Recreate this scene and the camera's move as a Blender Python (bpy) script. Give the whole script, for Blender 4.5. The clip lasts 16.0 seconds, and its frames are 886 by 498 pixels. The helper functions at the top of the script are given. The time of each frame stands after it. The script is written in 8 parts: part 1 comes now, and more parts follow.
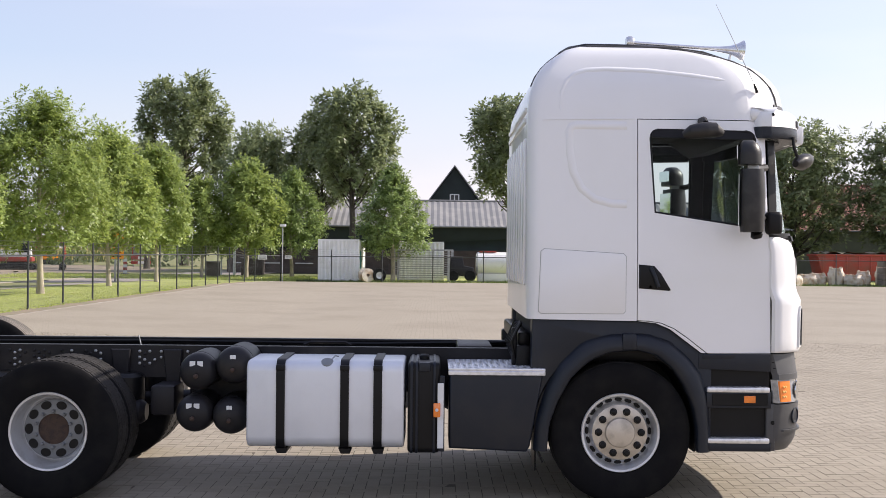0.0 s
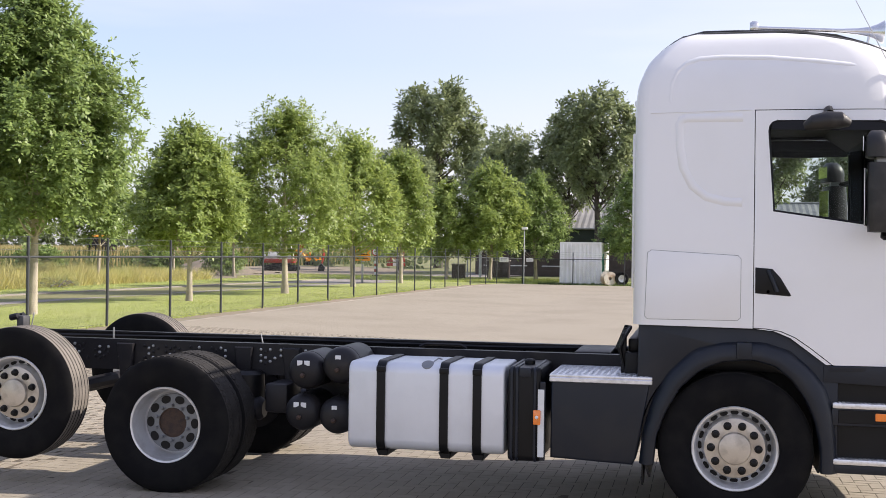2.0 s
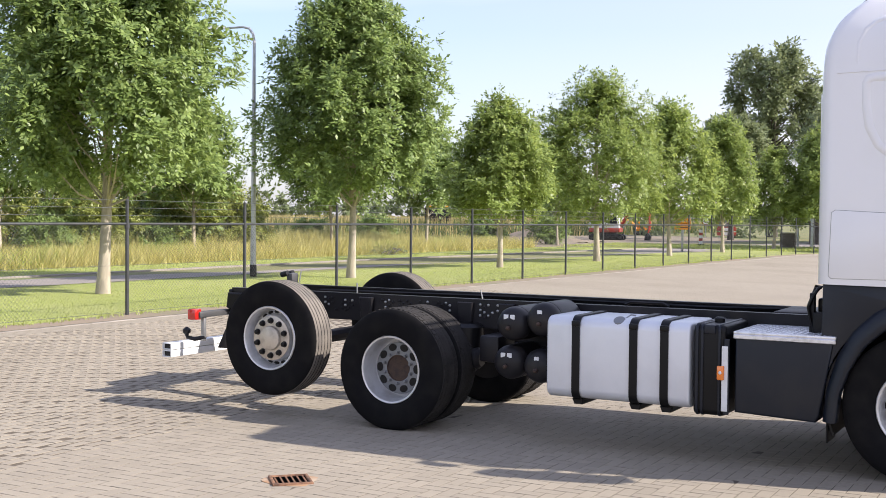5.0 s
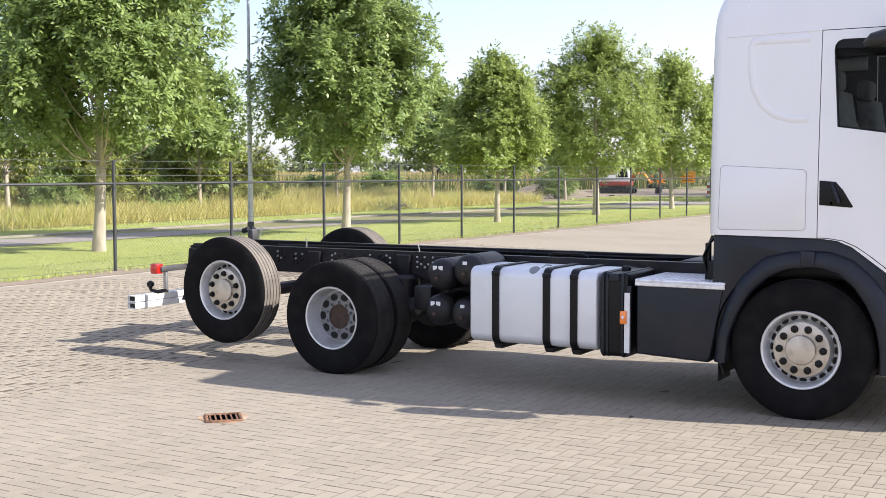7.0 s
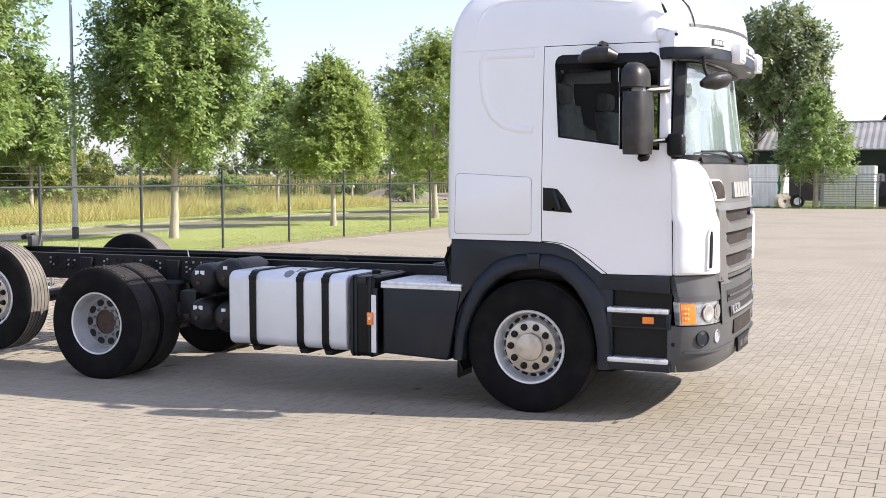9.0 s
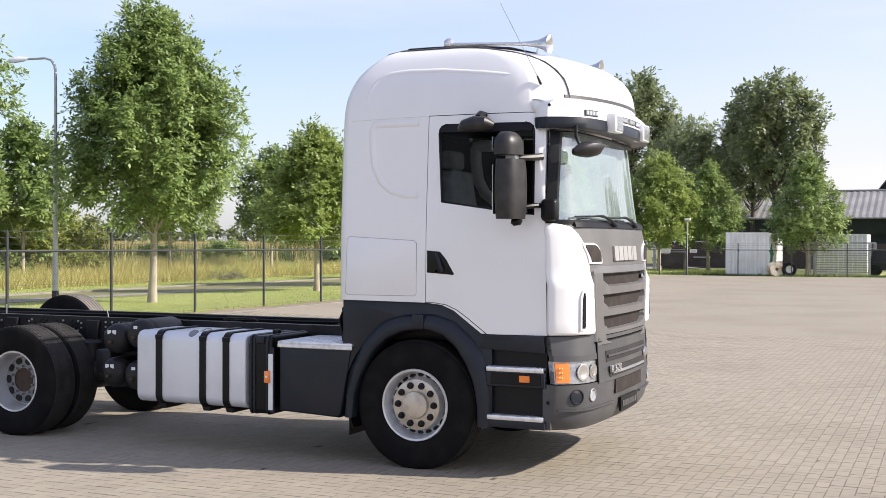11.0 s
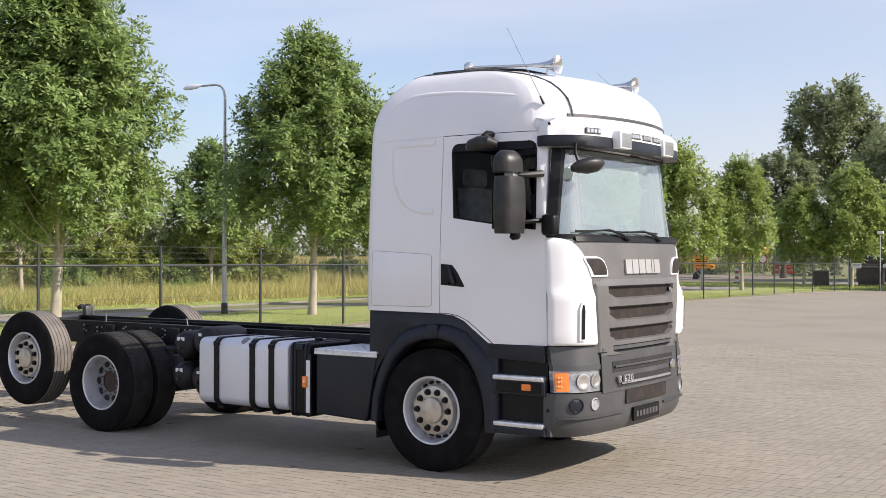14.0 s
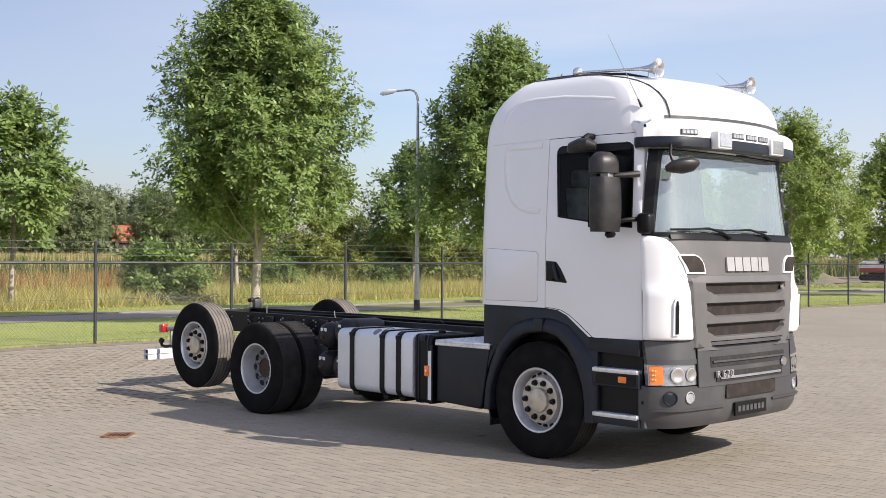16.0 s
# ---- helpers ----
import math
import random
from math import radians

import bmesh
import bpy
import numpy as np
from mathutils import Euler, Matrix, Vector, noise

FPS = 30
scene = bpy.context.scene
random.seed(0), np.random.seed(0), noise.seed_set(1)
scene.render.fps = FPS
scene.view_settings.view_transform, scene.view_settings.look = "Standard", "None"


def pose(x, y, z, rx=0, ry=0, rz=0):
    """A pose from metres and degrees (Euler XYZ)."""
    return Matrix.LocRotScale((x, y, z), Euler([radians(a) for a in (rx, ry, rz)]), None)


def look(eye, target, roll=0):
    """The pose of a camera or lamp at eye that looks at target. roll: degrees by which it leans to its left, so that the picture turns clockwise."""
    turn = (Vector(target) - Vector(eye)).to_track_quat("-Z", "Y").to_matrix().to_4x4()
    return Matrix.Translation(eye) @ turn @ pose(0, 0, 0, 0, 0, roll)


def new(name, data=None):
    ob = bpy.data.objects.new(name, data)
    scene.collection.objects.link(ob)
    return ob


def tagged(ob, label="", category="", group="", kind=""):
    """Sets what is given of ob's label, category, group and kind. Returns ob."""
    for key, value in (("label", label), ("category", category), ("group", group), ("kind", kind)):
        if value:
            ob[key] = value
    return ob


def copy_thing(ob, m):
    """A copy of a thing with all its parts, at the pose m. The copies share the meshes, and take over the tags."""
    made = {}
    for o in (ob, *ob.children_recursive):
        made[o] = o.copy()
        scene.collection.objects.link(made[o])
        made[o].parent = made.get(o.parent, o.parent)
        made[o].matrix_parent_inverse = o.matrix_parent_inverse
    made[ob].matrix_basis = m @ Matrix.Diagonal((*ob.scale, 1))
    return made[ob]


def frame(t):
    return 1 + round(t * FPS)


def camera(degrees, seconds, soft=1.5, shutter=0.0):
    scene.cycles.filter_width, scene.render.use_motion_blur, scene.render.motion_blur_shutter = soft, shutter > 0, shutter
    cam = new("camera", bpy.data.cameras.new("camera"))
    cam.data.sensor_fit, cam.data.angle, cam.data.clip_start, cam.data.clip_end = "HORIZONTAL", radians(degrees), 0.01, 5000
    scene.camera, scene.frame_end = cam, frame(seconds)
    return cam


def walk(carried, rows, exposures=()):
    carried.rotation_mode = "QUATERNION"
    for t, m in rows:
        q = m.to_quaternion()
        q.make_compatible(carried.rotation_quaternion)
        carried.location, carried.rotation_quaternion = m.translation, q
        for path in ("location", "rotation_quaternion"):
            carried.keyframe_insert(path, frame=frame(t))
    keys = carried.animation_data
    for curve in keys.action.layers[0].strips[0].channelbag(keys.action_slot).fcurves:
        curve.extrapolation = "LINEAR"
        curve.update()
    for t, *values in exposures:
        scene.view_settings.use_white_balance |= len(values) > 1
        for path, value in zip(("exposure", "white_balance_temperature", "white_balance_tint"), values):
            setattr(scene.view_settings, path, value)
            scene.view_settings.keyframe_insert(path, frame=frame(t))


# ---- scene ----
cam = camera(42.12, 16.0, soft=0.6)
PATH = [
    (0, (-1.441, -10.086, 1.961), (-1.409, -5.086, 1.969), 0.56),
    (0.5, (-1.143, -9.946, 1.950), (-1.424, -4.954, 1.956), 0.62),
    (1, (-0.856, -9.774, 1.956), (-1.329, -4.796, 1.963), 0.67),
    (1.5, (-0.531, -9.711, 1.951), (-1.216, -4.758, 1.958), 0.60),
    (2, (-0.258, -9.708, 1.958), (-1.349, -4.829, 1.967), 0.74),
    (2.5, (-0.024, -9.664, 1.943), (-1.449, -4.871, 1.956), 0.74),
    (3, (0.206, -9.647, 1.945), (-1.484, -4.941, 1.958), 0.69),
    (3.5, (0.457, -9.715, 1.939), (-1.519, -5.122, 1.958), 0.67),
    (4, (0.640, -9.798, 1.909), (-1.593, -5.324, 1.928), 0.70),
    (4.5, (0.814, -9.886, 1.899), (-1.556, -5.483, 1.869), 0.64),
    (4.7, (0.891, -9.902, 1.901), (-1.517, -5.521, 1.828), 0.63),
    (6.8, (1.940, -10.161, 1.936), (-0.585, -5.858, 1.607), -0.04),
    (7, (2.064, -10.154, 1.936), (-0.458, -5.849, 1.604), -0.09),
    (7.5, (2.324, -10.096, 1.939), (-0.208, -5.798, 1.600), -0.17),
    (8, (2.548, -10.022, 1.951), (0.063, -5.696, 1.602), -0.10),
    (8.5, (2.786, -9.976, 1.961), (0.630, -5.479, 1.610), -0.06),
    (9, (3.081, -10.036, 1.968), (1.089, -5.461, 1.649), -0.07),
    (9.5, (3.320, -10.047, 1.962), (1.338, -5.462, 1.723), -0.04),
    (9.7, (3.419, -10.036, 1.954), (1.438, -5.449, 1.762), -0.05),
    (11.8, (4.614, -9.868, 1.933), (2.412, -5.379, 1.975), 0.07),
    (12, (4.723, -9.840, 1.932), (2.367, -5.430, 1.974), 0.19),
    (12.5, (5.044, -9.800, 1.929), (2.433, -5.536, 1.973), 0.24),
    (13, (5.337, -9.770, 1.929), (2.572, -5.605, 1.973), 0.33),
    (13.5, (5.594, -9.680, 1.924), (2.793, -5.538, 1.961), 0.19),
    (14, (5.836, -9.596, 1.928), (3.023, -5.463, 1.964), 0.10),
    (14.5, (6.155, -9.529, 1.923), (3.239, -5.468, 1.958), 0.06),
    (15, (6.433, -9.487, 1.911), (3.258, -5.625, 1.946), 0.21),
    (15.5, (6.694, -9.425, 1.903), (3.288, -5.764, 1.936), 0.32),
    (16, (6.988, -9.405, 1.905), (3.442, -5.880, 1.937), 0.32),
]
walk(cam, [(t, look(e, g, r)) for t, e, g, r in PATH], exposures=[(0, 0.71, 6480, 14), (1.5, 0.81, 6480, 14), (4.5, 0.93, 6380, 14.5), (7, 1.14, 6300, 12.5), (9.5, 1.11, 6320, 12.5), (12, 0.63, 6430, 12.8), (16, 0.56, 6400, 12.8)])

# ---- world, sun ----
SUN = Vector((1.36, 0.335, 1.0)).normalized()
world = bpy.data.worlds.new("sky")
scene.world = world
world.use_nodes = True
wn, wl = world.node_tree.nodes, world.node_tree.links
wn.clear()
w_out, w_bg, w_sky = wn.new("ShaderNodeOutputWorld"), wn.new("ShaderNodeBackground"), wn.new("ShaderNodeTexSky")
w_sky.sky_type, w_sky.sun_disc = "NISHITA", False
w_sky.sun_elevation, w_sky.sun_rotation = math.asin(SUN.z), math.atan2(SUN.x, SUN.y)
w_sky.air_density, w_sky.dust_density, w_sky.ozone_density = 1.0, 1.5, 3.0
# haze that whitens the sky towards the horizon, and thin high cloud
w_co, w_sep, w_haze, w_map, w_noise, w_ramp, w_mix, w_cloud = (wn.new("ShaderNodeTexCoord"), wn.new("ShaderNodeSeparateXYZ"), wn.new("ShaderNodeValToRGB"), wn.new("ShaderNodeMapping"),
    wn.new("ShaderNodeTexNoise"), wn.new("ShaderNodeValToRGB"), wn.new("ShaderNodeMixRGB"), wn.new("ShaderNodeMixRGB"))
wl.new(w_co.outputs["Generated"], w_sep.inputs[0])
wl.new(w_sep.outputs["Z"], w_haze.inputs[0])
for e, (at, v) in zip((w_haze.color_ramp.elements[0], w_haze.color_ramp.elements[1], w_haze.color_ramp.elements.new(0.16)), ((0.0, 0.90), (0.60, 0.03), (0.16, 0.46))):
    e.position, e.color = at, (v, v, v, 1)
w_mix.inputs[2].default_value = (4.75, 4.55, 4.9, 1)
# the haze thins on the side away from the sun
w_side, w_thin = wn.new("ShaderNodeMapRange"), wn.new("ShaderNodeMath")
w_side.inputs["From Min"].default_value, w_side.inputs["From Max"].default_value = -0.95, -0.10
w_side.inputs["To Min"].default_value, w_side.inputs["To Max"].default_value = 0.16, 1.0
w_thin.operation = "MULTIPLY"
wl.new(w_sep.outputs["X"], w_side.inputs[0])
wl.new(w_haze.outputs[0], w_thin.inputs[0])
wl.new(w_side.outputs[0], w_thin.inputs[1])
wl.new(w_thin.outputs[0], w_mix.inputs[0])
wl.new(w_sky.outputs[0], w_mix.inputs[1])
w_map.inputs["Scale"].default_value = (0.9, 0.9, 5.0)
w_map.inputs["Rotation"].default_value = (0.25, 0.1, 0.4)
w_noise.inputs["Scale"].default_value, w_noise.inputs["Detail"].default_value = 1.3, 5.0
w_ramp.color_ramp.elements[0].position, w_ramp.color_ramp.elements[1].position = 0.44, 0.74
w_ramp.color_ramp.elements[1].color = (0.7, 0.7, 0.7, 1)
w_cloud.inputs[2].default_value = (5.5, 5.3, 5.45, 1)
wl.new(w_co.outputs["Generated"], w_map.inputs["Vector"])
wl.new(w_map.outputs[0], w_noise.inputs["Vector"])
wl.new(w_noise.outputs[0], w_ramp.inputs[0])
w_clear, w_few = wn.new("ShaderNodeMapRange"), wn.new("ShaderNodeMath")
w_clear.inputs["From Min"].default_value, w_clear.inputs["From Max"].default_value = -0.95, -0.70
w_clear.inputs["To Min"].default_value, w_clear.inputs["To Max"].default_value = 0.15, 1.0
w_few.operation = "MULTIPLY"
wl.new(w_sep.outputs["X"], w_clear.inputs[0])
wl.new(w_ramp.outputs[0], w_few.inputs[0])
wl.new(w_clear.outputs[0], w_few.inputs[1])
wl.new(w_few.outputs[0], w_cloud.inputs[0])
wl.new(w_mix.outputs[0], w_cloud.inputs[1])
# the sky deepens towards the zenith
w_deep, w_mul = wn.new("ShaderNodeValToRGB"), wn.new("ShaderNodeMixRGB")
w_deep.color_ramp.elements[0].position, w_deep.color_ramp.elements[1].position = 0.30, 1.0
w_deep.color_ramp.elements[0].color, w_deep.color_ramp.elements[1].color = (1, 1, 1, 1), (0.41, 0.52, 0.78, 1)
wl.new(w_sep.outputs["Z"], w_deep.inputs[0])
w_mul.blend_type, w_mul.inputs[0].default_value = "MULTIPLY", 1.0
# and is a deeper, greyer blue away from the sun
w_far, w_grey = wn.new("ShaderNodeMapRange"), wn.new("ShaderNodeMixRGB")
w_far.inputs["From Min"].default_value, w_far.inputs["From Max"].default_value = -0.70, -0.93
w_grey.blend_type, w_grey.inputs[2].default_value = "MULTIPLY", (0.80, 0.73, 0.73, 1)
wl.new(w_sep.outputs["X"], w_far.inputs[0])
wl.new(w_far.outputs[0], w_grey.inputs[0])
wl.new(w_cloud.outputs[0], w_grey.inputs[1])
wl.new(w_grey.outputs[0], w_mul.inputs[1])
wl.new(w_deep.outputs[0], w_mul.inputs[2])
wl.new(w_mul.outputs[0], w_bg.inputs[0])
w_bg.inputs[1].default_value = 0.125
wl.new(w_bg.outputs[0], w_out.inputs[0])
sun_data = bpy.data.lights.new("sun", "SUN")
sun_data.energy, sun_data.angle, sun_data.color = 4.35, radians(0.6), (1.0, 0.92, 0.805)
sun = new("sun", sun_data)
sun.matrix_world = look(SUN * 60, (0, 0, 0))

# ---- materials ----


def material(name, base, rough=0.5, metal=0.0, scale=8.0, vary=0.12, fine=60.0, bump=0.0, coat=0.0, second=None, spec=0.5, random_obj=0.0, island=0.0, stretch=(1, 1, 1), patch=(0.45, 0.65)):
    """A principled surface whose colour varies at two scales; second is the colour of its stains."""
    m = bpy.data.materials.new(name)
    m.use_nodes = True
    n, l = m.node_tree.nodes, m.node_tree.links
    b = n["Principled BSDF"]
    b.inputs["Roughness"].default_value, b.inputs["Metallic"].default_value = rough, metal
    b.inputs["Coat Weight"].default_value = coat
    b.inputs["Specular IOR Level"].default_value = spec
    co, mp = n.new("ShaderNodeTexCoord"), n.new("ShaderNodeMapping")
    mp.inputs["Scale"].default_value = stretch
    l.new(co.outputs["Object"], mp.inputs["Vector"])
    big, small = n.new("ShaderNodeTexNoise"), n.new("ShaderNodeTexNoise")
    big.inputs["Scale"].default_value, big.inputs["Detail"].default_value = scale, 5
    small.inputs["Scale"].default_value, small.inputs["Detail"].default_value = fine, 4
    for t in (big, small):
        l.new(mp.outputs[0], t.inputs["Vector"])
    ramp = n.new("ShaderNodeValToRGB")
    ramp.color_ramp.elements[0].position, ramp.color_ramp.elements[1].position = patch
    second = second or tuple(c * (1 - vary * 1.6) for c in base)
    ramp.color_ramp.elements[0].color, ramp.color_ramp.elements[1].color = (*base, 1), (*second, 1)
    l.new(big.outputs[0], ramp.inputs[0])
    hsv = n.new("ShaderNodeHueSaturation")
    l.new(ramp.outputs[0], hsv.inputs["Color"])
    rng = n.new("ShaderNodeMapRange")
    rng.inputs["To Min"].default_value, rng.inputs["To Max"].default_value = 1 - vary, 1 + vary
    l.new(small.outputs[0], rng.inputs[0])
    value = rng.outputs[0]
    if random_obj or island:
        pick = n.new("ShaderNodeObjectInfo" if random_obj else "ShaderNodeNewGeometry")
        r2, mul = n.new("ShaderNodeMapRange"), n.new("ShaderNodeMath")
        k = random_obj or island
        r2.inputs["To Min"].default_value, r2.inputs["To Max"].default_value = 1 - k, 1 + k
        l.new(pick.outputs["Random" if random_obj else "Random Per Island"], r2.inputs[0])
        mul.operation = "MULTIPLY"
        l.new(value, mul.inputs[0])
        l.new(r2.outputs[0], mul.inputs[1])
        value = mul.outputs[0]
    l.new(value, hsv.inputs["Value"])
    l.new(hsv.outputs[0], b.inputs["Base Color"])
    if bump:
        bp = n.new("ShaderNodeBump")
        bp.inputs["Strength"].default_value, bp.inputs["Distance"].default_value = bump, 0.01
        l.new(small.outputs[0], bp.inputs["Height"])
        l.new(bp.outputs[0], b.inputs["Normal"])
    return m


def leaf_material(name, a, c, through_light=0.35):
    """Leaves: each one has its own shade between a and c, and lets some light through."""
    m = bpy.data.materials.new(name)
    m.use_nodes = True
    n, l = m.node_tree.nodes, m.node_tree.links
    b = n["Principled BSDF"]
    b.inputs["Roughness"].default_value, b.inputs["Specular IOR Level"].default_value = 0.45, 0.4
    geo, ramp, tr, mix = n.new("ShaderNodeNewGeometry"), n.new("ShaderNodeValToRGB"), n.new("ShaderNodeBsdfTranslucent"), n.new("ShaderNodeMixShader")
    ramp.color_ramp.elements[0].color, ramp.color_ramp.elements[1].color = (*a, 1), (*c, 1)
    l.new(geo.outputs["Random Per Island"], ramp.inputs[0])
    l.new(ramp.outputs[0], b.inputs["Base Color"])
    bright = n.new("ShaderNodeHueSaturation")
    bright.inputs["Value"].default_value, bright.inputs["Hue"].default_value = 1.7, 0.485
    l.new(ramp.outputs[0], bright.inputs["Color"])
    l.new(bright.outputs[0], tr.inputs["Color"])
    mix.inputs[0].default_value = through_light
    l.new(b.outputs[0], mix.inputs[1])
    l.new(tr.outputs[0], mix.inputs[2])
    l.new(mix.outputs[0], n["Material Output"].inputs[0])
    return m


def glass_material(name, tint, rough=0.0, clear=0.92, base=0.05, rise=0.8, dust_sheen=0.0):
    """A thin pane: mostly clear, with a real reflection that grows towards grazing view on both of its sides."""
    m = bpy.data.materials.new(name)
    m.use_nodes = True
    n, l = m.node_tree.nodes, m.node_tree.links
    n.remove(n["Principled BSDF"])
    tr, gl, mix, lw = n.new("ShaderNodeBsdfTransparent"), n.new("ShaderNodeBsdfGlossy"), n.new("ShaderNodeMixShader"), n.new("ShaderNodeLayerWeight")
    pw, ma = n.new("ShaderNodeMath"), n.new("ShaderNodeMath")
    tr.inputs[0].default_value = (*[c * clear for c in tint], 1)
    gl.inputs["Roughness"].default_value = rough
    pw.operation, ma.operation = "POWER", "MULTIPLY_ADD"
    pw.inputs[1].default_value, ma.inputs[1].default_value, ma.inputs[2].default_value = 3.5, rise, base
    lw.inputs[0].default_value = 0.5
    l.new(lw.outputs["Facing"], pw.inputs[0])
    l.new(pw.outputs[0], ma.inputs[0])
    l.new(ma.outputs[0], mix.inputs[0])
    l.new(tr.outputs[0], mix.inputs[1])
    l.new(gl.outputs[0], mix.inputs[2])
    last = mix
    # pale teal film: some dust, and the milky sky sheen painted with it
    if dust_sheen:
        film, veil, spots = n.new("ShaderNodeBsdfDiffuse"), n.new("ShaderNodeMixShader"), n.new("ShaderNodeTexNoise")
        film.inputs[0].default_value = (0.60, 0.76, 0.74, 1)
        spots.inputs["Scale"].default_value, spots.inputs["Detail"].default_value = 3.0, 6
        amount = n.new("ShaderNodeMapRange")
        amount.inputs["To Min"].default_value, amount.inputs["To Max"].default_value = dust_sheen * 0.7, dust_sheen * 1.3
        l.new(spots.outputs[0], amount.inputs[0])
        l.new(amount.outputs[0], veil.inputs[0])
        l.new(mix.outputs[0], veil.inputs[1])
        l.new(film.outputs[0], veil.inputs[2])
        last = veil
    l.new(last.outputs[0], n["Material Output"].inputs[0])
    return m


def lamp_lens(name, colour):
    m = material(name, colour, 0.12, 0, 20, 0.1, 120, coat=1.0)
    return m


M_white = material("white_paint", (0.80, 0.80, 0.81), 0.28, 0, 1.3, 0.015, 300, coat=0.5, second=(0.765, 0.765, 0.765), patch=(0.42, 0.72))
M_plastic = material("dark_grey_plastic", (0.0095, 0.0130, 0.0215), 0.36, 0, 4.0, 0.10, 500, spec=0.35, bump=0.10, second=(0.015, 0.0175, 0.024))
M_bumper = material("grey_bumper_plastic", (0.058, 0.058, 0.061), 0.46, 0, 3.0, 0.06, 500, bump=0.05, second=(0.08, 0.08, 0.08))
M_grille = material("grey_grille_paint", (0.118, 0.115, 0.113), 0.42, 0, 3.0, 0.05, 300, second=(0.14, 0.135, 0.13))
M_mirrorcase = material("weathered_black_plastic", (0.015, 0.014, 0.014), 0.42, 0, 9.0, 0.2, 200, second=(0.030, 0.027, 0.026), spec=0.45, bump=0.1)
M_mesh = material("radiator_mesh", (0.026, 0.021, 0.019), 0.7, 0.0, 12.0, 0.25, 150, second=(0.042, 0.032, 0.027), spec=0.25)
M_slot = material("dark_slot_mesh", (0.012, 0.011, 0.010), 0.7, 0, 30.0, 0.4, 180, second=(0.03, 0.026, 0.023))
M_black = material("black_trim", (0.006, 0.006, 0.007), 0.42, 0, 5.0, 0.2, 200, spec=0.25)
M_chassis = material("chassis_paint", (0.016, 0.0155, 0.018), 0.42, 0, 3.0, 0.2, 90, second=(0.05, 0.043, 0.038), spec=0.25, patch=(0.55, 0.85))
M_tyre = material("tyre_rubber", (0.009, 0.009, 0.010), 0.85, 0, 5.0, 0.2, 200, bump=0.2, second=(0.014, 0.0137, 0.0135), spec=0.08)
M_tread = material("dusty_tread", (0.175, 0.155, 0.132), 0.85, 0, 6.0, 0.2, 150, bump=0.3, second=(0.125, 0.112, 0.098))
M_worn = material("worn_tread", (0.034, 0.032, 0.031), 0.85, 0, 6.0, 0.3, 90, bump=0.6, second=(0.022, 0.021, 0.020), spec=0.15)
M_rim = material("silver_rim", (0.66, 0.67, 0.69), 0.34, 0.5, 6.0, 0.08, 120, second=(0.50, 0.50, 0.50))
M_disc = material("wheel_disc", (0.56, 0.51, 0.44), 0.36, 0.5, 9.0, 0.10, 150, second=(0.38, 0.34, 0.29))
M_rust = material("rusty_hub", (0.075, 0.048, 0.035), 0.8, 0.2, 25.0, 0.3, 120, second=(0.05, 0.035, 0.03), bump=0.4)
M_tank = material("tank_aluminium", (0.70, 0.72, 0.76), 0.34, 0.25, 2.5, 0.03, 200, second=(0.64, 0.66, 0.70))
M_alu = material("tread_plate", (0.78, 0.79, 0.82), 0.36, 0.8, 20.0, 0.10, 150, second=(0.62, 0.63, 0.65))
M_chrome = material("chrome", (0.80, 0.80, 0.80), 0.14, 1.0, 5.0, 0.04, 100)
M_letter = material("silver_letters", (0.46, 0.45, 0.44), 0.30, 0.25, 8.0, 0.04, 100)
M_horn = material("horn_metal", (0.72, 0.72, 0.72), 0.25, 0.9, 8.0, 0.06, 100)
M_orange = lamp_lens("amber_lens", (0.9, 0.23, 0.02))
M_amber = lamp_lens("bright_amber", (0.95, 0.55, 0.15))
M_red = lamp_lens("red_lens", (0.55, 0.02, 0.015))
M_clear = material("clear_lens", (0.60, 0.62, 0.65), 0.08, 0.6, 30.0, 0.12, 90, coat=1.0)
M_glass = glass_material("cab_glass", (0.84, 0.90, 0.89), base=0.010, rise=0.5)
M_screen = glass_material("windscreen_glass", (0.78, 0.93, 0.90), base=0.36, rise=0.62, dust_sheen=0.19)
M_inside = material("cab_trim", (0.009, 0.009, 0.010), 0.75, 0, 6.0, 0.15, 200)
M_dash = material("dash_trim", (0.30, 0.31, 0.30), 0.7, 0, 5.0, 0.1, 160)
M_seat = material("seat_cloth", (0.13, 0.13, 0.135), 0.9, 0, 12.0, 0.2, 300, bump=0.2)
M_lens = material("headlight_lens", (0.36, 0.38, 0.41), 0.08, 0.5, 18.0, 0.25, 90, coat=1.0)
M_mirror = material("mirror_glass", (0.85, 0.86, 0.87), 0.03, 1.0, 3.0, 0.01, 50)
M_label = material("white_sticker", (0.75, 0.76, 0.76), 0.5, 0, 9.0, 0.05, 90)
M_lead = material("grey_post_paint", (0.48, 0.49, 0.50), 0.45, 0.3, 4.0, 0.12, 80)
M_galv = material("galvanised_steel", (0.42, 0.43, 0.44), 0.42, 0.75, 5.0, 0.12, 60, second=(0.32, 0.33, 0.34))
M_fence = material("dark_green_black_fence", (0.040, 0.044, 0.045), 0.5, 0.1, 5.0, 0.2, 80)
M_wire = material("fence_wire", (0.10, 0.11, 0.11), 0.5, 0.4, 5.0, 0.2, 80)
M_paver = material("concrete_paver", (0.291, 0.256, 0.200), 0.85, 0, 1.4, 0.10, 160, bump=0.22, second=(0.257, 0.224, 0.173), random_obj=0.06)
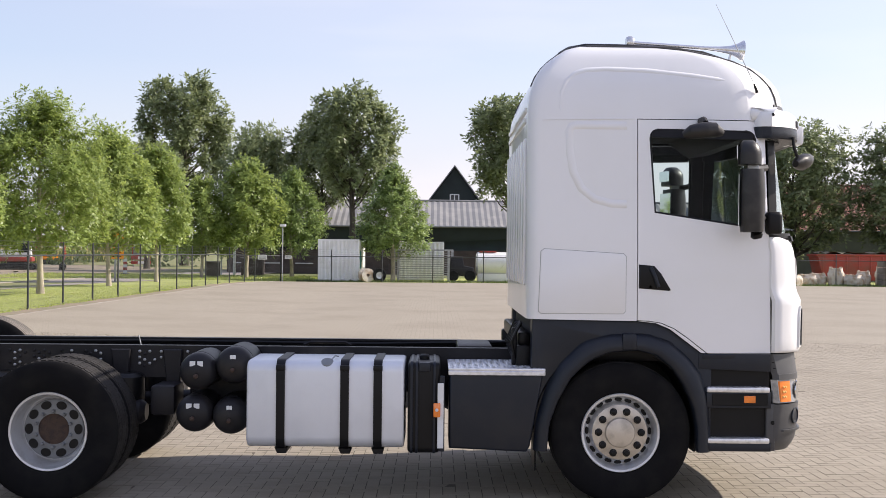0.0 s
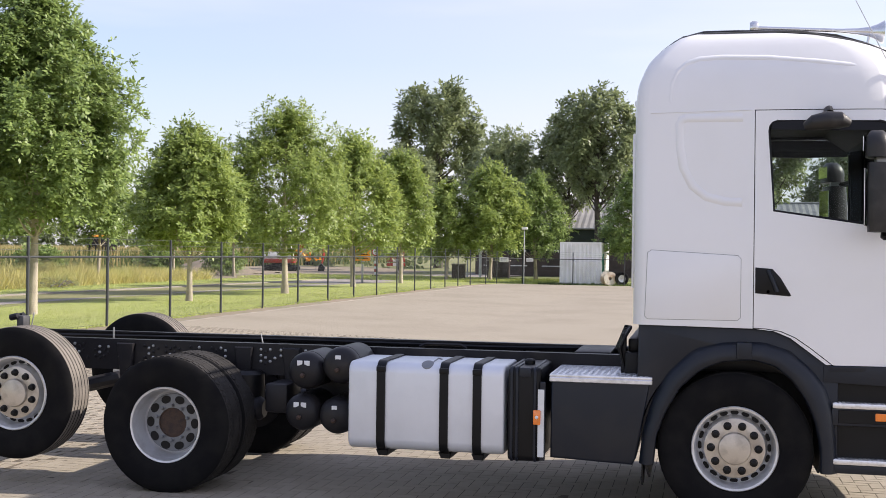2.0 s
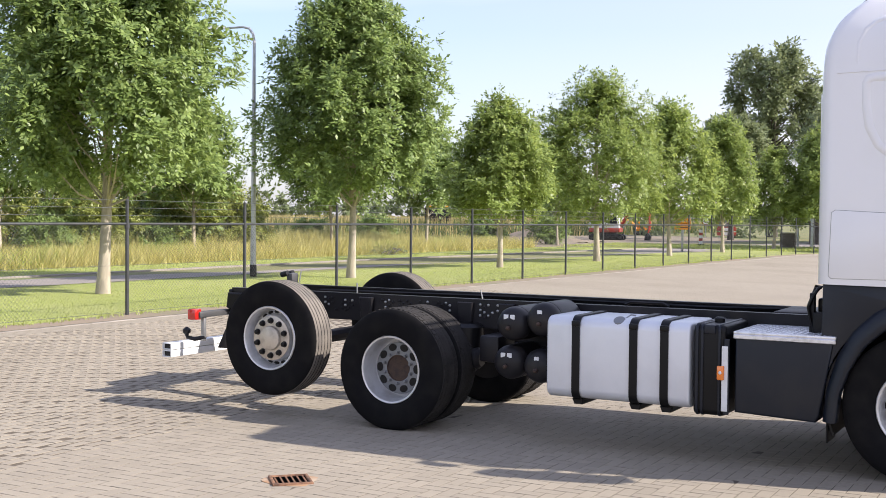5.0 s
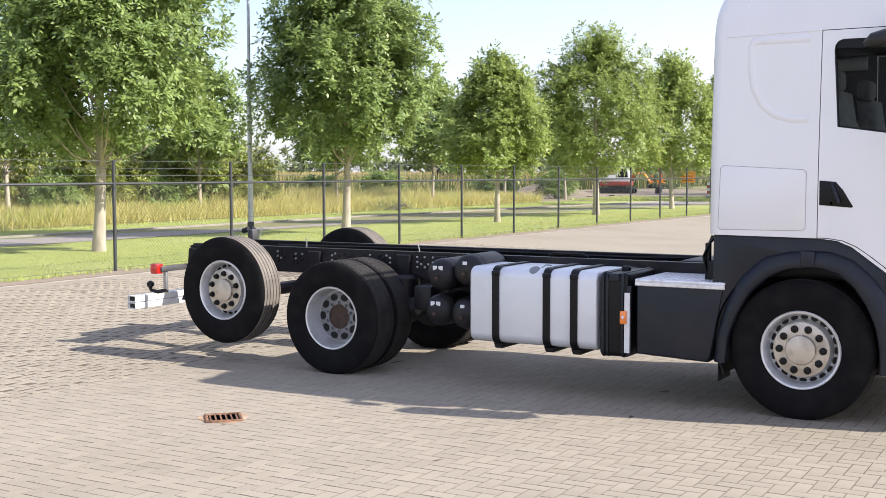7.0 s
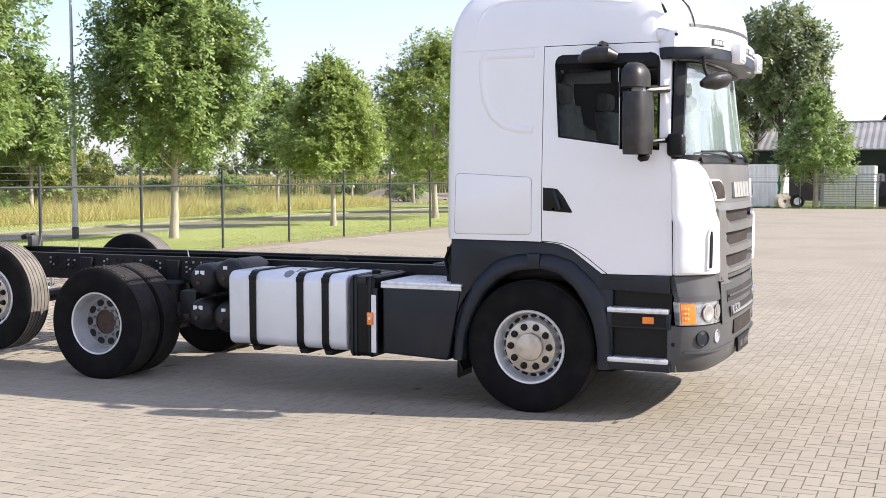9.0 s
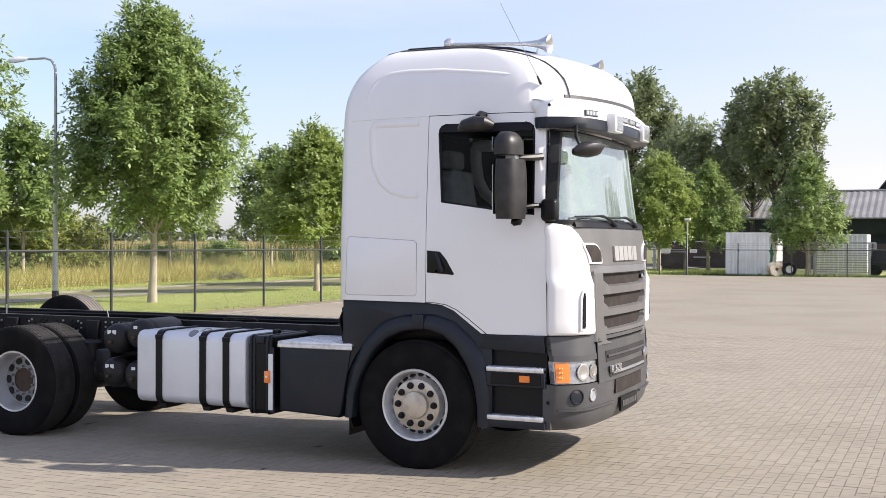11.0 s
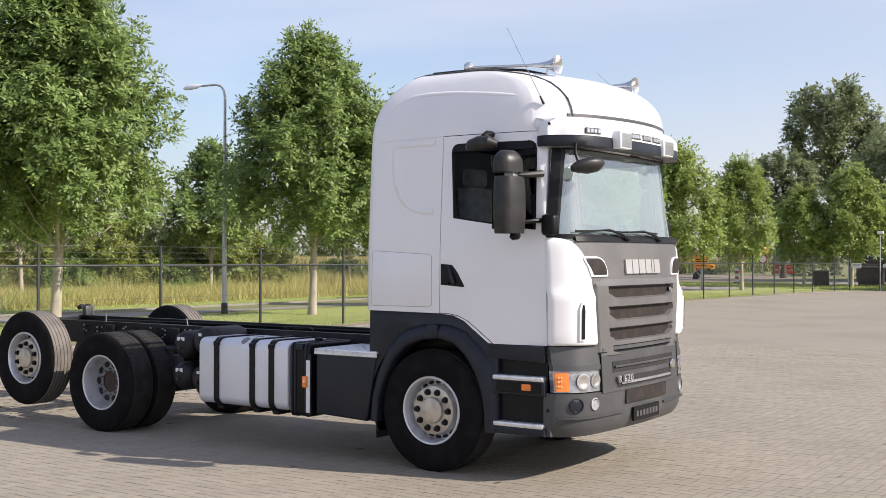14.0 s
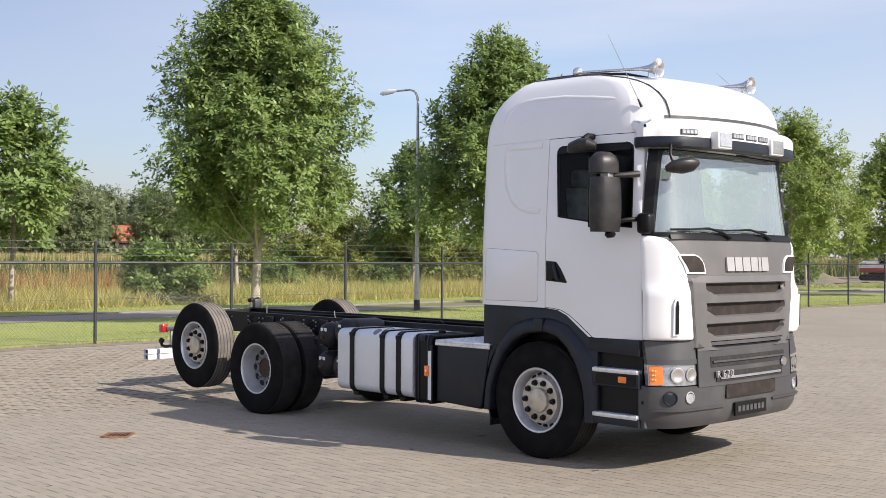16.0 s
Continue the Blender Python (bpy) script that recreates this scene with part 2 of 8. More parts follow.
M_pavers = material("concrete_pavers", (0.291, 0.256, 0.200), 0.85, 0, 0.35, 0.10, 160, bump=0.22, second=(0.257, 0.224, 0.173), island=0.06)
M_joint = material("joint_sand", (0.120, 0.098, 0.072), 0.95, 0, 2.0, 0.2, 220, bump=0.4)
M_kerb = material("concrete_kerb", (0.30, 0.27, 0.23), 0.85, 0, 2.0, 0.15, 90, bump=0.3, random_obj=0.08)
M_road = material("road_asphalt", (0.27, 0.24, 0.215), 0.85, 0, 0.5, 0.10, 120, bump=0.2, second=(0.235, 0.21, 0.19))
M_bark = material("pale_bark", (0.42, 0.37, 0.29), 0.9, 0, 6.0, 0.25, 50, bump=0.6, second=(0.27, 0.24, 0.19), stretch=(1, 1, 0.3))
M_darkbark = material("dark_bark", (0.085, 0.072, 0.058), 0.9, 0, 6.0, 0.25, 50, bump=0.6, stretch=(1, 1, 0.3))
M_leaf = leaf_material("ash_leaves", (0.110, 0.168, 0.052), (0.262, 0.348, 0.108), 0.32)
M_leaf_light = leaf_material("light_leaves", (0.150, 0.212, 0.055), (0.295, 0.368, 0.104), 0.38)
# paler and greyer green: aerial haze of far trees mixed into the leaf colour
M_leaf_hazed = leaf_material("haze_paled_leaves", (0.130, 0.165, 0.082), (0.235, 0.278, 0.135), 0.36)
M_leaf_shrub = leaf_material("shrub_leaves", (0.125, 0.155, 0.036), (0.34, 0.375, 0.105), 0.34)
M_reed = leaf_material("tall_grass", (0.30, 0.290, 0.085), (0.59, 0.535, 0.215), 0.3)
M_dock = leaf_material("dock_stalks", (0.24, 0.12, 0.045), (0.42, 0.25, 0.10), 0.2)
M_maize = leaf_material("maize_leaves", (0.040, 0.072, 0.018), (0.105, 0.145, 0.040), 0.3)
M_tassel = leaf_material("maize_tassels", (0.34, 0.28, 0.11), (0.45, 0.38, 0.17), 0.2)
M_lawn = leaf_material("mown_grass", (0.255, 0.315, 0.068), (0.41, 0.465, 0.145), 0.3)
M_grass = material("grass_ground", (0.275, 0.312, 0.08), 0.95, 0, 0.35, 0.25, 25, bump=0.8, second=(0.335, 0.355, 0.12), patch=(0.4, 0.7))
M_field = material("field_ground", (0.19, 0.18, 0.07), 0.95, 0, 0.12, 0.25, 9, bump=0.5, second=(0.13, 0.16, 0.05))
M_dirt = material("bare_earth", (0.24, 0.19, 0.14), 0.95, 0, 0.6, 0.25, 15, bump=0.6, second=(0.18, 0.17, 0.10))
M_container = material("white_container_paint", (0.86, 0.87, 0.87), 0.5, 0.1, 1.0, 0.06, 30, second=(0.74, 0.74, 0.73))
M_graffiti = material("green_spray_paint", (0.03, 0.22, 0.18), 0.6, 0, 6.0, 0.2, 40)
M_roof = material("grey_roof_sheet", (0.20, 0.20, 0.205), 0.75, 0, 0.6, 0.12, 8, second=(0.26, 0.255, 0.25))
M_darkwall = material("dark_green_boards", (0.012, 0.022, 0.021), 0.7, 0, 0.8, 0.2, 12)
M_brick = material("brown_brick_wall", (0.075, 0.055, 0.048), 0.85, 0, 1.0, 0.25, 14, bump=0.4)
M_redroof = material("red_roof_tiles", (0.20, 0.075, 0.05), 0.8, 0, 0.8, 0.2, 10, second=(0.14, 0.07, 0.05))
M_winframe = material("white_window_paint", (0.75, 0.75, 0.73), 0.5, 0, 4.0, 0.05, 50)
M_pane = material("dark_window_pane", (0.03, 0.035, 0.04), 0.06, 0, 2.0, 0.1, 30)
M_redpaint = material("red_skip_paint", (0.34, 0.035, 0.02), 0.5, 0, 1.5, 0.15, 20, second=(0.25, 0.05, 0.03))
M_orangepaint = material("orange_sign_paint", (0.85, 0.30, 0.01), 0.45, 0, 3.0, 0.05, 40)
M_signblue = material("blue_sign_paint", (0.06, 0.17, 0.42), 0.4, 0, 3.0, 0.05, 40)
M_signgrey = material("grey_sign_back", (0.22, 0.23, 0.24), 0.5, 0.3, 3.0, 0.1, 40)
M_bag = material("white_woven_bag", (0.60, 0.55, 0.48), 0.8, 0, 3.0, 0.12, 40, second=(0.40, 0.28, 0.18), bump=0.4)
M_ironrust = material("rusty_cast_iron", (0.25, 0.135, 0.08), 0.85, 0.2, 14.0, 0.3, 120, second=(0.11, 0.06, 0.04), bump=0.5)
M_ruststain = material("rust_stained_sand", (0.33, 0.20, 0.11), 0.95, 0, 6.0, 0.2, 120, second=(0.38, 0.30, 0.22))
M_wood = material("grey_wood", (0.22, 0.19, 0.155), 0.9, 0, 3.0, 0.2, 30, stretch=(1, 1, 0.2))

# ---- mesh tools ----


def mesh_of(bm, name="mesh", smooth=35):
    me = bpy.data.meshes.new(name)
    bmesh.ops.recalc_face_normals(bm, faces=bm.faces)
    if smooth:
        for f in bm.faces:
            f.smooth = True
        for e in bm.edges:
            if len(e.link_faces) == 2 and e.calc_face_angle(0) > radians(smooth):
                e.smooth = False
    bm.to_mesh(me)
    bm.free()
    return me


def part(name, bm, mat, parent=None, label="", smooth=35, m=None):
    """Links a bmesh (or a mesh) as one object under a thing or a part."""
    me = bm if isinstance(bm, bpy.types.Mesh) else mesh_of(bm, name, smooth)
    if not me.materials:
        me.materials.append(mat)
    ob = new(name, me)
    if m is not None:
        ob.matrix_basis = m
    if parent is not None:
        ob.parent = parent
    return tagged(ob, label)


def thing(name, label, category, m=None, group="", kind=""):
    ob = new(name)
    ob.empty_display_size = 0.2
    if m is not None:
        ob.matrix_basis = m
    return tagged(ob, label, category, group, kind)


def box(x0, x1, y0, y1, z0, z1, bevel=0.0, seg=2, bm=None):
    bm = bm or bmesh.new()
    r = bmesh.ops.create_cube(bm, size=1, matrix=Matrix.Translation(((x0 + x1) / 2, (y0 + y1) / 2, (z0 + z1) / 2)) @ Matrix.Diagonal((x1 - x0, y1 - y0, z1 - z0, 1)))
    if bevel:
        edges = list({e for v in r["verts"] for e in v.link_edges})
        bmesh.ops.bevel(bm, geom=edges, offset=bevel, segments=seg, affect="EDGES", profile=0.5)
    return bm


def prism(points, axis, a, b, bevel=0.0, seg=2, bm=None):
    """A polygon in the plane across axis, drawn out from a to b."""
    bm = bm or bmesh.new()
    put = {"x": lambda p, d: (d, p[0], p[1]), "y": lambda p, d: (p[0], d, p[1]), "z": lambda p, d: (p[0], p[1], d)}[axis]
    lo, hi = [bm.verts.new(put(p, a)) for p in points], [bm.verts.new(put(p, b)) for p in points]
    n = len(points)
    fs = [bm.faces.new(lo), bm.faces.new(hi[::-1])] + [bm.faces.new((lo[i], hi[i], hi[(i + 1) % n], lo[(i + 1) % n])) for i in range(n)]
    bmesh.ops.recalc_face_normals(bm, faces=fs)
    if bevel:
        edges = [e for f in fs[:2] for e in f.edges]
        bmesh.ops.bevel(bm, geom=edges, offset=bevel, segments=seg, affect="EDGES", profile=0.5)
    return bm


def lathe(profile, segs=48, axis="y", m=None, bm=None, closed=False):
    """Turns (radius, along) pairs round an axis."""
    bm = bm or bmesh.new()
    rings = []
    for r, h in profile:
        ring = []
        for i in range(segs):
            a = 2 * math.pi * i / segs
            c, s = r * math.cos(a), r * math.sin(a)
            p = Vector({"y": (c, h, s), "z": (c, s, h), "x": (h, c, s)}[axis])
            ring.append(bm.verts.new(m @ p if m else p))
        rings.append(ring)
    pairs = list(zip(rings, rings[1:])) + ([(rings[-1], rings[0])] if closed else [])
    for p, q in pairs:
        for i in range(segs):
            bm.faces.new((p[i], p[(i + 1) % segs], q[(i + 1) % segs], q[i]))
    if not closed:
        for ring in (rings[0], rings[-1]):
            bm.faces.new(ring)
    return bm


def sweep(path, radius, segs=8, bm=None, closed=False, flat=1.0):
    """A round bar along a line of points; radius may be a number or one for each point."""
    bm = bm or bmesh.new()
    pts = [Vector(p) for p in path]
    n = len(pts)
    rad = radius if isinstance(radius, (list, tuple)) else [radius] * n
    rings, up = [], None
    for i, p in enumerate(pts):
        a, b = pts[(i - 1) % n if closed else max(i - 1, 0)], pts[(i + 1) % n if closed else min(i + 1, n - 1)]
        t = (b - a).normalized()
        if up is None:
            up = t.orthogonal().normalized()
        up = (up - t * up.dot(t)).normalized()
        side = t.cross(up)
        rings.append([bm.verts.new(p + (up * math.cos(k * 2 * math.pi / segs) + side * flat * math.sin(k * 2 * math.pi / segs)) * rad[i]) for k in range(segs)])
    for p, q in list(zip(rings, rings[1:])) + ([(rings[-1], rings[0])] if closed else []):
        for k in range(segs):
            bm.faces.new((p[k], p[(k + 1) % segs], q[(k + 1) % segs], q[k]))
    if not closed:
        bm.faces.new(rings[0][::-1])
        bm.faces.new(rings[-1])
    return bm


def cyl(p, q, r, segs=16, bm=None):
    return sweep([p, q], r, segs, bm)


def grid(rows, bm=None, thick=0.0, inward=None):
    """A sheet through rows of points; with thick it gets a back, moved along inward(point)."""
    bm = bm or bmesh.new()
    vs = [[bm.verts.new(p) for p in row] for row in rows]
    for a, b in zip(vs, vs[1:]):
        for i in range(len(a) - 1):
            bm.faces.new((a[i], a[i + 1], b[i + 1], b[i]))
    if thick:
        back = [[bm.verts.new(Vector(v.co) + inward(v.co) * thick) for v in row] for row in vs]
        for a, b in zip(back, back[1:]):
            for i in range(len(a) - 1):
                bm.faces.new((a[i + 1], a[i], b[i], b[i + 1]))
        loop = vs[0] + [r[-1] for r in vs[1:]] + vs[-1][-2::-1] + [r[0] for r in vs[-2:0:-1]]
        loop_b = back[0] + [r[-1] for r in back[1:]] + back[-1][-2::-1] + [r[0] for r in back[-2:0:-1]]
        n = len(loop)
        for i in range(n):
            bm.faces.new((loop[i], loop_b[i], loop_b[(i + 1) % n], loop[(i + 1) % n]))
    return bm


def boolean(me, cutter, op="DIFFERENCE"):
    """The mesh me with the mesh cutter taken away from it, or what they share."""
    a, b = new("boolean_a", me), new("boolean_b", cutter)
    mod = a.modifiers.new("cut", "BOOLEAN")
    mod.operation, mod.solver, mod.object = op, "EXACT", b
    bpy.context.view_layer.update()
    out = bpy.data.meshes.new_from_object(a.evaluated_get(bpy.context.evaluated_depsgraph_get()))
    bpy.data.objects.remove(a)
    bpy.data.objects.remove(b)
    return out


def polish(me, smooth=30):
    """Smooth shading with sharp edges kept, for a mesh that has been cut."""
    bm = bmesh.new()
    bm.from_mesh(me)
    bmesh.ops.remove_doubles(bm, verts=bm.verts, dist=0.0004)
    return mesh_of(bm, me.name, smooth)


def leaves(centres, spread, count, size, rng, droop=0.35, wide=0.40, middle=None, leaflets=7):
    """Sprays of leaflets on the outer side of each clump; every leaflet turns its face outwards. As vertices and faces."""
    k = max(1, count // leaflets)
    n = len(centres) * k
    cs = np.asarray(centres, float)
    mid = cs.mean(axis=0) if middle is None else np.asarray(middle, float)
    out = np.repeat(cs - mid, k, axis=0)
    out /= np.linalg.norm(out, axis=1)[:, None] + 0.3
    d = rng.normal(size=(n, 3)) * 0.75 + out * 0.9 + np.array((0, 0, 0.25))
    d /= np.linalg.norm(d, axis=1)[:, None]
    big = np.repeat(0.7 + 0.6 * rng.random(len(cs)), k)[:, None]
    c = np.repeat(cs, k, axis=0) + d * (0.45 + 0.55 * rng.random(n) ** 0.5)[:, None] * np.asarray(spread) * big
    c, d = np.repeat(c, leaflets, axis=0), np.repeat(d, leaflets, axis=0)
    n *= leaflets
    a = np.cross(d, rng.normal(size=(n, 3)))
    a /= np.linalg.norm(a, axis=1)[:, None]
    a = a + d * rng.normal(0.15, 0.35, (n, 1))
    a[:, 2] -= droop
    a /= np.linalg.norm(a, axis=1)[:, None]
    s = np.cross(a, d + rng.normal(size=(n, 3)) * 0.35)
    s /= np.linalg.norm(s, axis=1)[:, None]
    ln = size * (0.6 + 0.8 * rng.random(n))[:, None]
    c = c + a * ln * 0.25
    v = np.stack([c, c + a * ln * 0.45 + s * ln * wide * 0.5, c + a * ln, c + a * ln * 0.45 - s * ln * wide * 0.5], axis=1).reshape(-1, 3)
    f = np.arange(n * 4).reshape(n, 4)
    return v, f


def raw_mesh(name, v, f):
    me = bpy.data.meshes.new(name)
    me.from_pydata(np.asarray(v).tolist(), [], np.asarray(f).tolist())
    me.update()
    return me

# ---- ground ----
rng = np.random.default_rng(7)
PAVED = (-12.18, 9.03, -6.51, 15.015)  # where the pavers are laid one by one


def sheet(name, points, z, mat, label, category, kind="structure"):
    bm = bmesh.new()
    bm.faces.new([bm.verts.new((x, y, z)) for x, y in points])
    me = mesh_of(bm, name, 0)
    me.materials.append(mat)
    return tagged(new(name, me), label, category, "", kind)


# the yard falls from its grass edge towards the gully
EDGE_Y, EDGE_X, EDGE_Z = (-70, 4, 30, 50, 57, 60, 75), (-12.65, -12.6, -12.45, -12.2, -11.9, -10.7, -10.7), (0.21, 0.20, 0.15, 0.11, 0.05, 0.02, 0.0)


def edge_x(y):
    return np.interp(y, EDGE_Y, EDGE_X)


def ground_z(x, y):
    """The height of the land: nearly level under the truck, rising to the fence, a little lower along the lane and the field."""
    x, h = np.asarray(x, float), np.interp(y, EDGE_Y, EDGE_Z)
    return np.where(x > -6, np.interp(x, (-6, 0), (0.0, 0.030)), np.where(x > -12.6, h * (-6 - x) / 6.6, np.where(x > -19, h, np.maximum(0.05, h + (x + 19) * 0.02))))


def land(name, columns, ys, lift, mat, label, category):
    """A strip of ground: columns of x (a number or a function of y) over the rows ys."""
    v, f, k = [], [], len(columns)
    for y in ys:
        for c in columns:
            x = c(y) if callable(c) else c
            v.append((x, y, float(ground_z(x, y)) + lift))
    for j in range(len(ys) - 1):
        f += [(j * k + i, j * k + i + 1, (j + 1) * k + i + 1, (j + 1) * k + i) for i in range(k - 1)]
    me = raw_mesh(name, v, f)
    me.materials.append(mat)
    return tagged(new(name, me), label, category, "", "structure")


def fence_x(y):
    return float(np.interp(y, [-30, 4.4, 17, 32, 42, 50.7, 54], [-13.25, -13.2, -13.12, -13.08, -13.0, -12.92, -12.86]))


LONG = [-70, -30, -10, 4, 12, 20, 30, 40, 50, 57, 60]
ground = sheet("ground", [(-2500, -2500), (2500, -2500), (2500, 2500), (-2500, 2500)], -0.06, M_field, "flat farmland of dry grass and stubble to the horizon", "ground")
rough = land("rough_ground", [-140, -46, -27, -19], LONG + [75, 120], -0.006, M_field, "rough grassland beyond the lane", "ground")
verge = land("verge", [-30, -26.5, -25.6, -21.2, -19, -15, lambda y: edge_x(y) - 0.45], LONG + [75], 0.0, M_grass, "mown grass verge behind the wire fence", "grass verge")
strip = land("sandy_strip", [lambda y: edge_x(y) - 0.75 - 0.12 * math.sin(1.7 * y) - 0.08 * math.sin(4.3 * y), lambda y: edge_x(y) - 0.03], [-30 + 0.45 * i for i in range(194)], 0.006, M_dirt, "bare sandy strip between grass and paving", "earth")
far_verge = sheet("far_verge", [(-10.7, 59.7), (70, 59.7), (70, 75), (-60, 75), (-60, 61), (-10.7, 61)], -0.012, M_grass, "grass beyond the far fence", "grass verge")
road = land("road", [lambda y: -25.5 if y < 30 else -25.5 + 0.09 * (y - 30), lambda y: -23.4 if y < 30 else -23.4 + 0.11 * (y - 30), lambda y: -21.2 if y < 30 else -21.2 + 0.12 * (y - 30)], LONG + [75, 92], 0.012, M_road, "narrow grey asphalt lane beyond the fence", "road")
dirt = sheet("dirt_patch", [(-27, 70), (-24, 62), (-30, 58), (-44, 66), (-62, 96), (-60, 120), (-34, 112), (-24, 92)], 0.055, M_dirt, "bare sandy earth of the road works", "earth")
x0, x1, y0, y1 = PAVED
yv, yf = [], []
YARD_Y = [-70, -30, y0, 0.0, y1, 20, 30, 40, 50, 57, 59.6]
for ya, yb in zip(YARD_Y, YARD_Y[1:]):
    for ca, cb in ((edge_x, x0), (x0, -6.0), (-6.0, 0.0), (0.0, x1), (x1, 70.0)):
        if ya >= y0 and yb <= y1 and (ca is x0 or ca in (-6.0, 0.0)):
            continue
        corners = [(c(y) if callable(c) else c, y) for c, y in ((ca, ya), (cb, ya), (cb, yb), (ca, yb))]
        yf.append([len(yv) + i for i in range(4)])
        yv += [(float(x), y, float(ground_z(x, y))) for x, y in corners]
yard_me = raw_mesh("yard", yv, yf)
# beyond the loose pavers the same bond is a fine relief of the surface
M_yard = material("paved_yard", (0.294, 0.259, 0.203), 0.85, 0, 0.35, 0.10, 160, second=(0.259, 0.226, 0.175))
yn, yl = M_yard.node_tree.nodes, M_yard.node_tree.links
yb, yc, ymul = yn.new("ShaderNodeTexBrick"), yn.new("ShaderNodeTexCoord"), yn.new("ShaderNodeMixRGB")
yb.inputs["Scale"].default_value, yb.inputs["Brick Width"].default_value, yb.inputs["Row Height"].default_value = 1.0, 0.21, 0.105
yb.inputs["Mortar Size"].default_value, yb.inputs["Color1"].default_value, yb.inputs["Color2"].default_value = 0.006, (1, 1, 1, 1), (0.93, 0.93, 0.93, 1)
yb.inputs["Mortar"].default_value = (0.70, 0.68, 0.64, 1)
ymul.blend_type, ymul.inputs[0].default_value = "MULTIPLY", 1.0
yl.new(yc.outputs["Object"], yb.inputs["Vector"])
yl.new(yn["Hue/Saturation/Value"].outputs[0], ymul.inputs[1])
yl.new(yb.outputs["Color"], ymul.inputs[2])
yl.new(ymul.outputs[0], yn["Principled BSDF"].inputs["Base Color"])
yard_me.materials.append(M_yard)
yard = tagged(new("pavement", yard_me), "wide yard paved with sand-coloured concrete blocks", "paved yard", "", "structure")
bed = land("joint_bed", [x0, -6.0, 0.0, x1], [y0, 0.0, 4.0, y1], -0.0018, M_joint, "dark sand between the paving blocks", "sand bed")

# kerb stones along the grass
kerb = thing("kerb", "low concrete kerb between yard and grass verge", "kerb", kind="structure")
kerb_me = mesh_of(box(-0.06, 0.06, -0.49, 0.49, -0.12, 0.012, 0.01, 1), "kerb_stone")
kerb_me.materials.append(M_kerb)
EDGE = [(float(edge_x(y)), y) for y in (-30, 4, 12, 20, 30, 40, 50, 57, 60)]
for a, b in zip(EDGE, EDGE[1:]):
    n = int(math.hypot(b[0] - a[0], b[1] - a[1]))
    for i in range(n):
        k = (i + 0.5) / n
        o = new("kerb_stone", kerb_me)
        kx, ky = a[0] + (b[0] - a[0]) * k, a[1] + (b[1] - a[1]) * k
        o.matrix_basis = pose(kx, ky, float(ground_z(-12.59, ky)) - 0.010, 0, 0, -math.degrees(math.atan2(b[0] - a[0], b[1] - a[1])))
        o.parent = kerb
road_kerb = tagged(new("road_edge", mesh_of(prism([(-25.75, -40), (-25.48, -40), (-25.48, 30), (-22.75, 60), (-23.0, 60), (-25.75, 30)], "z", -0.05, 0.12, 0.01, 1), "road_edge")), "pale concrete kerb along the lane", "kerb", "", "structure")
road_kerb.data.materials.append(M_kerb)

# gully grate
gully = thing("gully_grate", "rusty cast-iron gully grate set in the paving", "drain", pose(-3.94, -3.32, 0.014, 0, 0, 45) @ Matrix.Diagonal((0.66, 0.66, 1, 1)))
part("rust_stain", prism([(0.29 * math.cos(a) * (1 + 0.15 * math.sin(3 * a)), 0.26 * math.sin(a) * (1 + 0.15 * math.cos(5 * a))) for a in np.linspace(0, 2 * math.pi, 24)[:-1]], "z", -0.004, 0.0), M_ruststain, gully)
part("frame", boolean(mesh_of(box(-0.22, 0.22, -0.22, 0.22, -0.02, 0.012, 0.008, 2)), mesh_of(box(-0.18, 0.18, -0.18, 0.18, -0.1, 0.1))), M_ironrust, gully)
# shallow near-black plate: the darkness of the gully's depth is painted on it
part("pit", box(-0.18, 0.18, -0.18, 0.18, -0.005, 0.0015), material("pit_shade_black", (0.002, 0.002, 0.002), 1.0, 0, 8.0, 0.1, 60, spec=0.0), gully)
for i in range(6):
    part("bar", box(-0.165 + i * 0.062, -0.145 + i * 0.062, -0.18, 0.18, -0.003, 0.0065, 0.002, 1), M_ironrust, gully)

# ---- fences ----


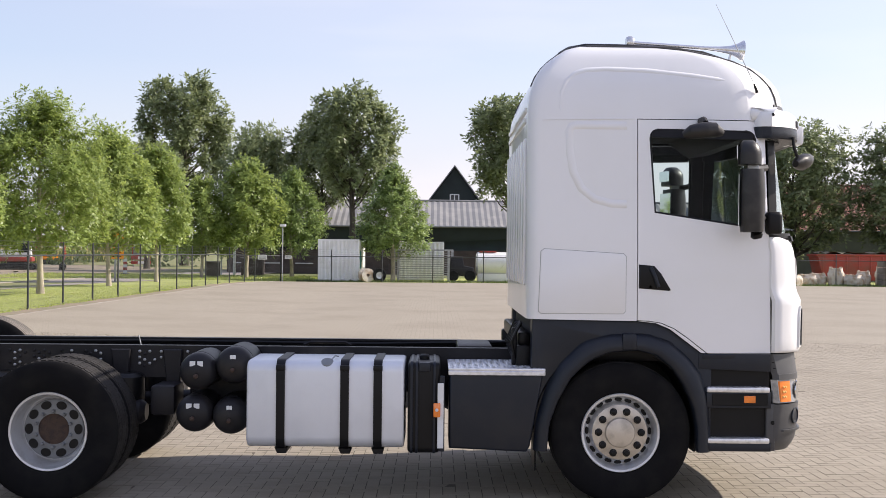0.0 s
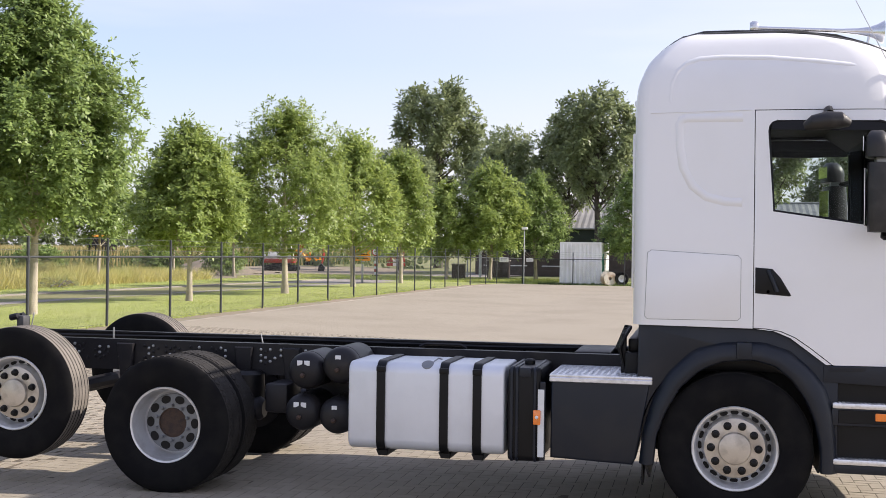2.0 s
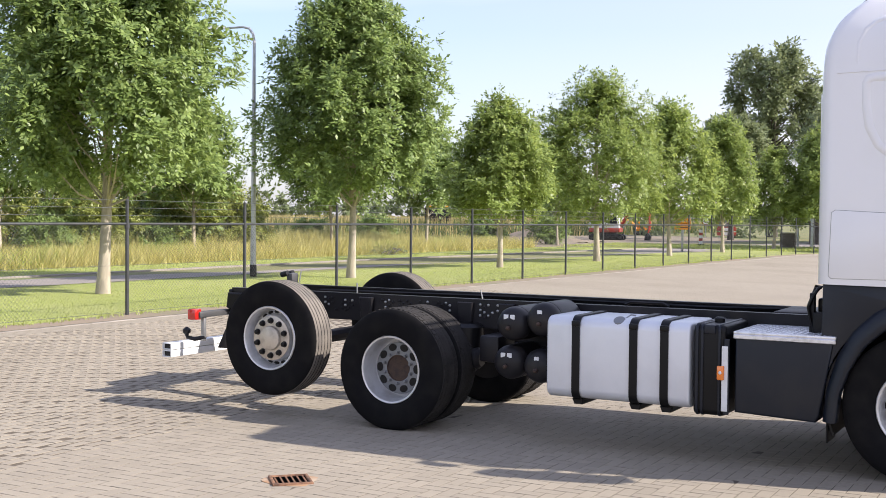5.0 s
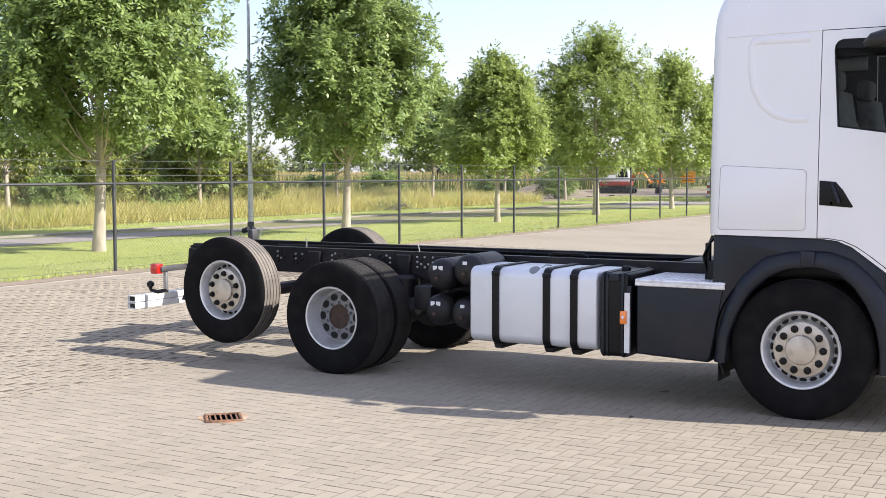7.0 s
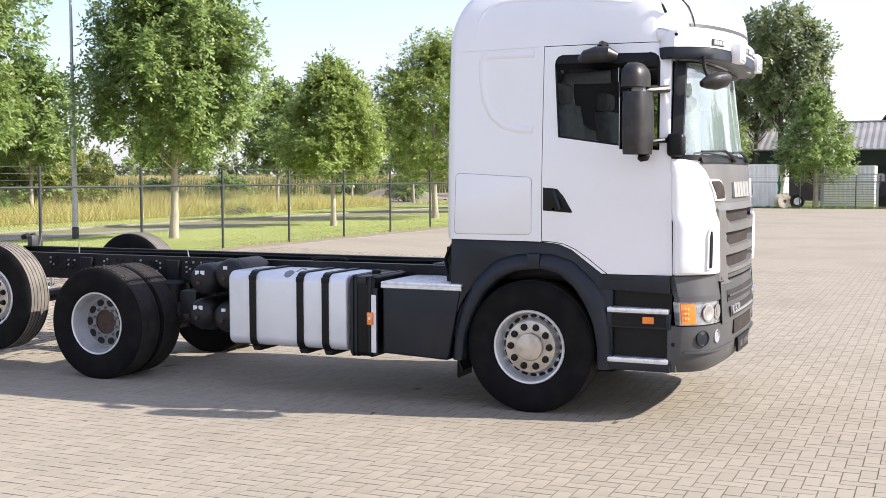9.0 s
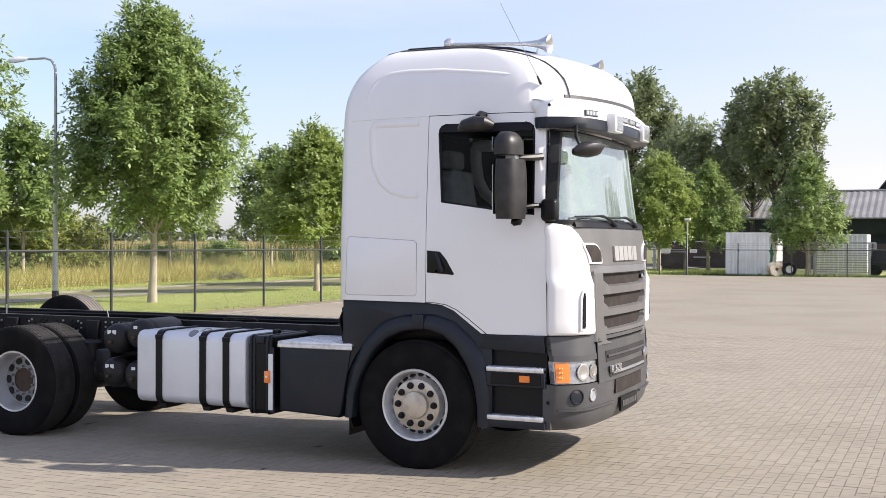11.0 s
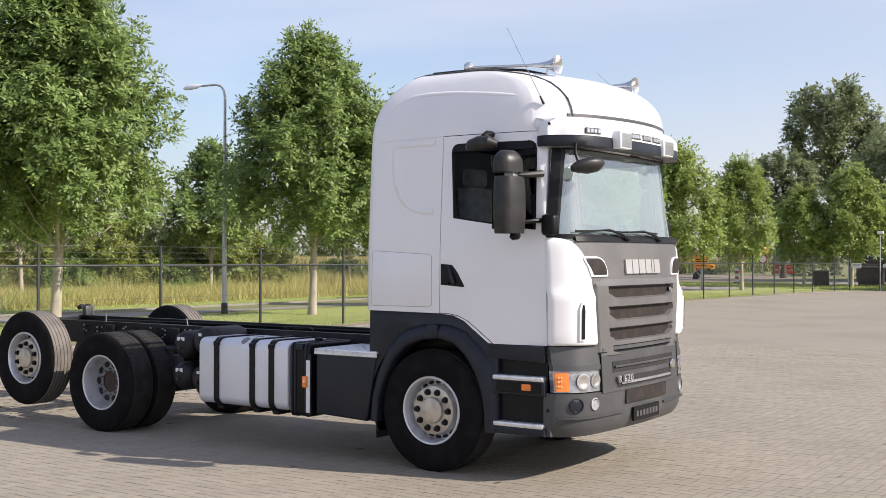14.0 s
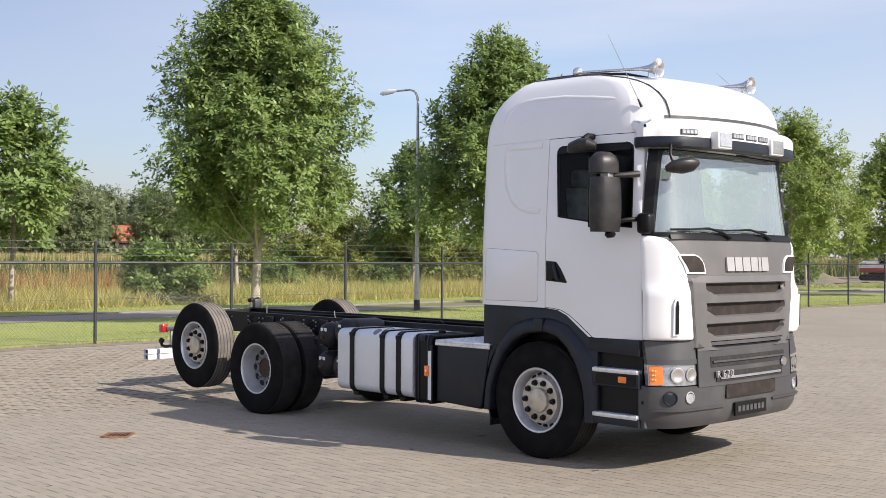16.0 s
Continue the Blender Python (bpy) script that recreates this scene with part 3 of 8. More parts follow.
def wire_fence(name, pts, label, height=1.55, post_h=2.0, mesh_gap=0.075):
    """Round posts at pts, a top rail, three strands above it, and a netting of crossed wires."""
    f = thing(name, label, "fence", kind="structure")
    post_me = mesh_of(lathe([(0.032, 0), (0.032, height), (0.030, height + 0.02), (0.030, post_h), (0.012, post_h + 0.02)], 10, "z"), "post")
    post_me.materials.append(M_fence)
    cap_me = mesh_of(lathe([(0.045, height - 0.05), (0.045, height + 0.05)], 10, "z"), "rail_clamp")
    cap_me.materials.append(M_fence)
    base = [float(ground_z(x, y)) for x, y in pts]
    for (x, y), g in zip(pts, base):
        o = new("post", post_me)
        o.matrix_basis, o.parent = pose(x, y, g - 0.05), f
        o = new("rail_clamp", cap_me)
        o.matrix_basis, o.parent = pose(x, y, g - 0.03), f

    def strand(part_name, h, radius, mat):
        part(part_name, sweep([(x, y, h + g) for (x, y), g in zip(pts, base)], radius, 6), mat, f)
    strand("top_rail", height, 0.024, M_fence)
    strand("bottom_wire", 0.06, 0.004, M_wire)
    strand("middle_wire", 0.85, 0.003, M_wire)
    for h in (height + 0.14, height + 0.27, height + 0.40):
        strand("barbed_wire", h, 0.0035, M_wire)
    v, q = [], []
    for (xa, ya), (xb, yb), ga, gb in zip(pts, pts[1:], base, base[1:]):
        ln = math.hypot(xb - xa, yb - ya)
        n = int(ln / mesh_gap)
        for i in range(-int(1.45 / mesh_gap), n + 1):
            for sgn in (1, -1):
                s0, s1, z0, z1 = i * mesh_gap, i * mesh_gap + 1.48, 0.06, 1.54
                if s0 < 0:
                    z0, s0 = z0 - s0, 0
                if s1 > ln:
                    z1, s1 = z1 - (s1 - ln), ln
                if s1 <= s0:
                    continue
                if sgn < 0:
                    s0, s1 = ln - s0, ln - s1
                p = [(xa + (xb - xa) * s / ln, ya + (yb - ya) * s / ln) for s in (s0, s1)]
                z0, z1 = z0 + ga + (gb - ga) * s0 / ln, z1 + ga + (gb - ga) * s1 / ln
                k = len(v)
                w = 0.0022
                v += [(*p[0], z0 - w), (*p[1], z1 - w), (*p[1], z1 + w), (*p[0], z0 + w)]
                q.append((k, k + 1, k + 2, k + 3))
    me = raw_mesh("netting", v, q)
    me.materials.append(M_wire)
    tagged(part("netting", me, M_wire, f), kind="stuff")
    return f


side_posts = [(fence_x(y), y) for y in (1.346 + 3.084 * i for i in range(-4, 18))] + [(-12.55, 56.9), (-12.3, 59.2), (-10.9, 60.3)]
wire_fence("side_fence", side_posts, "dark chain-link fence with round posts and top rail")
wire_fence("back_fence", [(-10.9 + 3.1 * i, 60.3 + 0.02 * i) for i in range(25)], "dark chain-link fence closing the far end of the yard", mesh_gap=0.11)

# ---- trees ----


def sprays(tips, ways, per, leaflets, length, leaf, r, droop=0.25, wide=0.52):
    """Feathered leaves round each twig tip: every leaf is a stalk with a row of paired leaflets. As vertices and faces."""
    n = len(tips) * per
    c, w = np.repeat(np.asarray(tips, float), per, axis=0), np.repeat(np.asarray(ways, float), per, axis=0)
    d = w * 0.55 + r.normal(size=(n, 3)) * 0.75
    d[:, 2] -= droop * r.random(n)
    d /= np.linalg.norm(d, axis=1)[:, None]
    up = np.array((0, 0, 0.8)) + 0.9 * w + r.normal(size=(n, 3)) * 0.3
    side = np.cross(d, up)
    side /= np.linalg.norm(side, axis=1)[:, None] + 1e-6
    c = c - w * length * 0.5 * r.random((n, 1))
    ln = length * (0.65 + 0.6 * r.random(n))[:, None]
    v = []
    for k in range(leaflets):
        f = 0.25 + 0.75 * k / max(1, leaflets - 1)
        p = c + d * ln * f
        p[:, 2] -= 0.18 * ln[:, 0] * f * f
        s = 0.0 if k == leaflets - 1 else (1.0 if k % 2 else -1.0)
        a = d * (0.55 if s else 1.0) + side * s * 0.9 + r.normal(size=(n, 3)) * 0.22
        a[:, 2] -= 0.12
        a /= np.linalg.norm(a, axis=1)[:, None]
        t = np.cross(a, up + r.normal(size=(n, 3)) * 0.3)
        t /= np.linalg.norm(t, axis=1)[:, None] + 1e-6
        q = leaf * (0.75 + 0.5 * r.random(n))[:, None]
        v.append(np.stack([p, p + a * q * 0.45 + t * q * wide * 0.5, p + a * q, p + a * q * 0.45 - t * q * wide * 0.5], axis=1))
    v = np.stack(v, axis=1).reshape(-1, 3)
    return v, np.arange(len(v)).reshape(-1, 4)


CROWN_U, CROWN_R = (0.0, 0.06, 0.16, 0.30, 0.45, 0.60, 0.75, 0.88, 0.96, 1.0), (0.55, 0.82, 0.97, 1.0, 0.93, 0.80, 0.60, 0.36, 0.17, 0.05)


def tree_parts(name, seed, height, crown_r, crown_z, bark, leaf, trunk_r=0.12, lobes=70, twigs=44, per=4, leaflets=7, length=0.26, leaf_size=0.105, lobe_r=0.30, open_crown=0.0, shape=CROWN_R):
    """A broad-leaved tree: a trunk, limbs that rise into the lobes of the crown, and twigs with feathered leaves."""
    r = np.random.default_rng(seed)
    t = thing(name, "", "tree")
    tall = height - crown_z
    lean = r.normal(size=2) * 0.012
    axis = lambda z: Vector((lean[0] * z + 0.05 * math.sin(0.7 * z + seed), lean[1] * z + 0.05 * math.cos(0.9 * z + seed), z))
    ks = np.linspace(0, 1, 10)
    bm = sweep([axis(k * height * 0.9) - Vector((0, 0, 0.1)) for k in ks], [trunk_r * (1.3 if k == 0 else 1.0) * (1 - 0.88 * k) + 0.008 for k in ks], 12)
    tips, ways = [], []
    for i in range(lobes):
        # lobes spread evenly round the crown, the inner ones fill it
        u = 0.03 + 0.94 * ((i + r.random()) / lobes) ** 0.85
        a = 2.39996 * i + 0.35 * r.normal()
        env = float(np.interp(u, CROWN_U, shape)) * crown_r
        size = crown_r * lobe_r * (0.75 + 0.5 * r.random()) * (0.75 + 0.35 * min(1.0, env / crown_r))
        q = max(0.0, env - size * 0.72) * ((1.0 if i % 4 else 0.45) + 0.07 * r.normal())
        c = np.array((q * math.cos(a), q * math.sin(a), crown_z + u * tall))
        rise = 0.55 + 0.9 * u
        way = np.array((math.cos(a), math.sin(a), rise)) / math.hypot(1, rise)
        z0 = min(max(crown_z * 0.8, c[2] - 0.75 * q - 0.8), height * 0.82)
        base, end = axis(z0), Vector(c)
        bend = base.lerp(end, 0.5) + Vector((0, 0, -0.10 * (end - base).length))
        rr = max(0.014, trunk_r * (1 - 0.88 * z0 / (height * 0.9)) * 0.30)
        if i % 2 == 0 or open_crown:
            sweep([base, base.lerp(bend, 0.5), bend, bend.lerp(end, 0.55), end], [rr, rr * 0.85, rr * 0.65, rr * 0.42, 0.008], 6, bm)
        n = max(6, int(twigs * (size / (crown_r * lobe_r)) ** 1.6))
        p = r.normal(size=(n, 3))
        p /= np.linalg.norm(p, axis=1)[:, None]
        p += way * 0.45
        rad = size * r.random((n, 1)) ** (0.55 if open_crown < 0.5 else 0.45)
        pts = c + p * rad * np.array((1.0, 1.0, 1.12))
        if open_crown:
            for j in range(0, n, 5):
                e = Vector(pts[j])
                sweep([end.lerp(bend, 0.3), end.lerp(e, 0.5), e], [0.014, 0.010, 0.004], 4, bm)
        tips.append(pts)
        w = p / np.linalg.norm(p, axis=1)[:, None] * 0.7 + way * 0.6
        ways.append(w)
    tips, ways = np.concatenate(tips), np.concatenate(ways)
    part("trunk", bm, bark, t)
    v, f = sprays(tips, ways, per, leaflets, length, leaf_size, r)
    me = raw_mesh("crown", v, f)
    me.materials.append(leaf)
    part("crown", me, leaf, t)
    return t


GREEN = "young ash tree with a dense green crown and pale trunk"
ROW = "row of trees behind the fence"
BUSHY, SLIM, OPEN = (0.52, 0.80, 0.97, 1.0, 0.93, 0.79, 0.58, 0.34, 0.15, 0.05), (0.55, 0.82, 0.97, 1.0, 0.94, 0.82, 0.65, 0.42, 0.2, 0.06), (0.35, 0.6, 0.8, 0.95, 1.0, 1.0, 0.95, 0.8, 0.55, 0.25)
for seed, h, rad, z, leaf, tr, lobes, twigs, x, y, shape in ((11, 8.45, 2.66, 2.35, M_leaf, 0.125, 90, 34, -17.5, 8.1, BUSHY), (12, 8.2, 2.55, 2.45, M_leaf, 0.115, 86, 34, -17.2, 17.15, CROWN_R),
                                                            (13, 5.7, 1.85, 1.7, M_leaf_light, 0.10, 60, 24, -17.2, 26.5, SLIM), (14, 7.35, 2.95, 1.8, M_leaf_light, 0.13, 74, 24, -16.9, 34.9, SLIM)):
    t = tree_parts("tree", seed, h, rad, z, M_bark, leaf, tr, lobes, twigs, 6, 5, 0.25, 0.136, shape=shape)
    t.matrix_basis = pose(x, y, float(ground_z(x, y)))
    tagged(t, GREEN, "tree", ROW)
# fuller-leaved copies of the same kind further along the row
distant = [tree_parts("tree", 15, 8.4, 2.6, 2.0, M_bark, M_leaf, 0.15, 60, 17, 5, 4, 0.30, 0.215, shape=BUSHY), tree_parts("tree", 16, 7.2, 2.35, 1.9, M_bark, M_leaf_light, 0.12, 58, 19, 5, 4, 0.30, 0.21, shape=SLIM)]
for t in distant:
    tagged(t, GREEN, "tree", ROW)
placed = set()
for src, x, y, a, wide, high in ((1, -17.05, 44.95, 70, 0.92, 1.0), (1, -17.1, 54.4, 160, 0.88, 1.0), (1, -16.6, 64.5, 200, 0.86, 0.86), (0, -18.2, -2.5, 120, 0.95, 0.93), (0, -18.4, -12.0, 30, 1.0, 1.0),
                                (1, -13.8, 65.5, 300, 1.0, 1.03), (0, -11.4, 69.5, 40, 0.88, 0.85), (0, -4.2, 63.6, 80, 0.88, 0.84)):
    c = copy_thing(distant[src], pose(0, 0, 0)) if src in placed else distant[src]
    c.matrix_basis = pose(x, y, float(ground_z(x, y)) - 0.02, 0, 0, a)
    placed.add(src)
    c.scale = (wide, wide, high)
far_row = tree_parts("tree", 21, 6.8, 2.2, 2.35, M_bark, M_leaf, 0.09, 42, 14, 5, 4, 0.30, 0.23, shape=SLIM)
tagged(far_row, "slim young tree with a pale trunk beyond the lane", "tree", "trees beyond the lane")
for k, (x, y, a, s) in enumerate(((-32.9, 28.3, 0, 1.0), (-33.7, 18.7, 60, 1.05), (-31.4, 36.5, 120, 0.95), (-31.0, 45.2, 200, 1.0), (-30.0, 7.3, 250, 1.0), (-31.0, 54.0, 310, 0.95), (-31.0, 63.0, 20, 1.0), (-34.2, -1.0, 90, 1.0))):
    c = copy_thing(far_row, pose(0, 0, 0)) if k else far_row
    c.matrix_basis = pose(x, y, float(ground_z(x, y)) - 0.02, 0, 0, a)
    c.scale = (s, s, s)

# tall loose trees round the farm
tall = tree_parts("tall_tree", 31, 13.6, 3.2, 6.0, M_darkbark, M_leaf_hazed, 0.30, 64, 12, 5, 4, 0.42, 0.33, 0.22, 1.0, OPEN)
tagged(tall, "tall loose tree with a dark open crown by the farm", "tree", "trees round the farm")
broad = tree_parts("tall_tree", 32, 11.8, 4.8, 2.2, M_darkbark, M_leaf_hazed, 0.32, 80, 14, 5, 4, 0.42, 0.36, 0.25, 0.4, OPEN)
tagged(broad, "broad dark tree with a full crown by the farm", "tree", "trees round the farm")
done = set()
for src, x, y, a, wide, high in ((tall, -7.55, 74, 20, 0.98, 1.0), (tall, 4.2, 76, 120, 1.02, 0.98), (tall, -29.3, 118, 60, 1.5, 1.52), (broad, -16.4, 88, 20, 0.80, 0.98), (tall, -11.0, 86, 300, 0.82, 0.93), (broad, 27.8, 84, 40, 1.0, 1.0), (tall, 24.2, 88, 10, 0.95, 0.86),
                                (broad, 36.5, 80, 220, 1.0, 1.0), (tall, -28.0, 96, 15, 0.9, 0.85), (broad, 46, 86, 90, 1.0, 1.05), (broad, 13, 98, 180, 0.95, 1.0)):
    c = copy_thing(src, pose(0, 0, 0)) if src in done else src
    c.matrix_basis = pose(x, y, -0.05, 0, 0, a)
    done.add(src)
    c.scale = (wide, wide, high)

# shrubs beyond the lane
shrub_proto = {}
for k, (seed, hgt, rad, mat) in {"low": (41, 2.25, 1.75, M_leaf), "high": (42, 4.2, 2.2, M_leaf_shrub)}.items():
    r = np.random.default_rng(seed)
    s = thing("shrub", "dense shrub in the rough grass beyond the lane", "shrub", group="shrubs beyond the lane")
    bm, tips, ways = bmesh.new(), [], []
    for i in range(34):
        a, h = 2.39996 * i + 0.3 * r.normal(), hgt * (0.08 + 0.80 * (i + r.random()) / 34)
        q = rad * math.sqrt(max(0.05, 1 - (h / hgt) ** 2)) * (0.85 if i % 3 else 0.4)
        c = np.array((q * math.cos(a), q * math.sin(a), h))
        if i % 2 == 0:
            sweep([(0.15 * math.cos(a), 0.15 * math.sin(a), -0.1), (q * 0.5 * math.cos(a), q * 0.5 * math.sin(a), h * 0.6), tuple(c)], [0.035, 0.022, 0.006], 5, bm)
        p = r.normal(size=(17, 3))
        p /= np.linalg.norm(p, axis=1)[:, None]
        p[:, 2] = np.abs(p[:, 2]) * 0.9 + 0.1
        p += np.array((math.cos(a), math.sin(a), 0.6)) * 0.4
        tips.append(c + p * 0.52 * r.random((17, 1)) ** 0.5)
        ways.append(p)
    part("stems", bm, M_darkbark, s)
    v, f = sprays(np.concatenate(tips), np.concatenate(ways), 4, 4, 0.26, 0.19, r)
    me = raw_mesh("foliage", v, f)
    me.materials.append(mat)
    part("foliage", me, mat, s)
    shrub_proto[k] = s
shrub_proto["low"].matrix_basis = pose(-34.0, 15.45, 0.0)
shrub_proto["high"].matrix_basis = pose(-36.5, 25.3, 0.0)
for k, x, y, a, s in (("high", -37, 21.6, 60, 0.75), ("high", -38, 28.5, 150, 0.95), ("low", -36, 27.6, 40, 1.0), ("high", -37.5, 32.0, 220, 0.9), ("low", -35.5, 23.2, 100, 0.95), ("low", -36, 31.0, 200, 1.05), ("high", -40, 35.5, 10, 0.85),
                      ("low", -38, 44.0, 300, 0.7), ("low", -37.5, 50.0, 10, 0.8), ("low", -35, 60.0, 120, 0.8), ("low", -33, 66, 20, 0.8),
                      ("high", -34.2, 23.4, 30, 0.7), ("high", -34.8, 33.2, 90, 0.8), ("high", -34.5, 25.6, 200, 0.6), ("high", -35.0, 31.2, 130, 0.65), ("low", -34.2, 21.4, 270, 0.7), ("high", -35.8, 29.8, 310, 0.8), ("high", -36.8, 36.8, 45, 0.6), ("low", -34.0, 26.4, 20, 0.7)):
    c = copy_thing(shrub_proto[k], pose(x, y, 0.0, 0, 0, a))
    c.scale = (s, s, s)


def blades(name, n, xs, ys, h, w, mat, label, category, seed, lean=0.3, keep=None):
    """Grass blades or stalks over a field: one tapering leaf each."""
    r = np.random.default_rng(seed)
    x, y = r.uniform(*xs, n), r.uniform(*ys, n)
    if keep is not None:
        k = keep(x, y)
        x, y = x[k], y[k]
        n = len(x)
    hh = r.uniform(h[0], h[1], n)
    a = r.uniform(0, 6.28, n)
    b = np.stack([x, y, ground_z(x, y) - 0.02], 1)
    s = np.stack([np.cos(a), np.sin(a), 0 * a], 1) * w * r.uniform(0.8, 1.7, n)[:, None]
    d = np.stack([r.normal(size=n) * lean, r.normal(size=n) * lean, np.ones(n)], 1) * hh[:, None]
    v = np.stack([b - s, b + s, b + d], 1).reshape(-1, 3)
    me = raw_mesh(name, v, np.arange(n * 3).reshape(n, 3))
    me.materials.append(mat)
    return tagged(new(name, me), label, category, "", "stuff")


beyond_edge = lambda x, y: x < edge_x(y) - 0.62 - 0.15 * np.sin(1.7 * y)
blades("grass", 110000, (-21.2, -12.8), (-2, 46), (0.02, 0.055), 0.010, M_lawn, "short mown grass blades of the verge", "grass", 51, 0.6, beyond_edge)
blades("grass", 5000, (-13.6, -12.9), (-2, 46), (0.05, 0.16), 0.008, M_lawn, "longer grass along the foot of the fence", "grass", 50, 0.5, lambda x, y: np.abs(x + 13.15) < 0.16)
blades("grass", 30000, (-29.5, -25.8), (-2, 60), (0.03, 0.09), 0.012, M_lawn, "short grass beside the lane", "grass", 52, 0.6)
patchy = lambda x, y: np.sin(0.9 * x + 1.7 * np.sin(0.31 * y)) * np.sin(0.57 * y + 0.8 * np.sin(0.7 * x)) + 0.5 * np.sin(2.3 * x + 1.1 * y)
# the grass stands back from the foot of the single shrub
clear = lambda x, y: np.minimum(np.hypot(x + 33.0, y - 14.95), np.hypot(x + 31.2, y - 13.8)) > 2.0
blades("tall_grass", 130000, (-41, -29.3), (-6, 56), (0.35, 0.85), 0.013, M_reed, "tall dry yellow grass beyond the lane", "tall grass", 53, 0.5, clear)
blades("tall_grass", 60000, (-41, -30.3), (-6, 52), (0.7, 1.35), 0.011, M_reed, "clumps of tall dry seeding grass", "tall grass", 58, 0.35, lambda x, y: (patchy(x, y) > 0.15) & clear(x, y))
blades("weeds", 60000, (-41, -29.6), (-6, 60), (0.2, 0.85), 0.03, M_lawn, "green weeds among the dry grass", "weeds", 59, 0.5, lambda x, y: (patchy(x + 3, y + 7) > 0.2) & clear(x, y) & ((y > 14) | (patchy(x, y) < -0.3)))
blades("dock_weeds", 9000, (-37, -31.5), (3, 15), (0.7, 1.5), 0.014, M_dock, "rusty brown seeding dock stalks", "weeds", 60, 0.25, lambda x, y: (patchy(x + 1, y + 2) > -0.1) & clear(x, y))
blades("weeds", 9000, (-10, 48), (60.4, 61.7), (0.05, 0.2), 0.02, M_maize, "low green weeds along the far fence", "weeds", 54, 0.4)
blades("grass", 16000, (-30, -9.5), (61, 72), (0.05, 0.2), 0.03, M_lawn, "grass in front of the farmhouse", "grass", 57, 0.5)
blades("maize_field", 90000, (-130, -47), (-14, 170), (1.4, 1.9), 0.055, M_maize, "wide field of green maize", "maize", 55, 0.4)
blades("maize_tassels", 42000, (-130, -47), (-14, 170), (1.95, 2.15), 0.035, M_tassel, "yellow tassels over the maize field", "maize", 56, 0.06)
brush = thing("brush_heap", "heap of cut dark branches on the grass beyond the lane", "brushwood", pose(-31.2, 13.3, 0.06))
r = np.random.default_rng(61)
for k in range(26):
    a, q = r.uniform(-0.5, 0.5) + (math.pi if k % 2 else 0), r.uniform(0.8, 2.2)
    cx, cy, h = r.normal() * 0.9, r.normal() * 1.6, r.uniform(0.05, 0.3)
    part("branch", sweep([(cx, cy, h), (cx + 0.3 * math.sin(a), cy + q * 0.5 * math.cos(a), h + 0.12), (cx + 0.5 * math.sin(a), cy + q * math.cos(a), h * 0.6)], [0.03, 0.022, 0.008], 5), M_darkbark, brush)
v, f = sprays(np.stack([r.normal(size=160) * 0.8, r.normal(size=160) * 1.7, r.uniform(0.05, 0.4, 160)], 1), np.tile((0, 0, 1.0), (160, 1)), 4, 5, 0.22, 0.09, r)
me = raw_mesh("withered_leaves", v, f)
me.materials.append(M_leaf_hazed)
part("withered_leaves", me, M_leaf_hazed, brush)
copy_thing(brush, pose(-30.0, 38.9, 0.05, 0, 0, 20))

# ---- the truck: front axle at x = 0, its nose towards +x, its middle at y = 0 ----
truck = thing("truck", "white three-axle truck chassis with a high sleeper cab", "truck")
TYRE_R, HUB_Z = 0.540, 0.545


def wheel_profile_tyre(w=0.30, ribs=True):
    h = w / 2
    p = [(0.292, -h * 0.72), (0.30, -h * 0.86), (0.33, -h * 0.96), (0.40, -h * 1.03), (0.455, -h * 1.03), (0.50, -h * 0.98), (0.528, -h * 0.90), (0.541, -h * 0.82)]
    tread = []
    for g in (-0.64, -0.32, 0.0, 0.32, 0.64):
        tread += [(0.546, h * (g - 0.04)), (0.5425, h * (g - 0.02)), (0.5425, h * (g + 0.02)), (0.546, h * (g + 0.04))]
    if not ribs:
        tread = [(0.545, -h * 0.5), (0.548, 0.0), (0.545, h * 0.5)]
    return p + tread + [(r, -y) for r, y in p[::-1]]


def tyre(parent, y, tread_dusty, blocks=False, w=0.30, grow=0.0):
    me = mesh_of(lathe([(q + grow * max(0.0, (q - 0.30) / 0.24), h) for q, h in wheel_profile_tyre(w, not blocks)], 72, "y", Matrix.Translation((0, y, 0)), closed=True), "tyre", 50)
    me.materials.append(M_tyre)
    me.materials.append(M_tread if tread_dusty else M_worn)
    for p in me.polygons:
        c = p.center
        if math.hypot(c.x, c.z) > 0.526 + grow and abs(p.normal.y) < 0.5 and abs(c.y - y) < 0.128:
            p.material_index = 1
    ob = part("tyre", me, M_tyre, parent)
    # shoulder blocks
    if blocks:
        bm = bmesh.new()
        for i in range(60):
            a = 2 * math.pi * i / 60
            for k, b in ((-1, 0.092), (-0.34, 0.034), (0.34, 0.034), (1, 0.092)):
                m = Matrix.Rotation(a + 0.03 * (b < 0.1), 4, "Y") @ Matrix.Translation((0.5382 if b < 0.1 else 0.5310, y + math.copysign(b, k), 0)) @ Matrix.Rotation(radians(14 * k), 4, "X")
                bmesh.ops.create_cube(bm, size=1, matrix=m @ Matrix.Diagonal((0.020, 0.050, 0.043, 1)))
        tagged(part("tread_pattern", bm, M_worn, parent, smooth=0), kind="stuff")
    return ob


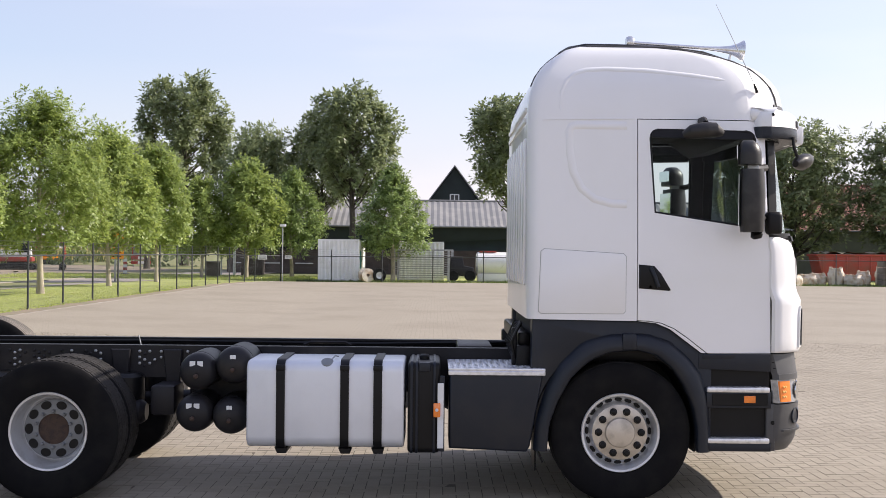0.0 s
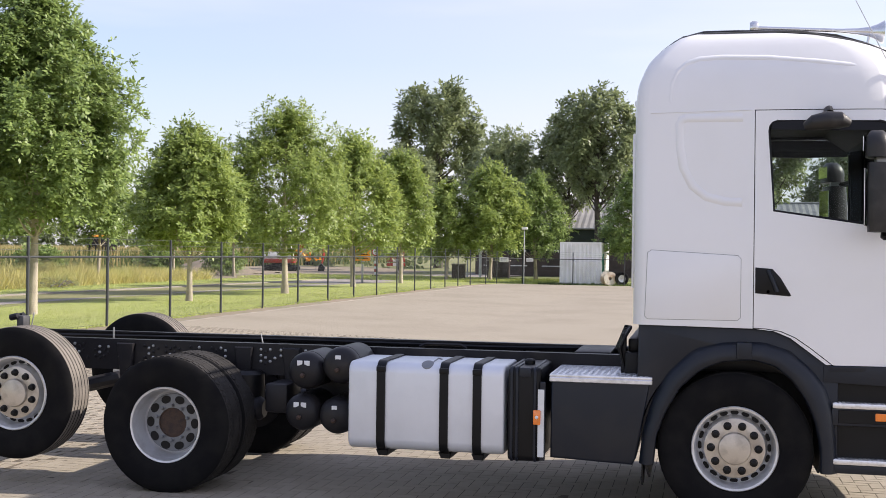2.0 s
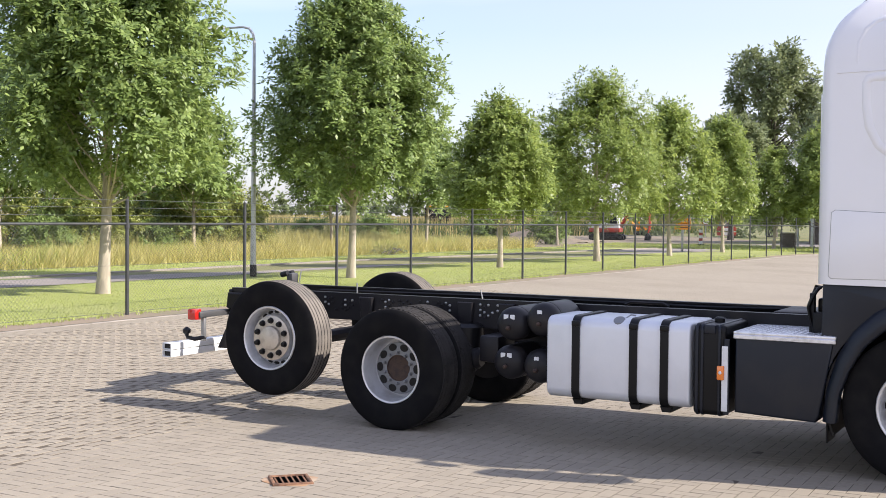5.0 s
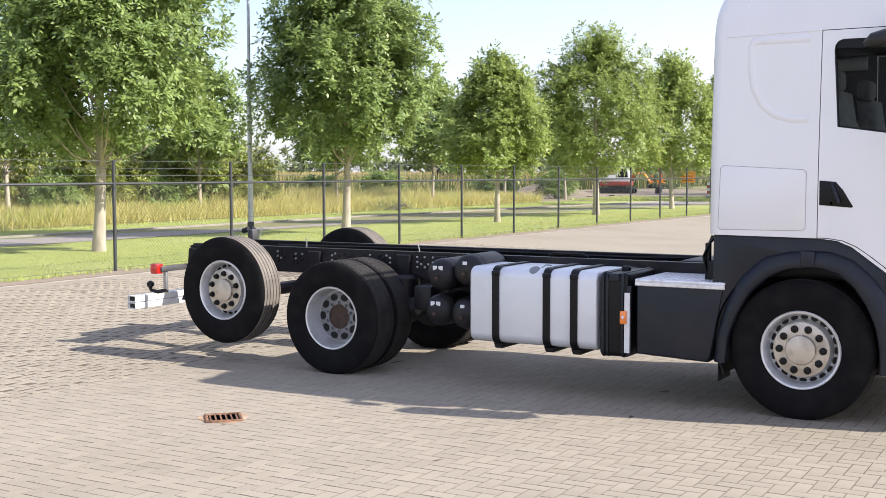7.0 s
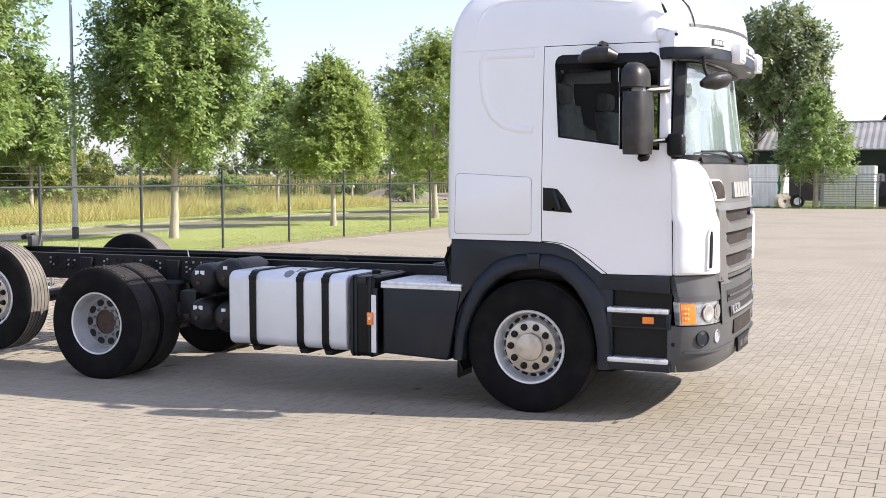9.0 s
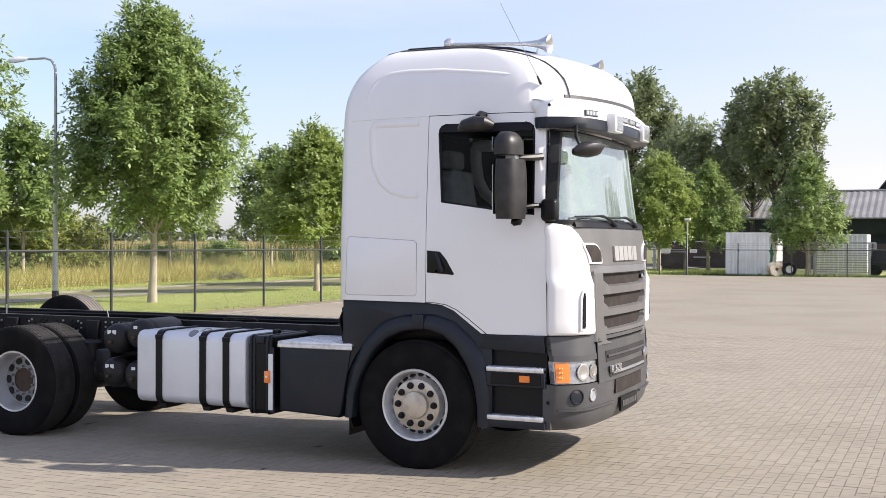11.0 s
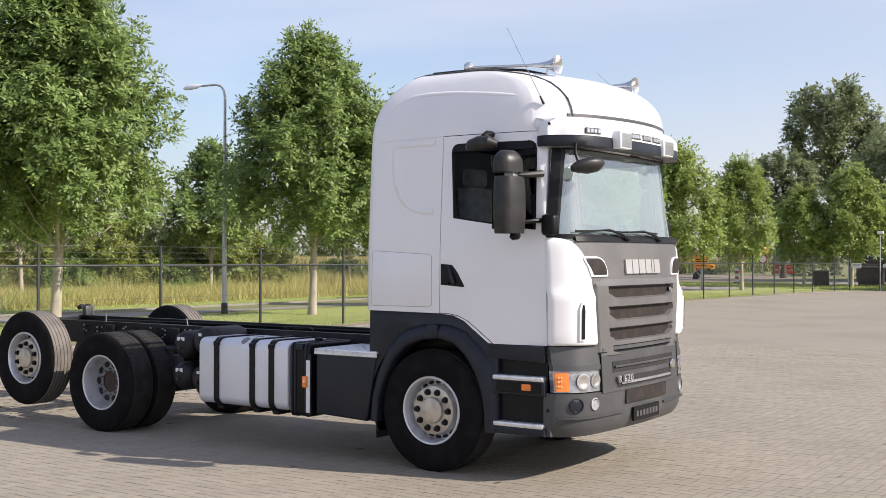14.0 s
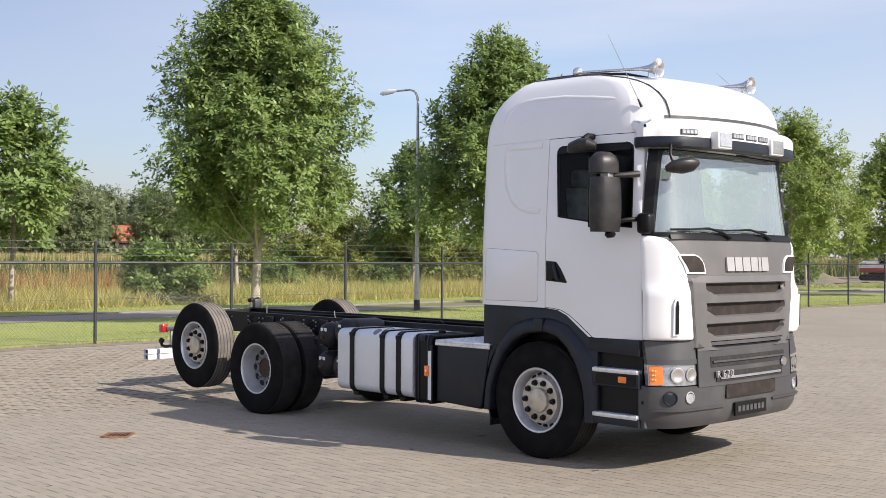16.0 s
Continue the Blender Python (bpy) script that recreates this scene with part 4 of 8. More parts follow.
def nuts(parent, radius, y, n=10, size=0.017, mat=M_black, out=-1, turn=0.5):
    me = mesh_of(lathe([(size * 1.25, 0), (size * 1.25, 0.008 * out), (size, 0.010 * out), (size * 0.9, 0.034 * out), (size * 0.5, 0.038 * out)], 10, "y"), "wheel_nut")
    me.materials.append(mat)
    for i in range(n):
        a = 2 * math.pi * (i + turn) / n
        o = new("wheel_nut", me)
        o.matrix_basis, o.parent = pose(radius * math.cos(a), y, radius * math.sin(a)), parent


def holes(parent, radius, y, n, rx, rz, tilt=0.0, name="vent_hole"):
    # no openings are cut: black discs paint the shade inside the holes
    bm = lathe([(1.0, 0.004), (1.0, -0.003)], 14, "y", Matrix.Diagonal((rx, 1, rz, 1)))
    me = mesh_of(bm, name)
    me.materials.append(M_black)
    for i in range(n):
        a = 2 * math.pi * i / n
        o = new(name, me)
        o.matrix_basis = Matrix.Rotation(-a, 4, "Y") @ Matrix.Translation((radius, y, 0)) @ Matrix.Rotation(tilt, 4, "Z")
        o.parent = parent


def single_wheel(x, y, z, name_label, dusty, grow=0.0):
    """A wheel whose disc stands out, as on the steered axles."""
    rim = lathe([(0.292, 0.13), (0.300, 0.13), (0.285, 0.10), (0.268, 0.05), (0.266, -0.06), (0.285, -0.118), (0.303, -0.128), (0.306, -0.138), (0.300, -0.146), (0.286, -0.142), (0.276, -0.122), (0.270, -0.075), (0.262, -0.020), (0.250, -0.012), (0.232, -0.020), (0.222, -0.070), (0.214, -0.096), (0.205, -0.100), (0.0, -0.100)], 64, "y")
    w = part("wheel", rim, M_rim, truck, name_label, 30, pose(x, y, z))
    part("disc", lathe([(0.214, -0.094), (0.214, -0.104), (0.206, -0.108), (0.115, -0.108), (0.115, -0.094)], 48, "y"), M_disc, w)
    part("hub_cap", lathe([(0.116, -0.10), (0.116, -0.126), (0.110, -0.138), (0.100, -0.142), (0.0, -0.144)], 40, "y"), M_disc, w, "brushed metal hub cap")
    tyre(w, 0.0, dusty, grow=grow)
    nuts(w, 0.166, -0.106, size=0.024, turn=0.5 if dusty else 0.0)
    holes(w, 0.2455, -0.0165, 20, 0.0165, 0.029, 0.1)
    return w


def dual_wheel(x, y, z):
    """A deep-dished pair of wheels with the hub standing inside."""
    rim = lathe([(0.285, 0.10), (0.300, 0.12), (0.27, 0.08), (0.262, 0.02), (0.285, -0.118), (0.303, -0.128), (0.306, -0.138), (0.300, -0.146), (0.286, -0.142), (0.278, -0.12), (0.270, -0.04), (0.262, 0.035), (0.252, 0.046), (0.242, 0.040), (0.236, 0.016), (0.112, 0.016)], 64, "y")
    w = part("wheel", rim, M_rim, truck, "deep-dished twin drive wheel", 30, pose(x, y, z))
    part("disc", lathe([(0.236, 0.018), (0.232, 0.004), (0.222, 0.0), (0.12, -0.002), (0.12, 0.01)], 40, "y"), M_signgrey, w, "dull grey wheel disc")
    part("hub", lathe([(0.122, 0.004), (0.118, -0.006), (0.112, -0.004), (0.110, 0.07), (0.098, 0.072), (0.092, 0.050), (0.080, 0.040), (0.0, 0.038)], 36, "y"), M_rust, w, "rusty brown drive hub")
    tyre(w, 0.0, False, True, 0.322)
    tyre(w, 0.332, False, True, 0.322)
    part("inner_rim", lathe([(0.295, 0.22), (0.27, 0.26), (0.27, 0.43), (0.295, 0.47)], 40, "y"), M_chassis, w)
    nuts(w, 0.140, 0.0, size=0.013, mat=M_signgrey, out=-1)
    holes(w, 0.192, -0.004, 10, 0.032, 0.041, name="hand_hole")
    return w


X_D, X_T, TAG_Z = -4.40, -5.76, 0.745
front_r = single_wheel(0, -1.07, 0.568, "silver front wheel with round hub cap", False, 0.0)
tag_r = single_wheel(X_T, -1.10, TAG_Z, "lifted silver tag wheel with round hub cap", True)
drive_r = dual_wheel(X_D, -1.105, HUB_Z)


def mirrored(w, x, z):
    c = copy_thing(w, pose(x, 1.09, z, 0, 0, 180))
    return c


mirrored(front_r, 0, 0.568)
mirrored(tag_r, X_T, TAG_Z)
mirrored(drive_r, X_D, HUB_Z)

# ---- cab shell ----
SLICES = [  # z, rear, front in the middle, half width
    (1.16, -0.735, 1.48, 1.238), (1.6, -0.735, 1.485, 1.24), (2.0, -0.735, 1.465, 1.237), (2.3, -0.735, 1.42, 1.222), (2.6, -0.735, 1.385, 1.205), (2.85, -0.735, 1.36, 1.190), (2.98, -0.735, 1.42, 1.180),
    (3.08, -0.732, 1.50, 1.168), (3.18, -0.722, 1.495, 1.150), (3.28, -0.69, 1.475, 1.125), (3.37, -0.65, 1.42, 1.09), (3.45, -0.585, 1.32, 1.05), (3.52, -0.50, 1.14, 1.01), (3.57, -0.43, 0.92, 0.97), (3.60, -0.36, 0.66, 0.92), (3.618, -0.30, 0.45, 0.78), (3.63, -0.20, 0.30, 0.50), (3.635, -0.10, 0.15, 0.25)]


def eased(rows, z0, step):
    """The rows with more of them above z0, on a monotone curve through the given ones."""
    a = np.array(rows)
    z, v = a[:, 0], a[:, 1:]
    h, d = np.diff(z)[:, None], np.diff(v, axis=0) / np.diff(z)[:, None]
    m = np.zeros_like(v)
    same = d[:-1] * d[1:] > 0
    m[1:-1] = np.where(same, 2 * d[:-1] * d[1:] / np.where(same, d[:-1] + d[1:], 1.0), 0.0)
    m[0], m[-1] = d[0], d[-1]
    out = []
    for i in range(len(z) - 1):
        n = max(1, round(float(h[i, 0]) / step)) if z[i] >= z0 else 1
        for k in range(n):
            t = k / n
            p = (1 + 2 * t) * (1 - t) ** 2 * v[i] + t * (1 - t) ** 2 * h[i] * m[i] + t * t * (3 - 2 * t) * v[i + 1] + t * t * (t - 1) * h[i] * m[i + 1]
            out.append((float(z[i] + t * h[i, 0]),) + tuple(float(q) for q in p))
    return out + [tuple(float(q) for q in a[-1])]


SLICES = eased(SLICES, 2.84, 0.034)


def taper(x):
    """How much the cab narrows towards its nose."""
    return 1 - 0.045 * min(1.0, max(0.0, (x - 0.3) / 0.86)) ** 2


def outline(z, grow=0.0, nf=23, ns=9):
    """The plan of the cab at height z, from the rear right corner round the nose."""
    xr, xf, hw = [float(np.interp(z, [s[0] for s in SLICES], [s[k] for s in SLICES])) for k in (1, 2, 3)]
    xr, xf, hw = xr - grow, xf + grow, hw + grow
    k = min(1.0, hw / 1.1)
    bow = float(np.interp(z, [2.85, 3.05], [0.08, 0.30]))
    side_x = xf - (bow + 0.22) * k
    rr = 0.10 * k
    pts = []
    for i in range(7):
        a = math.pi / 2 * i / 6
        pts.append((xr + rr - rr * math.cos(a), -hw + rr - rr * math.sin(a) * 1.0))
    pts = [(xr, 0.0), (xr, -hw * 0.5)] + pts
    for i in range(1, ns):
        pts.append((xr + rr + (side_x - xr - rr) * i / ns, -hw))
    for i in range(nf):
        s = -math.cos(math.pi * i / (nf - 1))
        s = math.copysign(abs(s) ** 0.8, s)
        pts.append((xf - k * (bow * s * s + 0.22 * abs(s) ** 12), hw * s))
    right = pts[2:2 + 7 + ns - 1]
    pts += [(x, -y) for x, y in right[::-1]] + [(xr, hw * 0.5)]
    return [(x, y * taper(x)) for x, y in pts]


def nose_line(z, grow, x_min):
    """The part of the plan before x_min, and the length along it measured from the middle of the nose."""
    hw = float(np.interp(z, [q[0] for q in SLICES], [q[3] for q in SLICES])) + grow
    pts = [p for p in outline(z, grow, 61) if p[0] > x_min + 0.002]
    pts = [(x_min, -hw * taper(x_min))] + pts + [(x_min, hw * taper(x_min))]
    ln = np.concatenate([[0], np.cumsum([math.hypot(b[0] - a[0], b[1] - a[1]) for a, b in zip(pts, pts[1:])])])
    return pts, ln - ln[-1] / 2


def shell(grow, z0, z1, bm, flip=False):
    zs = sorted({z0, z1} | {s[0] for s in SLICES if z0 < s[0] < z1})
    fine = []
    for a, b in zip(zs, zs[1:]):
        fine += [a] if b - a < 0.2 else [a, (a + b) / 2]
    fine.append(zs[-1])
    rings = [[bm.verts.new((x, y, z + (grow if z == zs[-1] else 0))) for x, y in outline(z, grow, 37, 12)] for z in fine]
    n = len(rings[0])
    for p, q in zip(rings, rings[1:]):
        for i in range(n):
            bm.faces.new((p[i], p[(i + 1) % n], q[(i + 1) % n], q[i]))
    bm.faces.new(rings[-1])
    return rings[0]


bm = bmesh.new()
lower_out = shell(0.0, 1.17, 3.635, bm)
lower_in = shell(-0.055, 1.17, 3.59, bm)
n = len(lower_out)
for i in range(n):
    bm.faces.new((lower_out[i], lower_in[i], lower_in[(i + 1) % n], lower_out[(i + 1) % n]))
SHELL = mesh_of(bm, "cab_body")

DOOR = [(0.112, 3.0), (0.112, 1.435), (0.20, 1.432), (0.30, 1.418), (0.40, 1.376), (0.50, 1.308), (0.66, 1.185), (1.168, 1.185), (1.153, 2.085), (1.142, 2.13), (1.130, 2.90), (1.115, 2.965), (1.07, 3.0)]
WINDOW = [(0.206, 2.845), (0.212, 2.882), (0.232, 2.910), (0.268, 2.924), (0.965, 2.918), (1.003, 2.908), (1.030, 2.885), (1.043, 2.845), (1.046, 2.55), (1.050, 2.160), (0.90, 2.175), (0.245, 2.27)]


def shrunk(poly, d):
    """The polygon moved inwards by d."""
    out, n = [], len(poly)
    area = sum(poly[i][0] * poly[(i + 1) % n][1] - poly[(i + 1) % n][0] * poly[i][1] for i in range(n))
    sg = 1 if area > 0 else -1
    for i in range(n):
        a, b, c = Vector(poly[i - 1]), Vector(poly[i]), Vector(poly[(i + 1) % n])
        n1, n2 = Vector((-(b - a).y, (b - a).x)).normalized() * sg, Vector((-(c - b).y, (c - b).x)).normalized() * sg
        m = (n1 + n2).normalized()
        out.append(tuple(b + m * d / max(0.4, m.dot(n1))))
    return out


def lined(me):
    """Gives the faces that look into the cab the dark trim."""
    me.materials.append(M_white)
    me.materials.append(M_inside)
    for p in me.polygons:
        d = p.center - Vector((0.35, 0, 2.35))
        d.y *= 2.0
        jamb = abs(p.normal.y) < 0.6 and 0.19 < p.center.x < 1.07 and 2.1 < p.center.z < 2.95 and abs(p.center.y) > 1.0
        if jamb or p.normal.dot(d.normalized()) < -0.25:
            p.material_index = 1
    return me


LOW_REAR = [(-0.9, 1.0), (0.112, 1.0), (0.625, 1.0), (0.625, 1.185), (0.37, 1.375), (0.26, 1.42), (0.112, 1.435), (-0.9, 1.445)]
cut = boolean(SHELL.copy(), mesh_of(prism(DOOR, "y", -2, -0.85)))
cut = boolean(cut, mesh_of(prism(DOOR, "y", 0.85, 2)))
cut = boolean(cut, mesh_of(prism(LOW_REAR, "y", -2, 2)))
cut = boolean(cut, mesh_of(box(0.57, 1.45, -2.1, 2.1, 0.9, 1.193)))
cut = boolean(cut, mesh_of(box(1.06, 2.0, -2, 2, 1.0, 2.85)))
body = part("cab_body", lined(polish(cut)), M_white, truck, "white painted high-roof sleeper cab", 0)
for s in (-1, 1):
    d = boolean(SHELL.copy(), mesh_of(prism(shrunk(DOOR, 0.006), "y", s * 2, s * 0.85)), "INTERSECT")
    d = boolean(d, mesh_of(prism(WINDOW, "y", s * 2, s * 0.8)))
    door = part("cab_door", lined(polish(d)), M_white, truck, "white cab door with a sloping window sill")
    zs = [p[1] for p in WINDOW]

    def on_side(p, inset):
        hw = float(np.interp(p[1], [q[0] for q in SLICES], [q[3] for q in SLICES]))
        return (p[0], s * (hw * taper(p[0]) - inset), p[1])
    bm = bmesh.new()
    a = [bm.verts.new(on_side(p, 0.022)) for p in shrunk(WINDOW, -0.01)]
    bm.faces.new(a)
    pane = part("window_pane", bm, M_glass, door, smooth=0)
    pane.visible_shadow = False
    rail = [on_side(p, 0.012) for p in shrunk(WINDOW, 0.004)]
    part("window_seal", sweep(rail, 0.014, 6, closed=True), M_black, door)
    part("wind_deflector", grid([[on_side(p, -0.010) for p in ((0.225, 2.855), (0.4, 2.85), (0.7, 2.845), (1.02, 2.85))], [on_side(p, 0.004) for p in ((0.235, 2.915), (0.4, 2.92), (0.7, 2.918), (1.015, 2.905))]], thick=0.005, inward=lambda c: Vector((0, -s, 0))), M_black, door, "smoked wind deflector over the window")
    part("door_sill", grid([[on_side((x, z), g) for x in np.linspace(0.63, 1.155, 12)] for z, g in ((1.150, -0.0015), (1.160, -0.004), (1.180, -0.004), (1.1868, 0.001))], thick=0.006, inward=lambda c: Vector((0, -s, 0))), M_plastic, truck)
    part("door_handle", prism([(0.125, 1.872), (0.245, 1.862), (0.30, 1.80), (0.375, 1.675), (0.36, 1.668), (0.125, 1.685)], "y", s * 1.19, s * 1.246, 0.01, 2), M_black, door, "black recessed door handle")
    part("handle_grip", sweep([(0.215, s * 1.243, 1.85), (0.245, s * 1.262, 1.78), (0.275, s * 1.258, 1.70)], 0.016, 8), M_plastic, door)
    part("lock", lathe([(0.011, 0), (0.011, 0.01)], 10, "y", Matrix.Translation((0.215, s * 1.246, 1.70))), M_chrome, door)
    # pressed panel behind the door and the locker flap
    dent = [(0.03, 2.33), (-0.09, 2.335), (-0.22, 2.37), (-0.32, 2.45), (-0.385, 2.58), (-0.41, 2.74), (-0.415, 2.90), (-0.40, 2.93), (-0.36, 2.94), (0.03, 2.94)]
    part("pressed_edge", sweep([on_side(p, 0.054) for p in dent], 0.0625, 24), M_white, body)
    flap = [(-0.645, 1.505), (-0.625, 1.487), (0.005, 1.49), (0.026, 1.51), (0.026, 1.93), (0.005, 1.952), (-0.605, 1.985), (-0.63, 1.965)]
    part("locker_flap", prism(flap, "y", s * 1.225, s * 1.2435, 0.004, 2), M_white, body, "white flap of the side locker")
    # grey backing shows as a thin rim, the gap's shade put in colour
    part("flap_gap", prism(shrunk(flap, -0.003), "y", s * 1.22, s * 1.2403), M_dash, body)
    crease = [(-0.46, 2.99), (-0.485, 3.08), (-0.475, 3.2), (-0.435, 3.29), (-0.36, 3.352), (-0.28, 3.378), (-0.12, 3.388), (0.2, 3.378), (0.55, 3.342), (0.76, 3.316), (0.88, 3.30)]
    def on_shell(p, inset):
        line = sorted((x, y) for x, y in outline(p[1], 0.0, 61) if y < -0.2)
        return (p[0], s * (-float(np.interp(p[0], [q[0] for q in line], [q[1] for q in line])) - inset), p[1])
    part("roof_crease", sweep([on_shell(p, 0.030) for p in crease], [0.029, 0.032, 0.033, 0.033, 0.0335, 0.0345, 0.035, 0.035, 0.0345, 0.0325, 0.024], 20), M_white, body)
    part("door_top_groove", sweep([on_side(p, -0.001) for p in ((-0.62, 2.985), (0.10, 3.0))], 0.004, 6), M_white, body)

# black pillars round the windscreen, and the screen
front_frame = boolean(SHELL.copy(), mesh_of(box(1.147, 2.0, -2, 2, 2.085, 2.862)), "INTERSECT")
front_frame = boolean(front_frame, mesh_of(box(1.22, 3, -3, 3, 2.125, 2.84)))
part("windscreen_frame", polish(front_frame), M_black, truck, "black windscreen pillars")
for s in (-1, 1):
    rows = []
    for z in np.linspace(2.09, 2.86, 8):
        pts, q = nose_line(z, -0.028, 1.04)
        rows.append([(float(np.interp(k, q, [p[0] for p in pts])), s * abs(float(np.interp(k, q, [p[1] for p in pts]))), z) for k in np.linspace(q[-1] - 0.19, q[-1], 8)])
    part("pillar_seal", grid(rows, thick=0.012, inward=lambda c: Vector((-0.6, -math.copysign(0.6, c.y), 0)).normalized()), M_black, truck)
rows = []
for z in np.linspace(2.10, 2.86, 9):
    pts, q = nose_line(z, -0.030, 1.15)
    rows.append([(float(np.interp(k, q, [p[0] for p in pts])), float(np.interp(k, q, [p[1] for p in pts])), z) for k in np.linspace(q[0], q[-1], 41)])
screen = part("windscreen", grid(rows), M_screen, truck, "curved windscreen reflecting the sky", 60)
screen.visible_shadow = False


def front_band(z0, z1, ya, yb, grow0, grow1, thick=0.03, nz=4, ny=25, shape=None):
    """A panel that follows the nose between two heights and from ya to yb (as shares of the half width)."""
    rows = []
    for z in np.linspace(z0, z1, nz):
        g = grow0 + (grow1 - grow0) * (z - z0) / (z1 - z0)
        pts = [p for p in outline(min(max(z, 1.17), 3.6), g, 61) if p[0] > 0.6]
        ys = np.array([p[1] for p in pts])
        ln = np.concatenate([[0], np.cumsum([math.hypot(b[0] - a[0], b[1] - a[1]) for a, b in zip(pts, pts[1:])])])
        s = ln - ln[-1] / 2
        row = []
        for k in np.linspace(ya, yb, ny):
            row.append((float(np.interp(k, s, [p[0] for p in pts])), float(np.interp(k, s, ys)), z))
        if shape:
            row = [shape(p) for p in row]
        rows.append(row)
    return grid(rows, thick=thick, inward=lambda c: Vector((-1, -0.35 * c.y, 0)).normalized())


# white corner fairings; lengths run along the nose from its middle
def bulge(p):
    x, y, z = p
    k = max(0.0, min(1.0, (1.68 - z) / 0.08)) * 0.028
    return (x + k, y + math.copysign(k * 0.55, y), z)


for s in (-1, 1):
    rows = []
    for z in (1.195, 1.203, 1.22, 1.30, 1.40, 1.5, 1.56, 1.60, 1.63, 1.66, 1.70, 1.75, 1.8, 1.85, 1.9, 1.94, 1.98, 2.01, 2.04, 2.065, 2.085, 2.098):
        inner = float(np.interp(z, [1.195, 1.377, 1.523, 1.669, 1.767, 1.874, 1.952, 2.01, 2.068, 2.088, 2.098], [0.838, 0.857, 0.876, 0.885, 0.900, 0.936, 0.980, 1.031, 1.094, 1.163, 1.22]))
        lip = 0.018 * max(0.0, (z - 2.05) / 0.05) ** 2 + 0.012 * max(0.0, (1.215 - z) / 0.02) ** 2
        pts, q = nose_line(z, 0.014 - lip, 1.160 if z < 2.0 else 1.150)
        row = []
        for k in np.linspace(inner, q[-1], 22):
            roll = 0.016 * max(0.0, 1 - (k - inner) / 0.03) ** 2
            x, y, zz = bulge((float(np.interp(k, q, [p[0] for p in pts])), s * abs(float(np.interp(k, q, [p[1] for p in pts]))), z))
            row.append((x - roll, y, zz))
        rows.append(row)
    fair = part("corner_fairing", grid(rows, thick=0.03, inward=lambda c: Vector((-0.6, -math.copysign(0.6, c.y), 0)).normalized()), M_white, truck, "rounded white corner fairing with a vent slot", 40)
    # the slot is not cut: a black strip on the hood paints its shade
    for name, mat, lo, hi, k0, k1, g in (("vent_hood", M_white, 1.235, 1.555, 1.05, 1.105, 0.050), ("vent_slot", M_black, 1.25, 1.535, 1.06, 1.088, 0.056)):
        vent = []
        for z in np.linspace(lo, hi, 7):
            pts, q = nose_line(z, g, 1.0)
            e = 0.35 * (k1 - k0) * max(0.0, (z - hi + 0.04) / 0.04)
            vent.append([(float(np.interp(k, q, [p[0] for p in pts])), s * abs(float(np.interp(k, q, [p[1] for p in pts]))), z) for k in np.linspace(k0 + e, k1 - e, 4)])
        part(name, grid(vent, thick=0.03, inward=lambda c: Vector((-0.8, -math.copysign(0.4, c.y), 0)).normalized()), mat, fair)

# grille: a dark core with curved bars before it
grille = part("grille", front_band(1.10, 2.09, -0.98, 0.98, -0.012, -0.012, 0.03, 8, 25), M_mesh, truck, "dark radiator grille behind grey bars")
part("grille_top_panel", front_band(1.70, 2.075, -1.30, 1.30, 0.010, 0.002, 0.05, 6, 35), M_grille, grille, "grey painted panel above the grille")


def band(spec, s, thick=0.04, n=9):
    """A nose panel whose ends change with height: rows of height, start, end and proudness."""
    rows = []
    for z, k0, k1, g in spec:
        pts, q = nose_line(max(z, 1.17), g, 0.9)
        rows.append([(float(np.interp(s * k, q, [p[0] for p in pts])), float(np.interp(s * k, q, [p[1] for p in pts])), z) for k in np.linspace(k0, k1, n)])
    return grid(rows, thick=thick, inward=lambda c: Vector((-1, -0.3 * c.y, 0)).normalized())


# slots of the grille: bottom, top, half length; the bars between them run into the sides
SLOTS = ((1.105, 1.160, 0.60), (1.218, 1.312, 0.655), (1.398, 1.496, 0.665), (1.586, 1.672, 0.675))
FAIRING_Z, FAIRING_K = (1.195, 1.377, 1.523, 1.669, 1.767), (0.838, 0.857, 0.876, 0.885, 0.900)


def grille_depth(k, z):
    """How far the moulded grille stands out at a place: bars and sides proud, slots sunk behind the mesh."""
    k = abs(k)
    d = 1.0
    for lo, hi, half in SLOTS:
        cut = half - 0.10 * max(0.0, 1 - (z - lo) / (0.45 * (hi - lo))) - 0.015 * (hi - z) / (hi - lo)
        d = min(d, max(lo - z, z - hi, 0.8 * (k - cut)))
    face = 0.020 + 0.012 * min(1.0, max(0.0, (0.80 - k) / 0.15)) - 0.014 * max(0.0, (z - 1.69) / 0.05)
    edge = float(np.interp(z, FAIRING_Z, FAIRING_K)) - 0.012
    face -= 0.045 * min(1.0, max(0.0, (k - edge + 0.02) / 0.02)) ** 2
    t = min(1.0, max(0.0, (d + 0.002) / 0.014))
    return face * t ** 0.6 - 0.040 * (1 - t)


CUTS = (1.095, 1.135, 1.265, 1.447, 1.629, 1.745)
